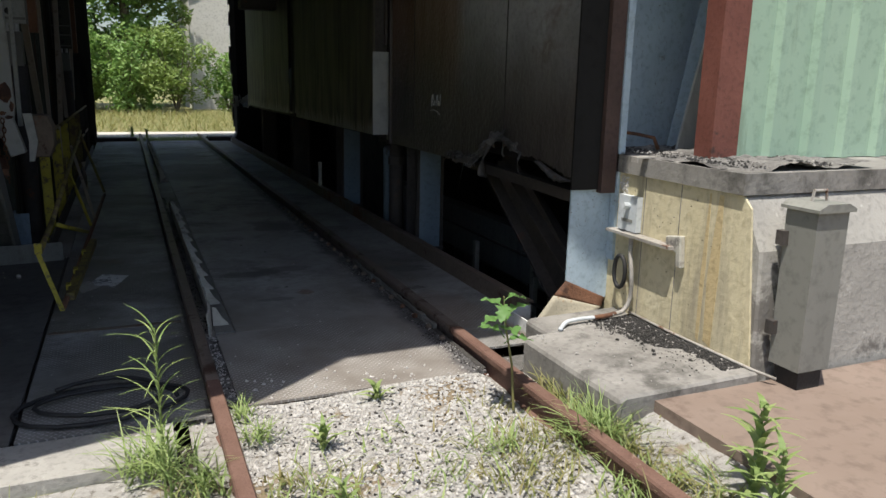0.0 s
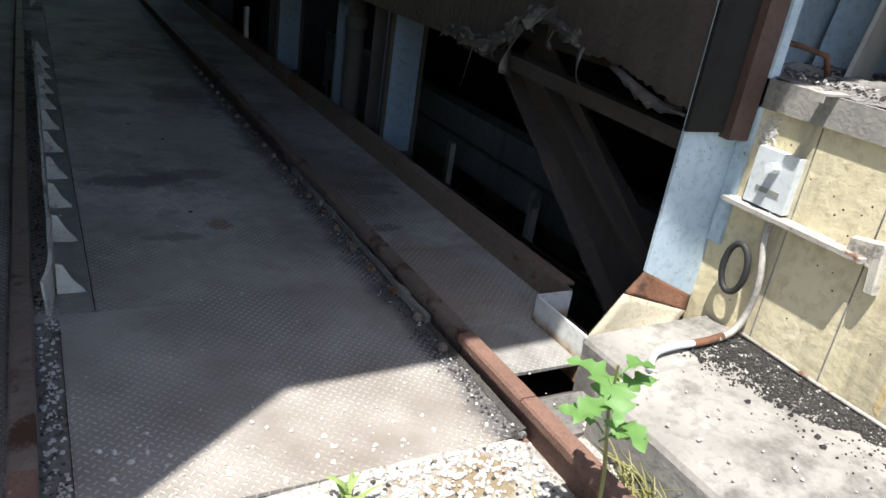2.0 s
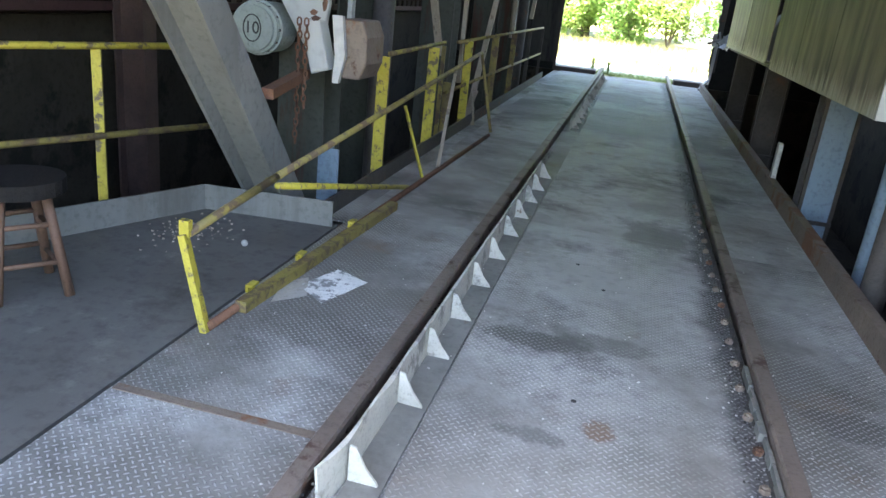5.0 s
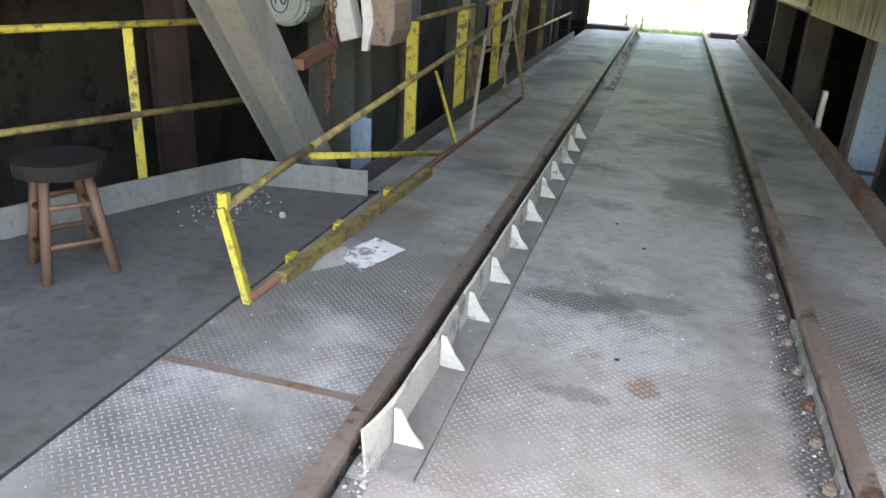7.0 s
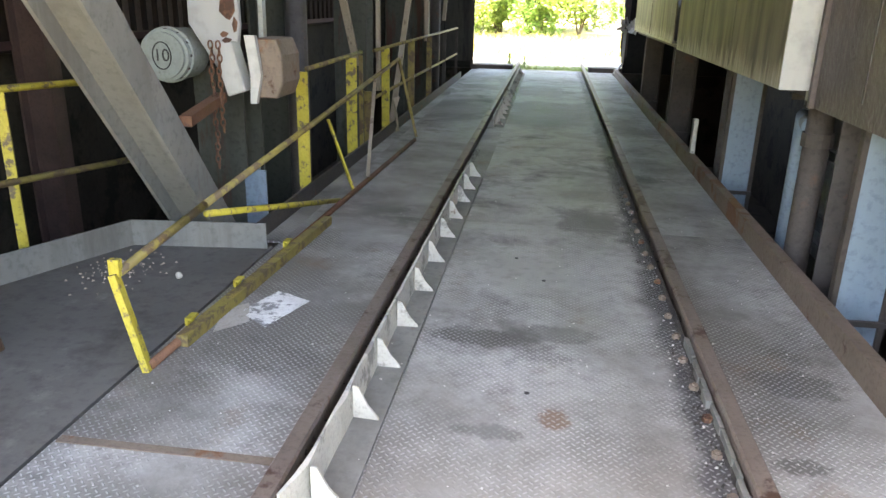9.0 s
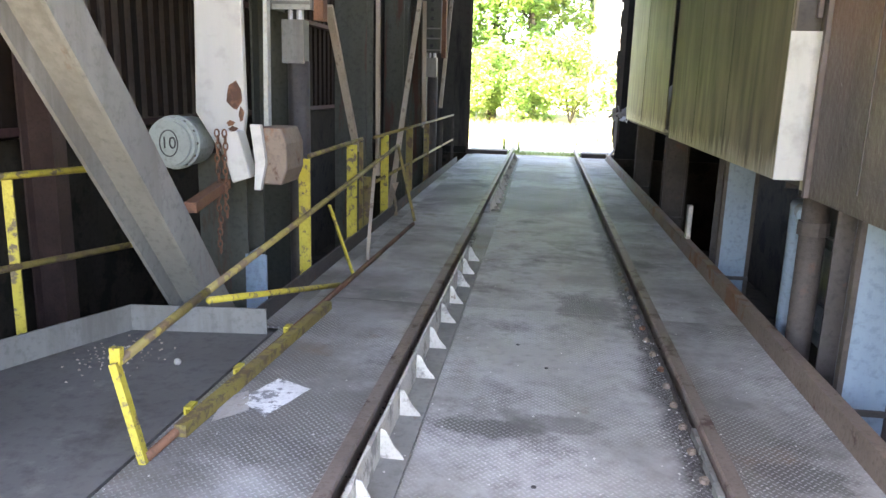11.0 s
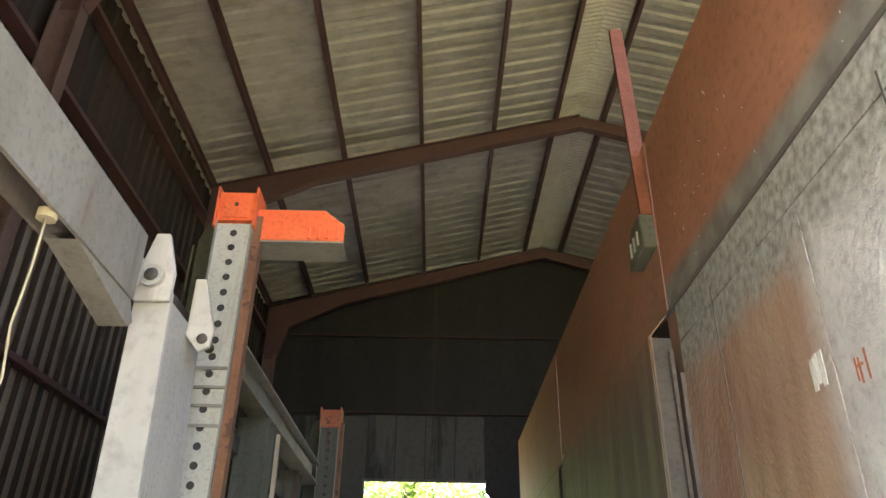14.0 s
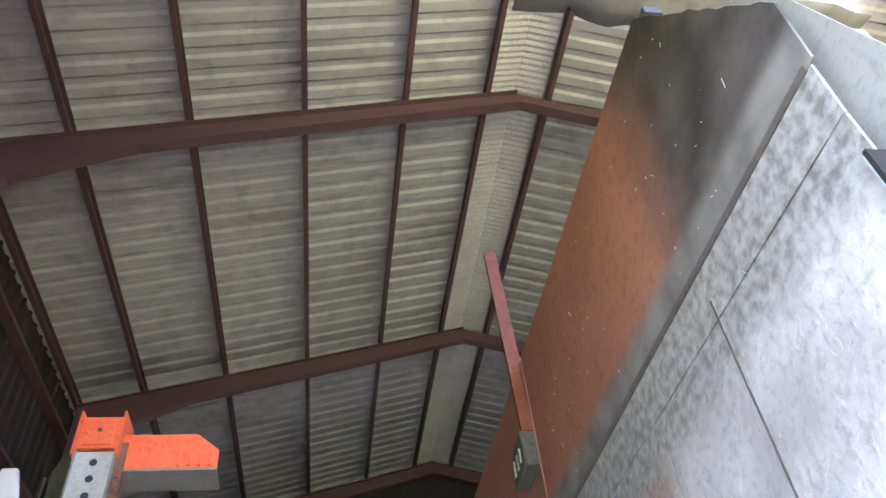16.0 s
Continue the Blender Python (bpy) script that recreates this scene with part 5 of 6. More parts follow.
def rack_column(y, arm_z, arm_mat, face_mat):
    rc = thing("rack_column", "grey steel clamp column with a row of holes and orange top", "clamp column", "clamp columns")
    bm = B(); box(bm, (-2.26, y, 2.08), (-1.93, y + 0.02, 5.25)); part("face_plate", bm, face_mat, rc)
    bm = B(); box(bm, (-2.27, y - 0.02, 2.08), (-2.255, y + 0.3, 5.58)); part("side_plate", bm, M_gray, rc)
    bm = B(); box(bm, (-1.935, y - 0.02, 2.08), (-1.92, y + 0.3, 5.58)); part("side_plate", bm, M_gray, rc)
    bm = B(); box(bm, (-1.918, y + 0.02, 2.0), (-1.84, y + 0.14, 5.35)); rounded(bm, 0.004); part("guide_rail", bm, M_rust, rc, "rust-brown guide rail")
    bm = B(); tube(bm, [(0, -0.004, 0), (0, 0.004, 0)], 0.034, 10); hm = mesh_of("hole", bm, M_black)
    for k in range(20):
        piece("hole", hm, rc, Matrix.Translation((-2.09, y, 2.2 + 0.155 * k)))
    bm = B(); box(bm, (-2.25, -0.02, -0.012), (-1.94, 0.0, 0.012)); bmat = mesh_of("cross_bar", bm, M_gray)
    for z in (2.13, 2.33, 2.5, 3.3, 3.47, 3.63, 3.8):
        piece("cross_bar", bmat, rc, Matrix.Translation((0, y, z)))
    bm = B(); box(bm, (-2.262, y - 0.03, 5.27), (-1.915, y + 0.3, 5.58)); rounded(bm, 0.006); part("top_box", bm, arm_mat, rc, "bright orange top box")
    bm = B(); box(bm, (-2.21, y - 0.045, 5.3), (-1.97, y - 0.028, 5.55)); part("top_cover", bm, arm_mat, rc)
    for xl in (-2.285, -1.913):
        bm = B(); box(bm, (xl, y - 0.06, 5.2), (xl + 0.018, y + 0.3, 5.63)); part("lip", bm, arm_mat, rc)
    bm = B(); tube(bm, [(-2.09, y - 0.052, 5.44), (-2.09, y - 0.044, 5.44)], 0.022, 8); part("bolt", bm, M_postdark, rc)
    bm = B(); prism(bm, [(-2.5, 2.9), (-2.5, 5.2), (-2.4, 5.45), (-2.28, 5.45), (-2.28, 2.9)], "y", y + 0.25, y + 0.33); part("backing_plate", bm, M_green, rc)
    bm = B(); prism(bm, [(-1.9, arm_z), (-1.9, arm_z + 0.34), (-1.25, arm_z + 0.34), (-1.05, arm_z + 0.18), (-1.05, arm_z)], "y", y + 0.04, y + 0.1); rounded(bm, 0.006); arm = part("clamp_arm", bm, arm_mat, rc, "painted clamp arm reaching over the track")
    bm = B(); box(bm, (-1.9, y + 0.04, arm_z - 0.02), (-1.05, y + 0.42, arm_z - 0.001)); part("arm_base", bm, M_gray if arm_mat is M_orange else arm_mat, arm)
    for k in range(4):
        bm = B(); prism(bm, [(-1.40 + 0.09 * k, arm_z + 0.02), (-1.37 + 0.09 * k, arm_z + 0.02), (-1.37 + 0.09 * k, arm_z + 0.14), (-1.40 + 0.09 * k, arm_z + 0.11)], "y", y + 0.02, y + 0.042); part("tooth", bm, arm_mat, arm)
    bm = B(); tube(bm, [(-2.04, y + 0.05, 1.72), (-2.04, y + 0.05, 2.1)], 0.03, 10); tube(bm, [(-2.12, y + 0.05, 1.72), (-2.12, y + 0.05, 2.1)], 0.02, 8); part("rod", bm, M_steelbright, rc)
    bm = B(); box(bm, (-2.17, y - 0.03, 1.66), (-1.99, y + 0.12, 2.0)); rounded(bm, 0.008); part("cylinder_clevis", bm, M_gray, rc)
    bm = B(); tube(bm, [(-2.06, y + 0.06, PIT), (-2.06, y + 0.06, 1.68)], 0.09, 14); part("cylinder", bm, M_darksteel, rc, smooth=True)
    bm = B(); ibeam(bm, (-2.42, y + 0.5, PIT), (-2.42, y + 0.5, 5.2), 0.34, 0.3, 0.02, 0.014, 90); part("mast", bm, M_green, rc)
    return rc


rack_column(5.4, 5.1, M_orange, M_offwhite)
rack_column(12.84, 3.62, M_orange_dull, M_green)
cg = thing("column_girder", "long grey steel girder between the clamp columns", "girder")
bm = B(); ibeam(bm, (-2.25, 5.9, 4.28), (-2.25, 12.2, 4.28), 0.36, 0.26, 0.025, 0.016); part("beam", bm, M_gray, cg)
bm = B(); bar(bm, (-2.5, 5.9, 3.75), (-2.5, 12.2, 3.75), 0.12, 0.2); part("lower_beam", bm, M_green, cg)
for y, x, m_, w in ((4.62, -2.3, M_green, 0.36), (8.2, -2.3, M_green, 0.38), (11.2, -2.4, M_green, 0.3)):
    zt = 4.1 if y > 5 else 1.0
    pc = thing("pit_column", "grey-green steel column standing in the pit", "column", "pit columns")
    bm = B(); box(bm, (x - 0.008, y - 0.15, PIT), (x + 0.008, y + 0.15, zt)); part("web", bm, m_, pc)
    for dy in (-0.17, 0.15):
        bm = B(); box(bm, (x - w / 2, y + dy, PIT), (x + w / 2, y + dy + 0.02, zt)); part("flange", bm, m_, pc)
bm = B(); box(bm, (-2.14, 4.44, PIT), (-1.98, 4.455, 0.28)); box(bm, (-2.13, 4.455, PIT), (-2.12, 4.7, 0.28))
tagged(part("column_skirt", bm, M_bluegrey), "pale blue lower sleeve of the column", "column sleeve")
for p, q in (((-2.05, 6.3, 2.2), (-2.05, 7.35, 0.8)), ((-2.08, 8.45, 4.0), (-2.06, 8.45, 0.4)), ((-2.05, 11.5, 3.1), (-2.0, 8.9, -0.1)), ((-2.05, 15.6, 4.0), (-2.05, 13.9, 1.1)), ((-2.15, 12.3, 2.9), (-2.1, 12.2, 0.8))):
    bm = B(); bar(bm, p, q, 0.07, 0.045)
    tagged(part("lath", bm, M_wood), "pale weathered timber lath leaning in the frame", "lath", "laths")
# chain hanging from the lever
cn = thing("chain", "rusty chain hanging from the lever jaw", "chain")
bm = B(); tube(bm, [(0.014 * math.cos(a), 0, 0.026 * math.sin(a)) for a in [k * math.pi / 5 for k in range(11)]], 0.0055, 5)
lk = mesh_of("chain_link", bm, M_rust)
for s in range(2):
    for k in range(20 if s == 0 else 14):
        piece("chain_link", lk, cn, pose(-2.1 + 0.05 * s + 0.006 * math.sin(k), 3.95, 1.18 - 0.04 * k, 0, 0, 90 * (k % 2) + 10))
bm = B(); tube(bm, [(-2.11, 2.5, 3.6), (-2.1, 2.49, 3.3), (-2.12, 2.5, 3.0), (-2.09, 2.51, 2.75), (-2.115, 2.52, 2.55), (-2.08, 2.52, 2.35)], 0.0065, 6)
tagged(part("rope", bm, M_rope, smooth=True), "frayed yellow rope hanging from the girder", "rope")

# ---- platform, railings and loose things ----
pk = thing("platform_kerb", "grey steel upstand round the platform", "kerb")
def kerb_run(p, q, h=0.16):
    bm = B()
    p, q = Vector((*p, 0)), Vector((*q, 0))
    d = (q - p).normalized(); nrm = Vector((-d.y, d.x, 0)) * 0.008
    vs = [bm.verts.new(v) for v in (p - nrm, q - nrm, q + nrm, p + nrm)]
    vt = [bm.verts.new(v.co + Vector((0, 0, h))) for v in vs]
    bm.faces.new(vs[::-1]); bm.faces.new(vt)
    for i in range(4): bm.faces.new((vs[i], vs[(i + 1) % 4], vt[(i + 1) % 4], vt[i]))
    part("upstand", rounded(bm, 0.003), M_gray, pk)
kerb_run((-1.65, 3.57), (-2.475, 3.47)); kerb_run((-2.475, 3.47), (-3.3, 1.48)); kerb_run((-3.3, 1.48), (-3.36, 0.0))

hr = thing("handrail", "yellow painted pipe handrail along the platform", "railing")
def rail_line(parent, p, q, r, m_, name="rail_pipe"):
    bm = B(); tube(bm, [p, q], r, 8); return part(name, bm, m_, parent, smooth=True)
hx = lambda t: (-2.80 - 0.47 * (t - 0.16), 2.965 - 1.13 * (t - 0.16))
for t in (0.16, 1.35):
    x, y = hx(t); bm = B(); bar(bm, (x - 0.02, y, 0.0), (x - 0.02, y, 0.99), 0.05, 0.03, 30); part("post", bm, M_olive if t > 0.5 else M_yellow, hr)
for z in (0.99, 0.5):
    (xa, ya), (xb, yb) = hx(-0.45), hx(1.9)
    rail_line(hr, (xa, ya, z), (xb, yb, z), 0.02, M_yellow if z > 0.6 else M_olive)
xa, ya = hx(-0.45); rail_line(hr, (xa, ya, 0.99), (xa, ya, 0.48), 0.018, M_yellow)

fr = thing("fallen_railing", "collapsed yellow pipe railing lying along the deck edge", "railing")
bm = B(); bar(bm, (-1.553, 1.975, 0.0), (-1.67, 2.0, 0.41), 0.045, 0.03, 20); part("end_post", bm, M_yellow, fr)
bm = B(); box(bm, (-1.69, 2.0, 0.40), (-1.645, 2.03, 0.47)); part("bracket", bm, M_yellow, fr)
rail_line(fr, (-1.66, 2.02, 0.41), (-1.63, 2.75, 0.5), 0.02, M_olive)
rail_line(fr, (-1.63, 2.75, 0.5), (-1.64, 7.6, 0.85), 0.02, M_olive)
rail_line(fr, (-1.6, 2.7, 0.47), (-1.5, 4.66, 0.03), 0.018, M_yellow, "brace_pipe")
rail_line(fr, (-1.545, 1.98, 0.025), (-1.40, 7.3, 0.025), 0.02, M_rust, "bottom_pipe")
bm = B(); bar(bm, (-1.63, 4.86, 0.6), (-1.48, 5.0, 0.03), 0.03, 0.015); part("strut", bm, M_yellow, fr)
bm = B(); bar(bm, (-1.66, 7.7, 0.84), (-1.4, 7.4, 0.04), 0.03, 0.015); part("strut", bm, M_olive, fr)
bm = B(); bar(bm, (-1.72, 6.8, 0.72), (-1.46, 5.4, 0.05), 0.03, 0.015); part("strut", bm, M_wood, fr)
bm = B()
g = [[bm.verts.new((-1.62 + 0.03 * math.sin(i + j), 7.3 + 0.05 * i, 0.1 + 0.09 * j)) for j in range(5)] for i in range(4)]
for a, b in zip(g, g[1:]):
    for j in range(4): bm.faces.new((a[j], b[j], b[j + 1], a[j + 1]))
thick(bm, 0.004)
part("rag", bm, M_wood, fr, "grey rag caught on the strut")

sr = thing("side_railing", "yellow flat-post railing with pipe rails along the deck", "railing")
for y, m_, w in ((4.92, M_yellow, 0.09), (6.36, M_yellow, 0.1), (6.72, M_olive, 0.04), (7.0, M_olive, 0.08), (7.85, M_yellow, 0.09), (9.45, M_olive, 0.09), (10.95, M_olive, 0.08), (12.6, M_darksteel, 0.06), (14.3, M_darksteel, 0.05)):
    bm = B(); box(bm, (-1.845 - w / 2, y - 0.008, -0.14), (-1.845 + w / 2, y + 0.008, 0.94 if y != 7.0 else 0.56)); rounded(bm, 0.002); part("post", bm, m_, sr)
for p, q, m_ in (((-1.845, 5.05, 0.95), (-1.845, 6.74, 0.97), M_olive), ((-1.845, 7.3, 0.95), (-1.845, 14.3, 0.95), M_olive), ((-1.845, 6.9, 0.46), (-1.845, 14.3, 0.46), M_olive)):
    rail_line(sr, p, q, 0.02, m_)
bm = B(); box(bm, (-1.79, 3.75, -0.16), (-1.77, 14.6, 0.1)); part("toe_plate", bm, M_darksteel, sr)

tb = thing("toe_bar", "worn yellow steel channel lying on the deck", "steel bar")
bm = B(); bar(bm, (-1.515, 2.2, 0.034), (-1.43, 4.13, 0.034), 0.055, 0.055); rounded(bm, 0.004); part("channel", bm, M_olive, tb)
for t in (0.03, 0.28, 0.62):
    x, y = -1.53 + 0.085 * t, 2.24 + 1.93 * t
    bm = B(); box(bm, (x - 0.02, y, 0.06), (x - 0.008, y + 0.07, 0.092)); box(bm, (x - 0.02, y, 0.088), (x + 0.014, y + 0.07, 0.098)); rounded(bm, 0.003); part("lug", bm, M_yellow, tb)


def paper(pts, name_label, material):
    bm = B()
    n = 7
    g = []
    for i in range(n):
        row = []
        for j in range(n):
            u, v = i / (n - 1), j / (n - 1)
            a = Vector(pts[0]).lerp(Vector(pts[1]), u); b = Vector(pts[3]).lerp(Vector(pts[2]), u)
            p = a.lerp(b, v)
            row.append(bm.verts.new((p.x, p.y, 0.008 + 0.006 * abs(noise.noise((u * 4, v * 4, pts[0][0]))))))
        g.append(row)
    for a, b in zip(g, g[1:]):
        for j in range(n - 1): bm.faces.new((a[j], b[j], b[j + 1], a[j + 1]))
    thick(bm, 0.001)
    tagged(part("paper_sheet", bm, material), name_label, "paper", "papers on the deck")
paper([(-1.235, 2.46), (-1.127, 2.8), (-1.33, 2.9), (-1.42, 2.6)], "dirty white paper sheet lying on the deck", M_paper)
paper([(-1.45, 2.36), (-1.33, 2.5), (-1.42, 2.72), (-1.5, 2.6)], "torn grey paper scrap lying on the deck", M_conduit)

st = thing("stool", "round wooden stool with a dark seat on the platform", "stool", at=(-2.47, 2.0, 0))
bm = B(); tube(bm, [(0, 0, 0.465), (0, 0, 0.48), (0, 0, 0.515), (0, 0, 0.53)], 0.19, 24); rounded(bm, 0.012, 2); part("seat", bm, M_seat, st, "dark worn seat")
feet = [(-0.2, -0.04), (0.03, -0.2), (0.2, 0.03), (-0.06, 0.2)]
for x, y in feet:
    bm = B(); tube(bm, [(x, y, 0), (x * 0.6, y * 0.6, 0.47)], 0.022, 8); part("leg", bm, M_stoolwood, st, smooth=True)
for i in range(4):
    (xa, ya), (xb, yb) = feet[i], feet[(i + 1) % 4]
    for z in (0.13 + 0.03 * (i % 2), 0.3 + 0.03 * (i % 2)):
        k = 1 - 0.4 * z / 0.5
        bm = B(); tube(bm, [(xa * k, ya * k, z), (xb * k, yb * k, z)], 0.012, 6); part("rung", bm, M_stoolwood, st, smooth=True)

bm = B()
pts = [(-1.25 + 0.33 * math.cos(a) * (1 + 0.22 * math.sin(a * 0.37)), 0.22 + 0.2 * math.sin(a) * (1 + 0.25 * math.sin(a * 0.53)), 0.012 + 0.003 * a) for a in [k * 0.35 for k in range(44)]]
tube(bm, pts, 0.011, 6)
tagged(part("hose_coil", bm, M_black, smooth=True), "coiled black hose lying on the deck", "hose")

# grit and chips strewn over the deck
def strewn(name, label, cat, n, region, size, material, z=0.004, seed=3, kind="stuff"):
    rr = random.Random(seed)
    verts, faces = [], []
    for _ in range(n):
        x, y = region(rr)
        s = rr.uniform(*size)
        zz = z(x, y) if callable(z) else z
        ring = 5
        b = len(verts)
        a0 = rr.uniform(0, 6)
        for k in range(ring):
            a = a0 + k * 2 * math.pi / ring
            q = s * rr.uniform(0.6, 1.1)
            verts.append((x + q * math.cos(a), y + q * math.sin(a), zz - s * 0.15))
        for k in range(ring):
            a = a0 + k * 2 * math.pi / ring
            q = s * rr.uniform(0.35, 0.75)
            verts.append((x + q * math.cos(a), y + q * math.sin(a), zz + s * rr.uniform(0.3, 0.75)))
        for k in range(ring):
            j = (k + 1) % ring
            faces.append((b + k, b + j, b + ring + j, b + ring + k))
        faces.append(tuple(b + ring + k for k in range(ring)))
    me = bpy.data.meshes.new(name); me.from_pydata(verts, [], faces); me.materials.append(material)
    return tagged(new(name, me), label, cat, kind=kind)


strewn("floor_chips", "pale chips and grit strewn over the deck", "debris", 800, lambda r: (r.uniform(-1.6, 1.36), 0.03 + 9 * r.random() ** 1.3), (0.0015, 0.0065), M_fleck)
strewn("flangeway_stones", "mixed stones lying in the gap beside the rail", "gravel", 190, lambda r: (r.uniform(-0.71, -0.645), r.uniform(0.0, 1.3)), (0.003, 0.011), M_stone, -0.008, 18)
strewn("deck_edge_stones", "stray gravel kicked onto the deck edge", "gravel", 80, lambda r: (r.uniform(-0.6, 0.7), abs(r.gauss(0, 0.22)) + 0.01), (0.003, 0.013), M_stone, 0.003, 19)
strewn("edge_grit", "dark grit and stones along the rails", "debris", 2200, lambda r: (r.choice((0.66, 0.69, -0.68)) + r.gauss(0, 0.022) - 0.05 * r.random() ** 4, r.uniform(0.0, 7)), (0.002, 0.008), M_dirt, 0.006, 5)
strewn("edge_chips", "pale chips along the rails", "debris", 200, lambda r: (r.choice((0.63, 0.67, -0.67)) + r.gauss(0, 0.035), r.uniform(0.0, 5)), (0.002, 0.008), M_fleck, 0.012, 6)
strewn("nut_shells", "pale crumbs scattered on the platform", "debris", 130, lambda r: (-2.3 + r.gauss(0, 0.1), 3.05 + r.gauss(0, 0.12)), (0.004, 0.010), M_wood, 0.003, 8)
bm = B(); bmesh.ops.create_icosphere(bm, subdivisions=2, radius=0.02)
for v in bm.verts: v.co = v.co * (1 + 0.3 * noise.noise(v.co * 30)) + Vector((-1.93, 2.98, 0.02))
tagged(part("stone", bm, M_concrete), "grey stone lying on the platform", "stone")

# ---- outside the entrance ----
bm = B(); box(bm, (-2.9, -0.43, -0.3), (-0.96, -0.07, 0.002)); rounded(bm, 0.02, 2)
setting("kerb", bm, M_concrete, "worn concrete sill across the entrance", "kerb")
bm = B()
def bump_z(x, y): return max(0.0, min(0.16, (x - 0.86) * 0.6)) - 0.045 + 0.04 * max(0.0, 1 + y / 0.45) * (abs(x) < 0.7) + 0.025 * noise.noise((x * 1.5, y * 1.5, 0)) + 0.01 * noise.noise((x * 6, y * 6, 3))
gx, gy = [-3.2 + 0.11 * i for i in range(42)], [-4.49 + 0.0898 * j for j in range(51)]
gvs = [[bm.verts.new((x, y, bump_z(x, y))) for y in gy] for x in gx]
for i in range(len(gx) - 1):
    for j in range(len(gy) - 1):
        if gy[j + 1] > -0.0 + (-0.43 if gx[i] < -0.95 else 0.0): continue
        bm.faces.new((gvs[i][j], gvs[i + 1][j], gvs[i + 1][j + 1], gvs[i][j + 1]))
setting("gravel_bed", bm, M_gravel, "pale gravel between the rails before the entrance", "gravel")
strewn("gravel_stones", "loose pale gravel stones between the rails", "gravel", 9500, lambda r: (r.uniform(-0.68, 0.68) if r.random() < 0.85 else r.uniform(-1.3, 0.95), -0.02 - 2.9 * r.random() ** 1.25), (0.005, 0.014), M_stone, lambda x, y: bump_z(x, y) + 0.004, 11)
strewn("gravel_dark", "darker stones among the gravel", "gravel", 1200, lambda r: (r.uniform(-0.68, 0.68), -0.02 - 2.9 * r.random()), (0.005, 0.012), M_dirt, lambda x, y: bump_z(x, y) + 0.003, 12)
bm = B(); box(bm, (1.12, -9, -0.3), (8, -0.93, 0.15)); rounded(bm, 0.03, 2)
setting("pavement", bm, M_brown, "rust-brown stained pavement beside the track", "pavement")
bm = B(); prism(bm, [(0.92, -0.3), (0.92, 0.17), (0.95, 0.19), (1.76, 0.2), (1.76, -0.3)], "y", -0.93, -0.03); rounded(bm, 0.012)
setting("concrete_pad", bm, M_pad, "broken grey concrete pad beside the post", "concrete pad")
bm = B(); prism(bm, [(1.1, -0.3), (1.09, 0.17), (1.12, 0.19), (1.74, 0.2), (1.74, -0.3)], "y", -0.028, 0.25); rounded(bm, 0.01)
setting("concrete_step", bm, M_pad, "pale concrete block at the foot of the post", "concrete block")
def coal_spot(r):
    """A place in the ragged patch of grit along the plinth foot, thinner towards the track."""
    while True:
        y, d = r.uniform(-0.85, 0.06), min(0.55, abs(r.gauss(0, 0.15)))
        x = 1.735 - d
        edge = 0.12 + 0.22 * max(0.0, 1 - ((y + 0.12) / 0.4) ** 2) + 0.1 * noise.noise((y * 5, 1.2, 0)) + 0.05 * noise.noise((x * 16, y * 16, 3))
        if d < edge or r.random() < 0.035: return x, y


strewn("coal_grit", "black coal grit heaped on the concrete pad", "coal", 9000, coal_spot, (0.0015, 0.006), M_coal, 0.199, 13)
strewn("coal_lumps", "black coal lumps lying on the concrete pad", "coal", 520, coal_spot, (0.005, 0.016), M_coal, 0.2, 15)
strewn("pad_chips", "pale stone chips among the coal", "debris", 220, lambda r: coal_spot(r) if r.random() < 0.7 else (r.uniform(0.97, 1.7), r.uniform(-0.9, 0.05)), (0.002, 0.009), M_fleck, 0.2, 16)
bl = thing("concrete_plinth", "yellow-stained concrete plinth with rust streaks", "concrete plinth"); bl["kind"] = "structure"
bm = B(); prism(bm, [(-0.9, 0.0), (-0.78, 1.0), (-0.72, 1.06), (0.42, 1.06), (0.42, 0.0)], "x", 1.74, 1.752); part("side_face", bm, M_yconc, bl)
bm = B(); prism(bm, [(-0.902, 0.0), (-0.86, 0.8), (-0.722, 1.06), (0.42, 1.06), (0.42, 0.0)], "x", 1.7525, 7.0); rounded(bm, 0.012); part("front_face", bm, M_concrete, bl)
bm = B(); box(bm, (1.72, -0.74, 1.062), (7.0, 2.6, 1.17)); rounded(bm, 0.012); part("cap_slab", bm, M_pad, bl, "weathered concrete cap slab")
for y, w in ((-0.58, 0.05), (-0.5, 0.02)):
    bm = B(); prism(bm, [(y - w * 0.3, 1.04), (y + w * 0.3, 1.04), (y + w, 0.6), (y + w * 0.7, 0.24), (y - w * 0.4, 0.22), (y - w * 0.6, 0.6)], "x", 1.7385, 1.741); part("rust_run", bm, M_rustrun, bl, "orange rust run down the face")
bm = B()
sx, sy = [1.735 + 0.035 * i for i in range(28)], [-0.7 + 0.04 * j for j in range(50)]
sv = [[bm.verts.new((x, y, 1.172 + max(-0.006, 0.035 * noise.noise((x * 4, y * 4, 1)) + 0.018 * noise.noise((x * 17, y * 17, 2)) + 0.02 * min(1, (x - 1.74) * 4)))) for y in sy] for x in sx]
for p, q in zip(sv, sv[1:]):
    for j in range(len(sy) - 1): bm.faces.new((p[j], q[j], q[j + 1], p[j + 1]))
part("grit_layer", bm, M_slabgrit, bl, "dark coal grit crusted over the slab")
strewn("slab_grit", "black grit lying on the slab", "coal", 2600, lambda r: (r.uniform(1.75, 2.6), r.uniform(-0.68, 1.2)), (0.002, 0.011), M_coal, 1.19, 14)
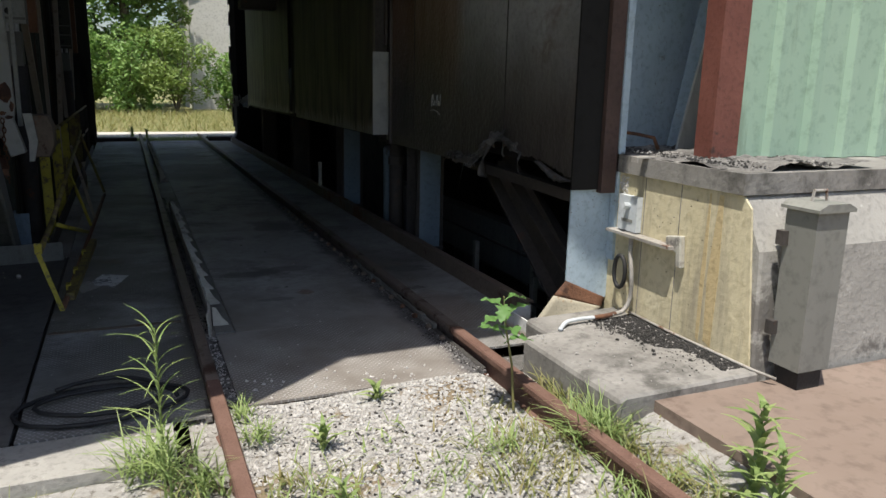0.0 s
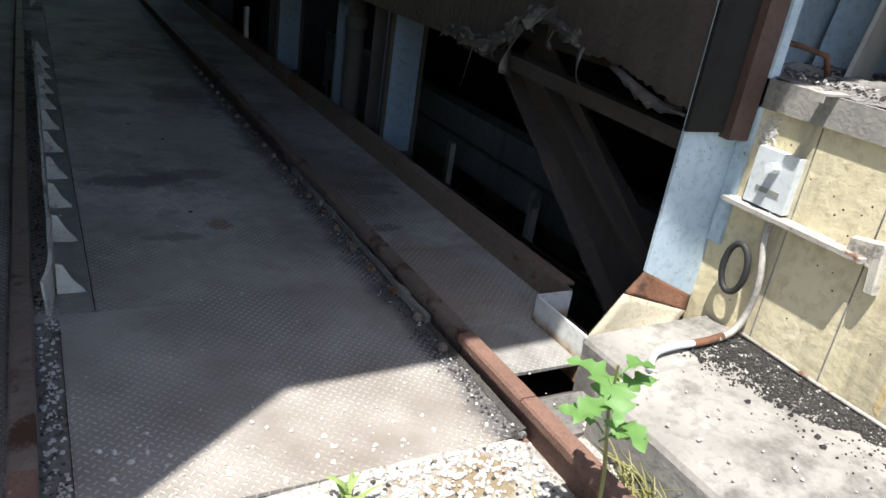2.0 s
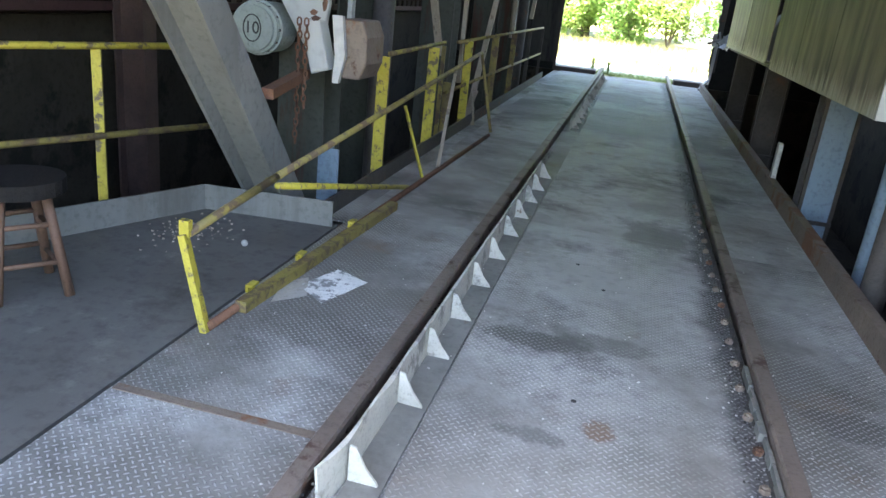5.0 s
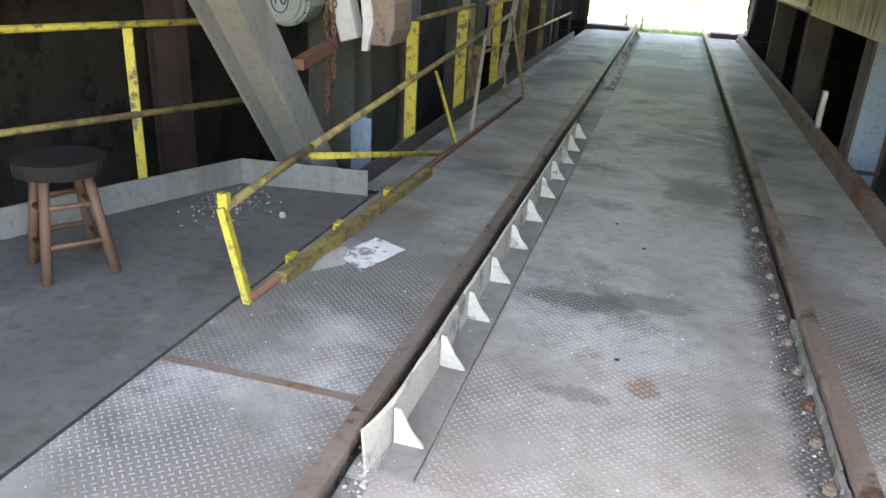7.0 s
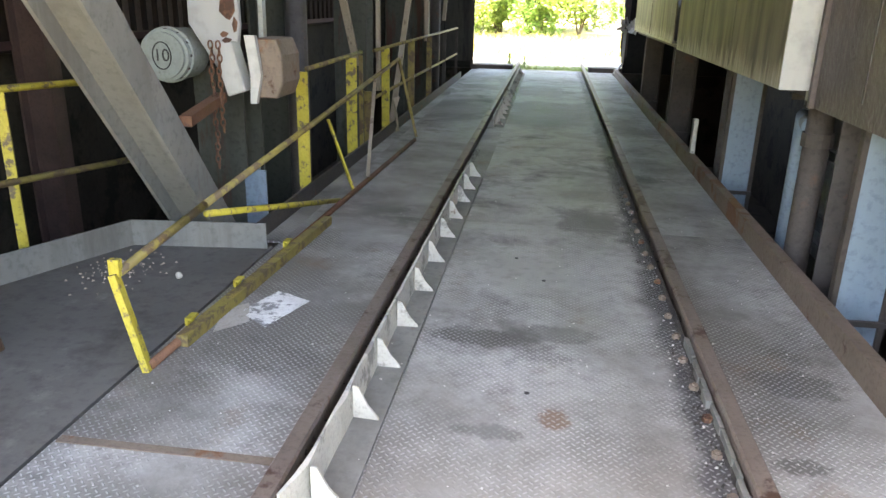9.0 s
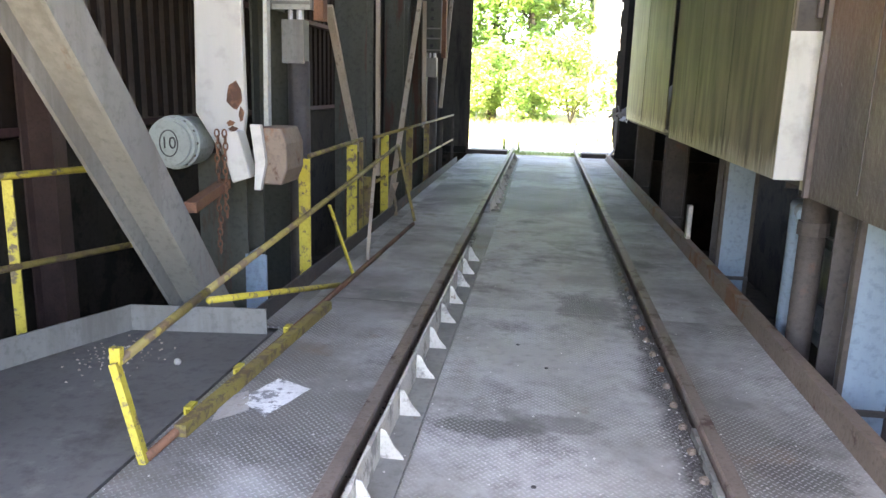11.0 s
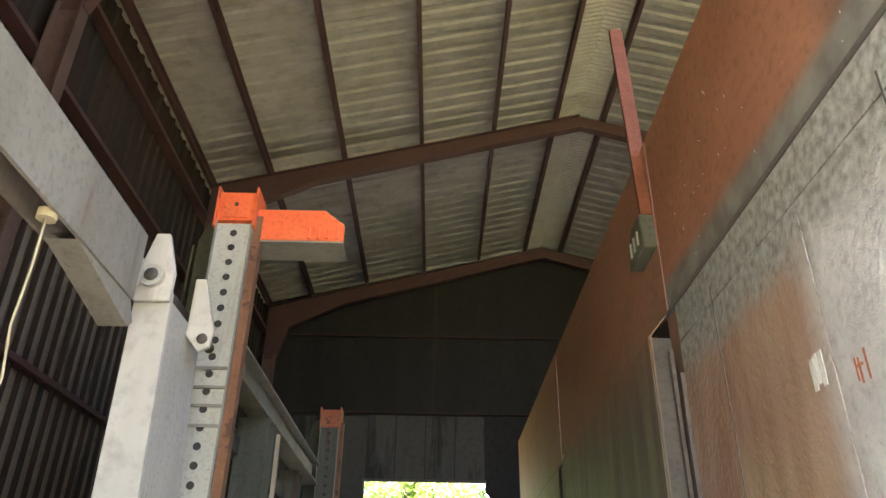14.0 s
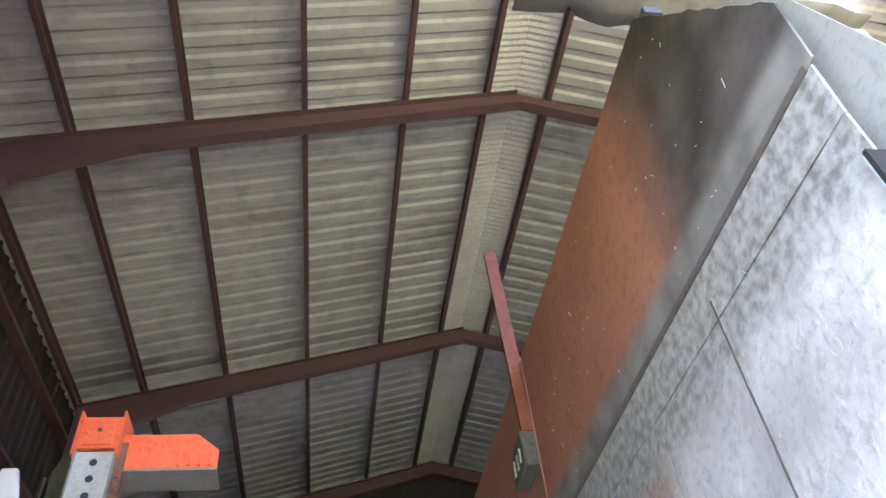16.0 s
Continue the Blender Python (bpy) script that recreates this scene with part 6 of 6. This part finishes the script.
strewn("slab_chips", "pale chips lying on the slab", "debris", 200, lambda r: (r.uniform(1.75, 2.6), r.uniform(-0.68, 1.2)), (0.002, 0.012), M_fleck, 1.192, 17)
ab = thing("slab_bracket", "small bent steel bracket on the slab edge", "bracket")
bm = B(); box(bm, (1.635, 0.0, 1.172), (1.78, 0.055, 1.18)); box(bm, (1.635, 0.0, 1.15), (1.643, 0.055, 1.171)); part("plate", bm, M_conduit, ab)
bm = B(); bar(bm, (1.5, 0.37, 1.28), (1.78, 0.62, 1.28), 0.02, 0.02); tube(bm, [(1.79, 0.35, 1.3), (1.86, 0.3, 1.29), (1.95, 0.26, 1.27), (1.98, 0.25, 1.2)], 0.012, 6)
tagged(part("bent_rod", bm, M_rust, smooth=True), "bent rusty rod sticking out beside the post", "rod")
for k in range(40):
    rr = random.Random(k); y, z = rr.uniform(-0.7, 0.2), rr.uniform(0.3, 1.0)
    bm = B(); tube(bm, [(1.7395, y, z), (1.7415, y, z)], rr.uniform(0.0015, 0.0045), 7); part("pit_mark", bm, M_dirt, bl, "small air hole in the concrete")
for y in (-0.28, 0.03):
    bm = B(); box(bm, (1.7385, y, 0.21), (1.741, y + 0.006, 1.055)); part("form_joint", bm, M_pad, bl, "joint left by the formwork")
bm = B()
for k in range(60):
    rr = random.Random(90 + k); c = Vector((1.738, 0.235 + rr.gauss(0, 0.022), 0.98 + rr.gauss(0, 0.035)))
    q = bmesh.ops.create_icosphere(bm, subdivisions=1, radius=rr.uniform(0.004, 0.01))
    for v in q["verts"]: v.co = Vector((v.co.x * 0.5, v.co.y, v.co.z)) + c
part("bare_aggregate", bm, M_stone, bl, "patch of bare stones in the concrete")
eb = thing("enclosure", "dark grey sheet-metal enclosure on the plinth face", "enclosure")
bm = B(); box(bm, (1.82, -1.1, 0.25), (2.02, -0.92, 1.03)); rounded(bm, 0.008); part("body", bm, M_boxgrey, eb)
bm = B(); prism(bm, [(1.8, 1.03), (1.8, 1.045), (1.85, 1.07), (1.99, 1.07), (2.04, 1.045), (2.04, 1.03)], "y", -1.12, -0.9); part("lid", bm, M_boxgrey, eb)
bm = B(); tube(bm, [(1.87, -1.01, 1.06), (1.88, -1.01, 1.12), (1.96, -1.01, 1.12), (1.97, -1.01, 1.06)], 0.008, 6); part("handle", bm, M_conduit, eb)
bm = B(); box(bm, (1.85, -1.08, 0.14), (2.0, -0.94, 0.25)); part("base", bm, M_black, eb)
for z in (0.4, 0.85):
    bm = B(); box(bm, (1.785, -0.95, z), (1.822, -0.905, z + 0.07)); part("lug", bm, M_darksteel, eb)

jb = thing("switch_box", "pale grey switch box with a knob on the plinth", "switch box")
bm = B(); box(bm, (1.7, 0.05, 0.722), (1.738, 0.23, 0.935)); rounded(bm, 0.006); part("body", bm, M_lightbox, jb)
bm = B(); tube(bm, [(1.7, 0.13, 0.875), (1.655, 0.13, 0.88)], 0.02, 12); part("knob", bm, M_lightbox, jb)
bm = B(); box(bm, (1.697, 0.085, 0.775), (1.7005, 0.19, 0.795)); part("label_plate", bm, M_boxgrey, jb)
bm = B(); box(bm, (1.665, -0.3, 0.695), (1.738, 0.3, 0.712)); rounded(bm, 0.003); part("shelf_angle", bm, M_conduit, jb, "rusty angle shelf")
bm = B(); prism(bm, [(-0.36, 0.6), (-0.32, 0.6), (-0.31, 0.68), (-0.22, 0.7), (-0.22, 0.76), (-0.34, 0.78)], "x", 1.7, 1.738); rounded(bm, 0.006); part("bracket", bm, M_cream, jb, "rusted broken bracket")
cd = thing("conduit", "grey flexible conduit bending down to the pad", "conduit")
def bent(pts, r, name, material, parent, label="", sides=8):
    """A tube along a smooth curve through points."""
    q = [Vector(p) for p in pts]; out = []
    for i in range(len(q) - 1):
        a, b, c, d = q[max(i - 1, 0)], q[i], q[i + 1], q[min(i + 2, len(q) - 1)]
        for k in range(5):
            u = k / 5
            out.append(0.5 * (2 * b + (c - a) * u + (2 * a - 5 * b + 4 * c - d) * u * u + (3 * b - a - 3 * c + d) * u ** 3))
    bm = B(); tube(bm, out + [q[-1]], r, sides); return part(name, bm, material, parent, label, smooth=True)


bent([(1.715, 0.1, 0.72), (1.7, 0.08, 0.6), (1.69, 0.04, 0.46), (1.7, 0.05, 0.32), (1.66, 0.055, 0.24), (1.57, 0.045, 0.224)], 0.0135, "pipe", M_conduit, cd)
bent([(1.6, 0.05, 0.228), (1.52, 0.045, 0.222), (1.44, 0.043, 0.222)], 0.0155, "sleeve", M_rust, cd, "rusted sleeve")
bent([(1.45, 0.043, 0.222), (1.34, 0.045, 0.222), (1.24, 0.03, 0.218), (1.16, -0.03, 0.2)], 0.013, "hose_end", M_lightbox, cd, "pale frayed hose end")
bent([(1.69, 0.16 + 0.055 * math.cos(k), 0.46 + 0.1 * math.sin(k)) for k in [0.6 * i for i in range(12)]], 0.013, "loop", M_black, cd)
bm = B(); tube(bm, [(1.73, 0.1, 0.215), (1.72, -0.3, 0.212), (1.735, -0.9, 0.208), (1.8, -1.0, 0.185)], 0.008, 6); tagged(part("cable", bm, M_conduit, smooth=True), "thin grey cable along the plinth foot", "cable")

rc = thing("door_post", "brown-red painted steel post on the slab", "post")
bm = B(); box(bm, (1.99, -0.2, 1.172), (2.18, -0.06, 4.9)); rounded(bm, 0.008); part("column", bm, M_rcol, rc)
bm = B(); box(bm, (1.97, -0.22, 1.172), (2.2, -0.04, 1.186)); part("base_plate", bm, M_darksteel, rc)
bm = B(); prism(bm, [(2.15, 1.175), (2.3, 1.175), (2.4, 2.1), (2.36, 2.1)], "y", 0.28, 0.3); tagged(part("white_strip", bm, M_white), "white painted steel strip standing beside the post", "strip")
gs = setting("wall_green", prism(B(), [(2.19, 1.2), (X_R, 1.2), (X_R, 4.95), (2.19, 4.95)], "y", -0.18, -0.16), M_greensiding, "mint green ribbed metal siding", "wall")
me = mesh_of("siding_sheet", siding_sheet(0.6, 5.0, 2, 0.04), M_greensiding)
for k in range(5):
    piece("siding_sheet", me, gs, pose(2.185 + 0.6 * k, -0.185, 1.175))
# blue plates leaning behind the post
bp = thing("blue_chute", "faded blue steel chute plates behind the entrance post", "chute")
bm = B(); prism(bm, [(1.78, 1.18), (1.83, 1.18), (1.95, 4.2), (1.9, 4.2)], "y", 0.42, 1.5); part("side_plate", bm, M_blue, bp)
bm = B(); prism(bm, [(1.8, 1.18), (2.6, 1.18), (2.9, 4.2), (1.95, 4.2)], "y", 1.5, 1.52); part("back_plate", bm, M_blue, bp)
bm = B()
vs = [bm.verts.new(p) for p in ((1.8, 0.5, 1.18), (2.75, 0.72, 1.18), (3.6, 0.95, 4.2), (1.8, 0.65, 4.2))]
bm.faces.new(vs); thick(bm, 0.01); part("leaning_plate", bm, M_blue, bp)
bm = B()
vs = [bm.verts.new(p) for p in ((2.3, 0.56, 1.18), (3.2, 0.4, 1.18), (3.9, 0.5, 4.2), (2.98, 0.68, 4.2))]
bm.faces.new(vs); thick(bm, 0.01); part("wing_plate", bm, M_blue, bp)

# far side of the track: sill, mound and debris at the back doorway
bm = B(); box(bm, (-1.76, Y_B - 0.12, -0.02), (-0.85, Y_B + 0.3, 0.09)); rounded(bm, 0.01)
tagged(part("end_sill", bm, M_darksteel), "dark steel sill at the back doorway", "sill", "end sills")
bm = B(); box(bm, (0.86, Y_B - 0.15, -0.02), (1.58, Y_B + 0.3, 0.1)); rounded(bm, 0.01)
tagged(part("end_sill", bm, M_darksteel), "dark steel sill at the back doorway", "sill", "end sills")
bm = B(); bar(bm, (1.35, 15.9, 0.03), (1.55, 16.4, 0.22), 0.05, 0.05); bar(bm, (1.55, 16.4, 0.22), (1.56, 16.45, 0.95), 0.06, 0.04)
tagged(part("bent_post", bm, M_white), "bent white steel post at the back doorway", "post")
bm = B()
for k in range(14):
    m_ = Matrix.Translation((1.5 + R.gauss(0, 0.08), 14.2 + R.gauss(0, 0.2), 1.08 + R.gauss(0, 0.03))) @ Euler((R.uniform(0, 3), R.uniform(0, 3), R.uniform(0, 3))).to_matrix().to_4x4()
    box(bm, (-0.12, -0.04, -0.004), (0.12, 0.04, 0.004), m_)
part("shreds", bm, M_steelbright, hop, "crumpled shreds at the wall end")

# ---- plants ----
def blade(verts, faces, base, ang, ln, w, droop, rr, seg=4):
    b = len(verts)
    dx, dy = math.cos(ang), math.sin(ang)
    for i in range(seg + 1):
        u = i / seg
        out, up = ln * (u * 0.45 + droop * u * u * 0.6), ln * (u * (1 - droop * 0.55 * u))
        ww = w * (1 - u) ** 0.7 + 0.0006
        x, y, z = base[0] + dx * out, base[1] + dy * out, base[2] + up
        verts.append((x - dy * ww, y + dx * ww, z)); verts.append((x + dy * ww, y - dx * ww, z + 0.2 * ww))
    for i in range(seg):
        faces.append((b + 2 * i, b + 2 * i + 1, b + 2 * i + 3, b + 2 * i + 2))


def raw(name, verts, faces, material, parent=None):
    me = bpy.data.meshes.new(name); me.from_pydata(verts, [], faces); me.materials.append(material)
    ob = new(name, me); ob.parent = parent
    return ob


def tuft(x, y, n, h, spread, material, label, seed, z=-0.05):
    rr = random.Random(seed); v, f = [], []
    for _ in range(n):
        blade(v, f, (x + rr.gauss(0, spread), y + rr.gauss(0, spread), z), rr.uniform(0, 6.3), h * rr.uniform(0.4, 1.1), rr.uniform(0.0025, 0.006), rr.uniform(0.2, 1.1), rr)
    tagged(raw("grass_tuft", v, f, material), label, "grass", "grass tufts", kind="stuff")


def weed(x, y, h, n, leaf, w, label, seed, material=M_weed, z=-0.05, lean=(0, 0)):
    rr = random.Random(seed)
    wd = thing("weed", label, "weed", "weeds", at=(x, y, z))
    bm = B(); tube(bm, [(0, 0, 0), (lean[0] * 0.4, lean[1] * 0.4, h * 0.5), (lean[0], lean[1], h)], 0.006, 5, 0.4); part("stem", bm, material, wd)
    v, f = [], []
    for k in range(n):
        u = 0.12 + 0.88 * k / n
        b = (lean[0] * u, lean[1] * u, h * u)
        blade(v, f, b, k * 2.4 + rr.uniform(-0.3, 0.3), leaf * (1.1 - 0.5 * u) * rr.uniform(0.7, 1.2), w, rr.uniform(0.6, 1.4), rr, 5)
    raw("leaves", v, f, material, wd)


weed(-1.02, -0.68, 0.72, 44, 0.22, 0.0045, "tall thin-leaved green weed growing by the sill", 21)
weed(-1.0, -0.75, 0.34, 26, 0.13, 0.004, "small thin-leaved green weed growing by the sill", 22)
weed(-0.35, -0.5, 0.14, 14, 0.12, 0.013, "small leafy green weed in the gravel", 23)
weed(0.02, -0.12, 0.12, 10, 0.11, 0.014, "small leafy green weed in the gravel", 24)
weed(-0.42, -1.1, 0.2, 18, 0.13, 0.01, "leafy green weed in the gravel", 25)
weed(1.04, -1.62, 0.5, 34, 0.17, 0.017, "leafy pale green weed beside the pavement", 26)
weed(0.98, -1.78, 0.4, 26, 0.15, 0.014, "leafy pale green weed beside the pavement", 27)
for i, (x, y, n, h, s, m_) in enumerate(((0.95, -0.75, 130, 0.26, 0.07, M_weed), (0.92, -1.05, 120, 0.22, 0.09, M_drygrass), (0.9, -0.42, 80, 0.22, 0.04, M_drygrass), (0.6, -1.0, 70, 0.1, 0.13, M_drygrass), (-1.0, -1.1, 130, 0.24, 0.07, M_drygrass), (-0.85, -1.35, 90, 0.2, 0.07, M_weed), (0.35, -1.3, 70, 0.11, 0.16, M_drygrass), (-0.55, -1.4, 60, 0.12, 0.12, M_weed), (0.95, -1.6, 140, 0.25, 0.12, M_drygrass), (1.0, -2.1, 150, 0.28, 0.14, M_weed), (-1.5, -1.0, 50, 0.28, 0.1, M_drygrass), (0.3, -0.55, 40, 0.09, 0.14, M_drygrass), (0.86, -0.88, 120, 0.25, 0.06, M_weed), (0.5, -0.75, 70, 0.1, 0.1, M_drygrass), (0.55, -0.35, 50, 0.09, 0.08, M_drygrass), (0.75, -1.35, 110, 0.2, 0.12, M_weed), (-0.5, -0.85, 60, 0.12, 0.1, M_weed), (0.1, -0.95, 50, 0.08, 0.2, M_drygrass), (-1.35, -1.75, 14, 0.62, 0.03, M_weed))):
    tuft(x, y, n, h, s, m_, "green grass tuft beside the rails" if m_ is M_weed else "dry grass tuft beside the rails", 40 + i)


for i, (x, y, n, h, s, m_) in enumerate(((0.83, -0.90, 170, 0.26, 0.06, M_weed), (0.88, -0.60, 60, 0.20, 0.05, M_drygrass), (0.37, -0.79, 70, 0.11, 0.09, M_weed), (0.36, -1.07, 80, 0.12, 0.10, M_drygrass), (0.07, -0.98, 50, 0.10, 0.10, M_weed), (-0.34, -0.90, 40, 0.09, 0.09, M_drygrass), (-0.61, -0.33, 60, 0.14, 0.04, M_weed), (-0.64, -0.10, 40, 0.13, 0.03, M_weed), (-0.86, -0.68, 90, 0.20, 0.05, M_weed), (-1.05, -0.48, 140, 0.24, 0.06, M_weed), (0.94, -1.06, 90, 0.13, 0.06, M_drygrass), (0.95, -1.34, 90, 0.13, 0.06, M_drygrass), (1.05, -1.48, 120, 0.20, 0.06, M_weed), (0.58, -0.84, 70, 0.09, 0.10, M_drygrass), (-0.05, -0.54, 30, 0.07, 0.08, M_weed), (-0.50, -0.79, 50, 0.10, 0.07, M_drygrass))):
    tuft(x, y, n, h, s, m_, "green grass tuft in the gravel" if m_ is M_weed else "dry straw-coloured grass in the gravel", 140 + i, -0.02)


def broadleaf(x, y, z0, h, seed):
    rr = random.Random(seed)
    wd = thing("broadleaf_plant", "bright green broad-leaved plant beside the rail", "plant", at=(x, y, z0))
    bm = B(); tube(bm, [(0.04, 0, 0), (0.03, 0.02, h * 0.4), (-0.01, 0.03, h * 0.75), (-0.03, 0.02, h)], 0.007, 6, 0.5); part("stem", bm, M_drygrass, wd)
    for k in range(9):
        u = 0.62 + 0.38 * k / 8
        a, s = k * 2.4 + rr.uniform(-0.4, 0.4), rr.uniform(0.06, 0.085) * (1.15 - 0.35 * u)
        bm = B(); mid, left, right = [], [], []
        for i in range(15):
            v = i / 14
            w = s * 0.75 * math.sin(math.pi * v ** 0.75) ** 0.8 * (0.72 + 0.28 * math.cos(v * 21)) + 0.002
            drop = -0.5 * s * v * v
            mid.append(bm.verts.new((2.0 * s * v + 0.02, 0, drop)))
            wave = 0.12 * s * math.sin(v * 13 + k)
            left.append(bm.verts.new((2.0 * s * v + 0.02, w, drop + 0.3 * w + wave))); right.append(bm.verts.new((2.0 * s * v + 0.02, -w, drop + 0.3 * w - wave)))
        for i in range(14):
            bm.faces.new((mid[i], mid[i + 1], left[i + 1], left[i])); bm.faces.new((right[i], right[i + 1], mid[i + 1], mid[i]))
        tube(bm, [(-0.01, 0, -0.02), (0.025, 0, 0)], 0.003, 5)
        m_ = Matrix.Translation((0.03 - 0.06 * u, 0.03 * math.sin(u * 3), h * u)) @ Matrix.Rotation(a, 4, "Z") @ Matrix.Rotation(rr.uniform(-0.5, 0.35), 4, "Y")
        bmesh.ops.transform(bm, matrix=m_, verts=bm.verts[:])
        part("leaf", bm, M_bigleaf, wd, smooth=True)
broadleaf(0.6, -0.45, -0.03, 0.6, 31)
tuft(0.93, -0.33, 40, 0.2, 0.04, M_drygrass, "dry grass tuft beside the rails", 60)


def leaf_cloud(name, clumps, per, size, material, seed, parent=None):
    rr = random.Random(seed); v, f = [], []
    for cx, cy, cz, rad in clumps:
        for _ in range(per):
            d = Vector((rr.gauss(0, 1), rr.gauss(0, 1), rr.gauss(0, 0.8))); d.normalize()
            d *= rad * rr.uniform(0.45, 1.0) ** 0.6
            p = Vector((cx, cy, cz)) + d
            s = size * rr.uniform(0.5, 1.3)
            e = Euler((rr.uniform(-0.9, 0.9), rr.uniform(-0.9, 0.9), rr.uniform(0, 6.3))).to_matrix()
            b = len(v)
            for q in ((-1, 0, 0), (0, -0.45, 0.1), (1, 0, -0.15), (0, 0.45, 0.1)):
                v.append(tuple(p + e @ Vector(q) * s))
            f.append((b, b + 1, b + 2, b + 3))
    return raw(name, v, f, material, parent)


def tree(x, y, h, rad, seed, material=M_leaf, per=230, clumps=40, size=0.17):
    rr = random.Random(seed)
    tr = thing("tree", "leafy green tree at the wood edge", "tree", "trees behind the road", at=(x, y, -0.03))
    bm = B(); tube(bm, [(0, 0, 0), (0.1, 0.05, h * 0.3), (0.0, 0.15, h * 0.6), (0.1, 0.1, h * 0.9)], 0.14 + 0.01 * h, 8, 0.25)
    for k in range(6):
        a, u = k * 1.1, 0.25 + 0.1 * k
        tube(bm, [(0.05, 0.1, h * u), (rad * 0.5 * math.cos(a), rad * 0.5 * math.sin(a), h * (u + 0.12)), (rad * 0.9 * math.cos(a), rad * 0.9 * math.sin(a), h * (u + 0.2))], 0.06, 6, 0.3)
    part("trunk", bm, M_bark, tr)
    cl = []
    for _ in range(clumps):
        u = rr.uniform(0.05, 1.0)
        w = rad * (0.55 + 0.45 * math.sin(math.pi * min(1, u * 0.9 + 0.12)))
        a = rr.uniform(0, 6.3); q = w * math.sqrt(rr.random())
        cl.append((q * math.cos(a), q * math.sin(a) * 0.8, h * u, rad * rr.uniform(0.2, 0.38)))
    leaf_cloud("crown", cl, per, size, material, seed + 1, tr)


for i, (x, y, h, r_, m_) in enumerate(((-6.0, 37, 11, 3.4, M_leaf), (-2.6, 36, 9.5, 3.0, M_leaf), (-0.9, 35.5, 10, 3.0, M_leaf2), (3.2, 44, 12, 3.6, M_leaf), (6.5, 42, 13, 3.8, M_leaf2), (-9.5, 38, 12, 3.6, M_leaf2), (-0.8, 42, 15, 3.8, M_leaf), (-4.4, 42, 15, 4.0, M_leaf2), (10.5, 40, 12, 3.6, M_leaf))):
    tree(x, y, h, r_, 100 + 3 * i, m_)
for i, (x, y, h, r_, m_) in enumerate(((-3.4, 32.5, 3.2, 1.7, M_leaf2), (-1.0, 32, 3.6, 1.8, M_leaf), (1.1, 32.4, 3.8, 1.9, M_leaf2), (3.4, 32.2, 3.0, 1.5, M_leaf), (-5.8, 33, 3.4, 1.9, M_leaf), (6.0, 33, 3.2, 1.8, M_leaf2))):
    rr = random.Random(200 + i)
    sh = thing("shrub", "dense green shrub at the edge of the grass", "shrub", "shrubs behind the road", at=(x, y, -0.03))
    bm = B()
    for k in range(5):
        a = k * 1.3; tube(bm, [(0, 0, 0), (0.4 * math.cos(a), 0.4 * math.sin(a), h * 0.4), (0.8 * math.cos(a), 0.8 * math.sin(a), h * 0.75)], 0.04, 5, 0.4)
    part("stem", bm, M_bark, sh)
    leaf_cloud("crown", [(r_ * 0.7 * rr.gauss(0, 0.6), r_ * 0.5 * rr.gauss(0, 0.6), h * rr.uniform(0.12, 0.9), r_ * rr.uniform(0.25, 0.45)) for _ in range(20)], 170, 0.11, m_, 300 + i, sh)
# long grass behind the road and in the gap before it
rr = random.Random(5); v, f = [], []
for _ in range(9000):
    y = rr.uniform(20.4, 32); blade(v, f, (rr.uniform(-7, 8), y, -0.04), rr.uniform(0, 6.3), rr.uniform(0.15, 0.55), 0.012, rr.uniform(0.2, 1), rr, 2)
tagged(raw("long_grass", v, f, M_drygrass), "tall dry green grass behind the road", "grass", kind="stuff")
v, f = [], []
for _ in range(2600):
    blade(v, f, (rr.uniform(-2.2, 2.2), rr.uniform(Y_B + 0.35, 17.75), -0.04), rr.uniform(0, 6.3), rr.uniform(0.05, 0.2), 0.006, rr.uniform(0.3, 1), rr, 3)
tagged(raw("short_grass", v, f, M_weed), "short green grass outside the back doorway", "grass", kind="stuff")
weed(-0.95, Y_B + 0.45, 0.36, 40, 0.2, 0.02, "leafy bright green weed growing at the rail end", 71)
weed(-0.6, Y_B + 0.5, 0.3, 30, 0.18, 0.02, "leafy bright green weed growing at the rail end", 72)

hs = thing("house", "pale walled house beyond the trees", "house")
bm = B(); box(bm, (2.25, 38, -0.03), (10, 46, 6.9)); part("wall", bm, M_housewall, hs)
bm = B(); prism(bm, [(1.9, 6.85), (6.1, 9.1), (10.4, 6.85), (10.4, 7.1), (6.1, 9.35), (1.9, 7.1)], "y", 37.6, 46.4); part("roof", bm, M_houseroof, hs)
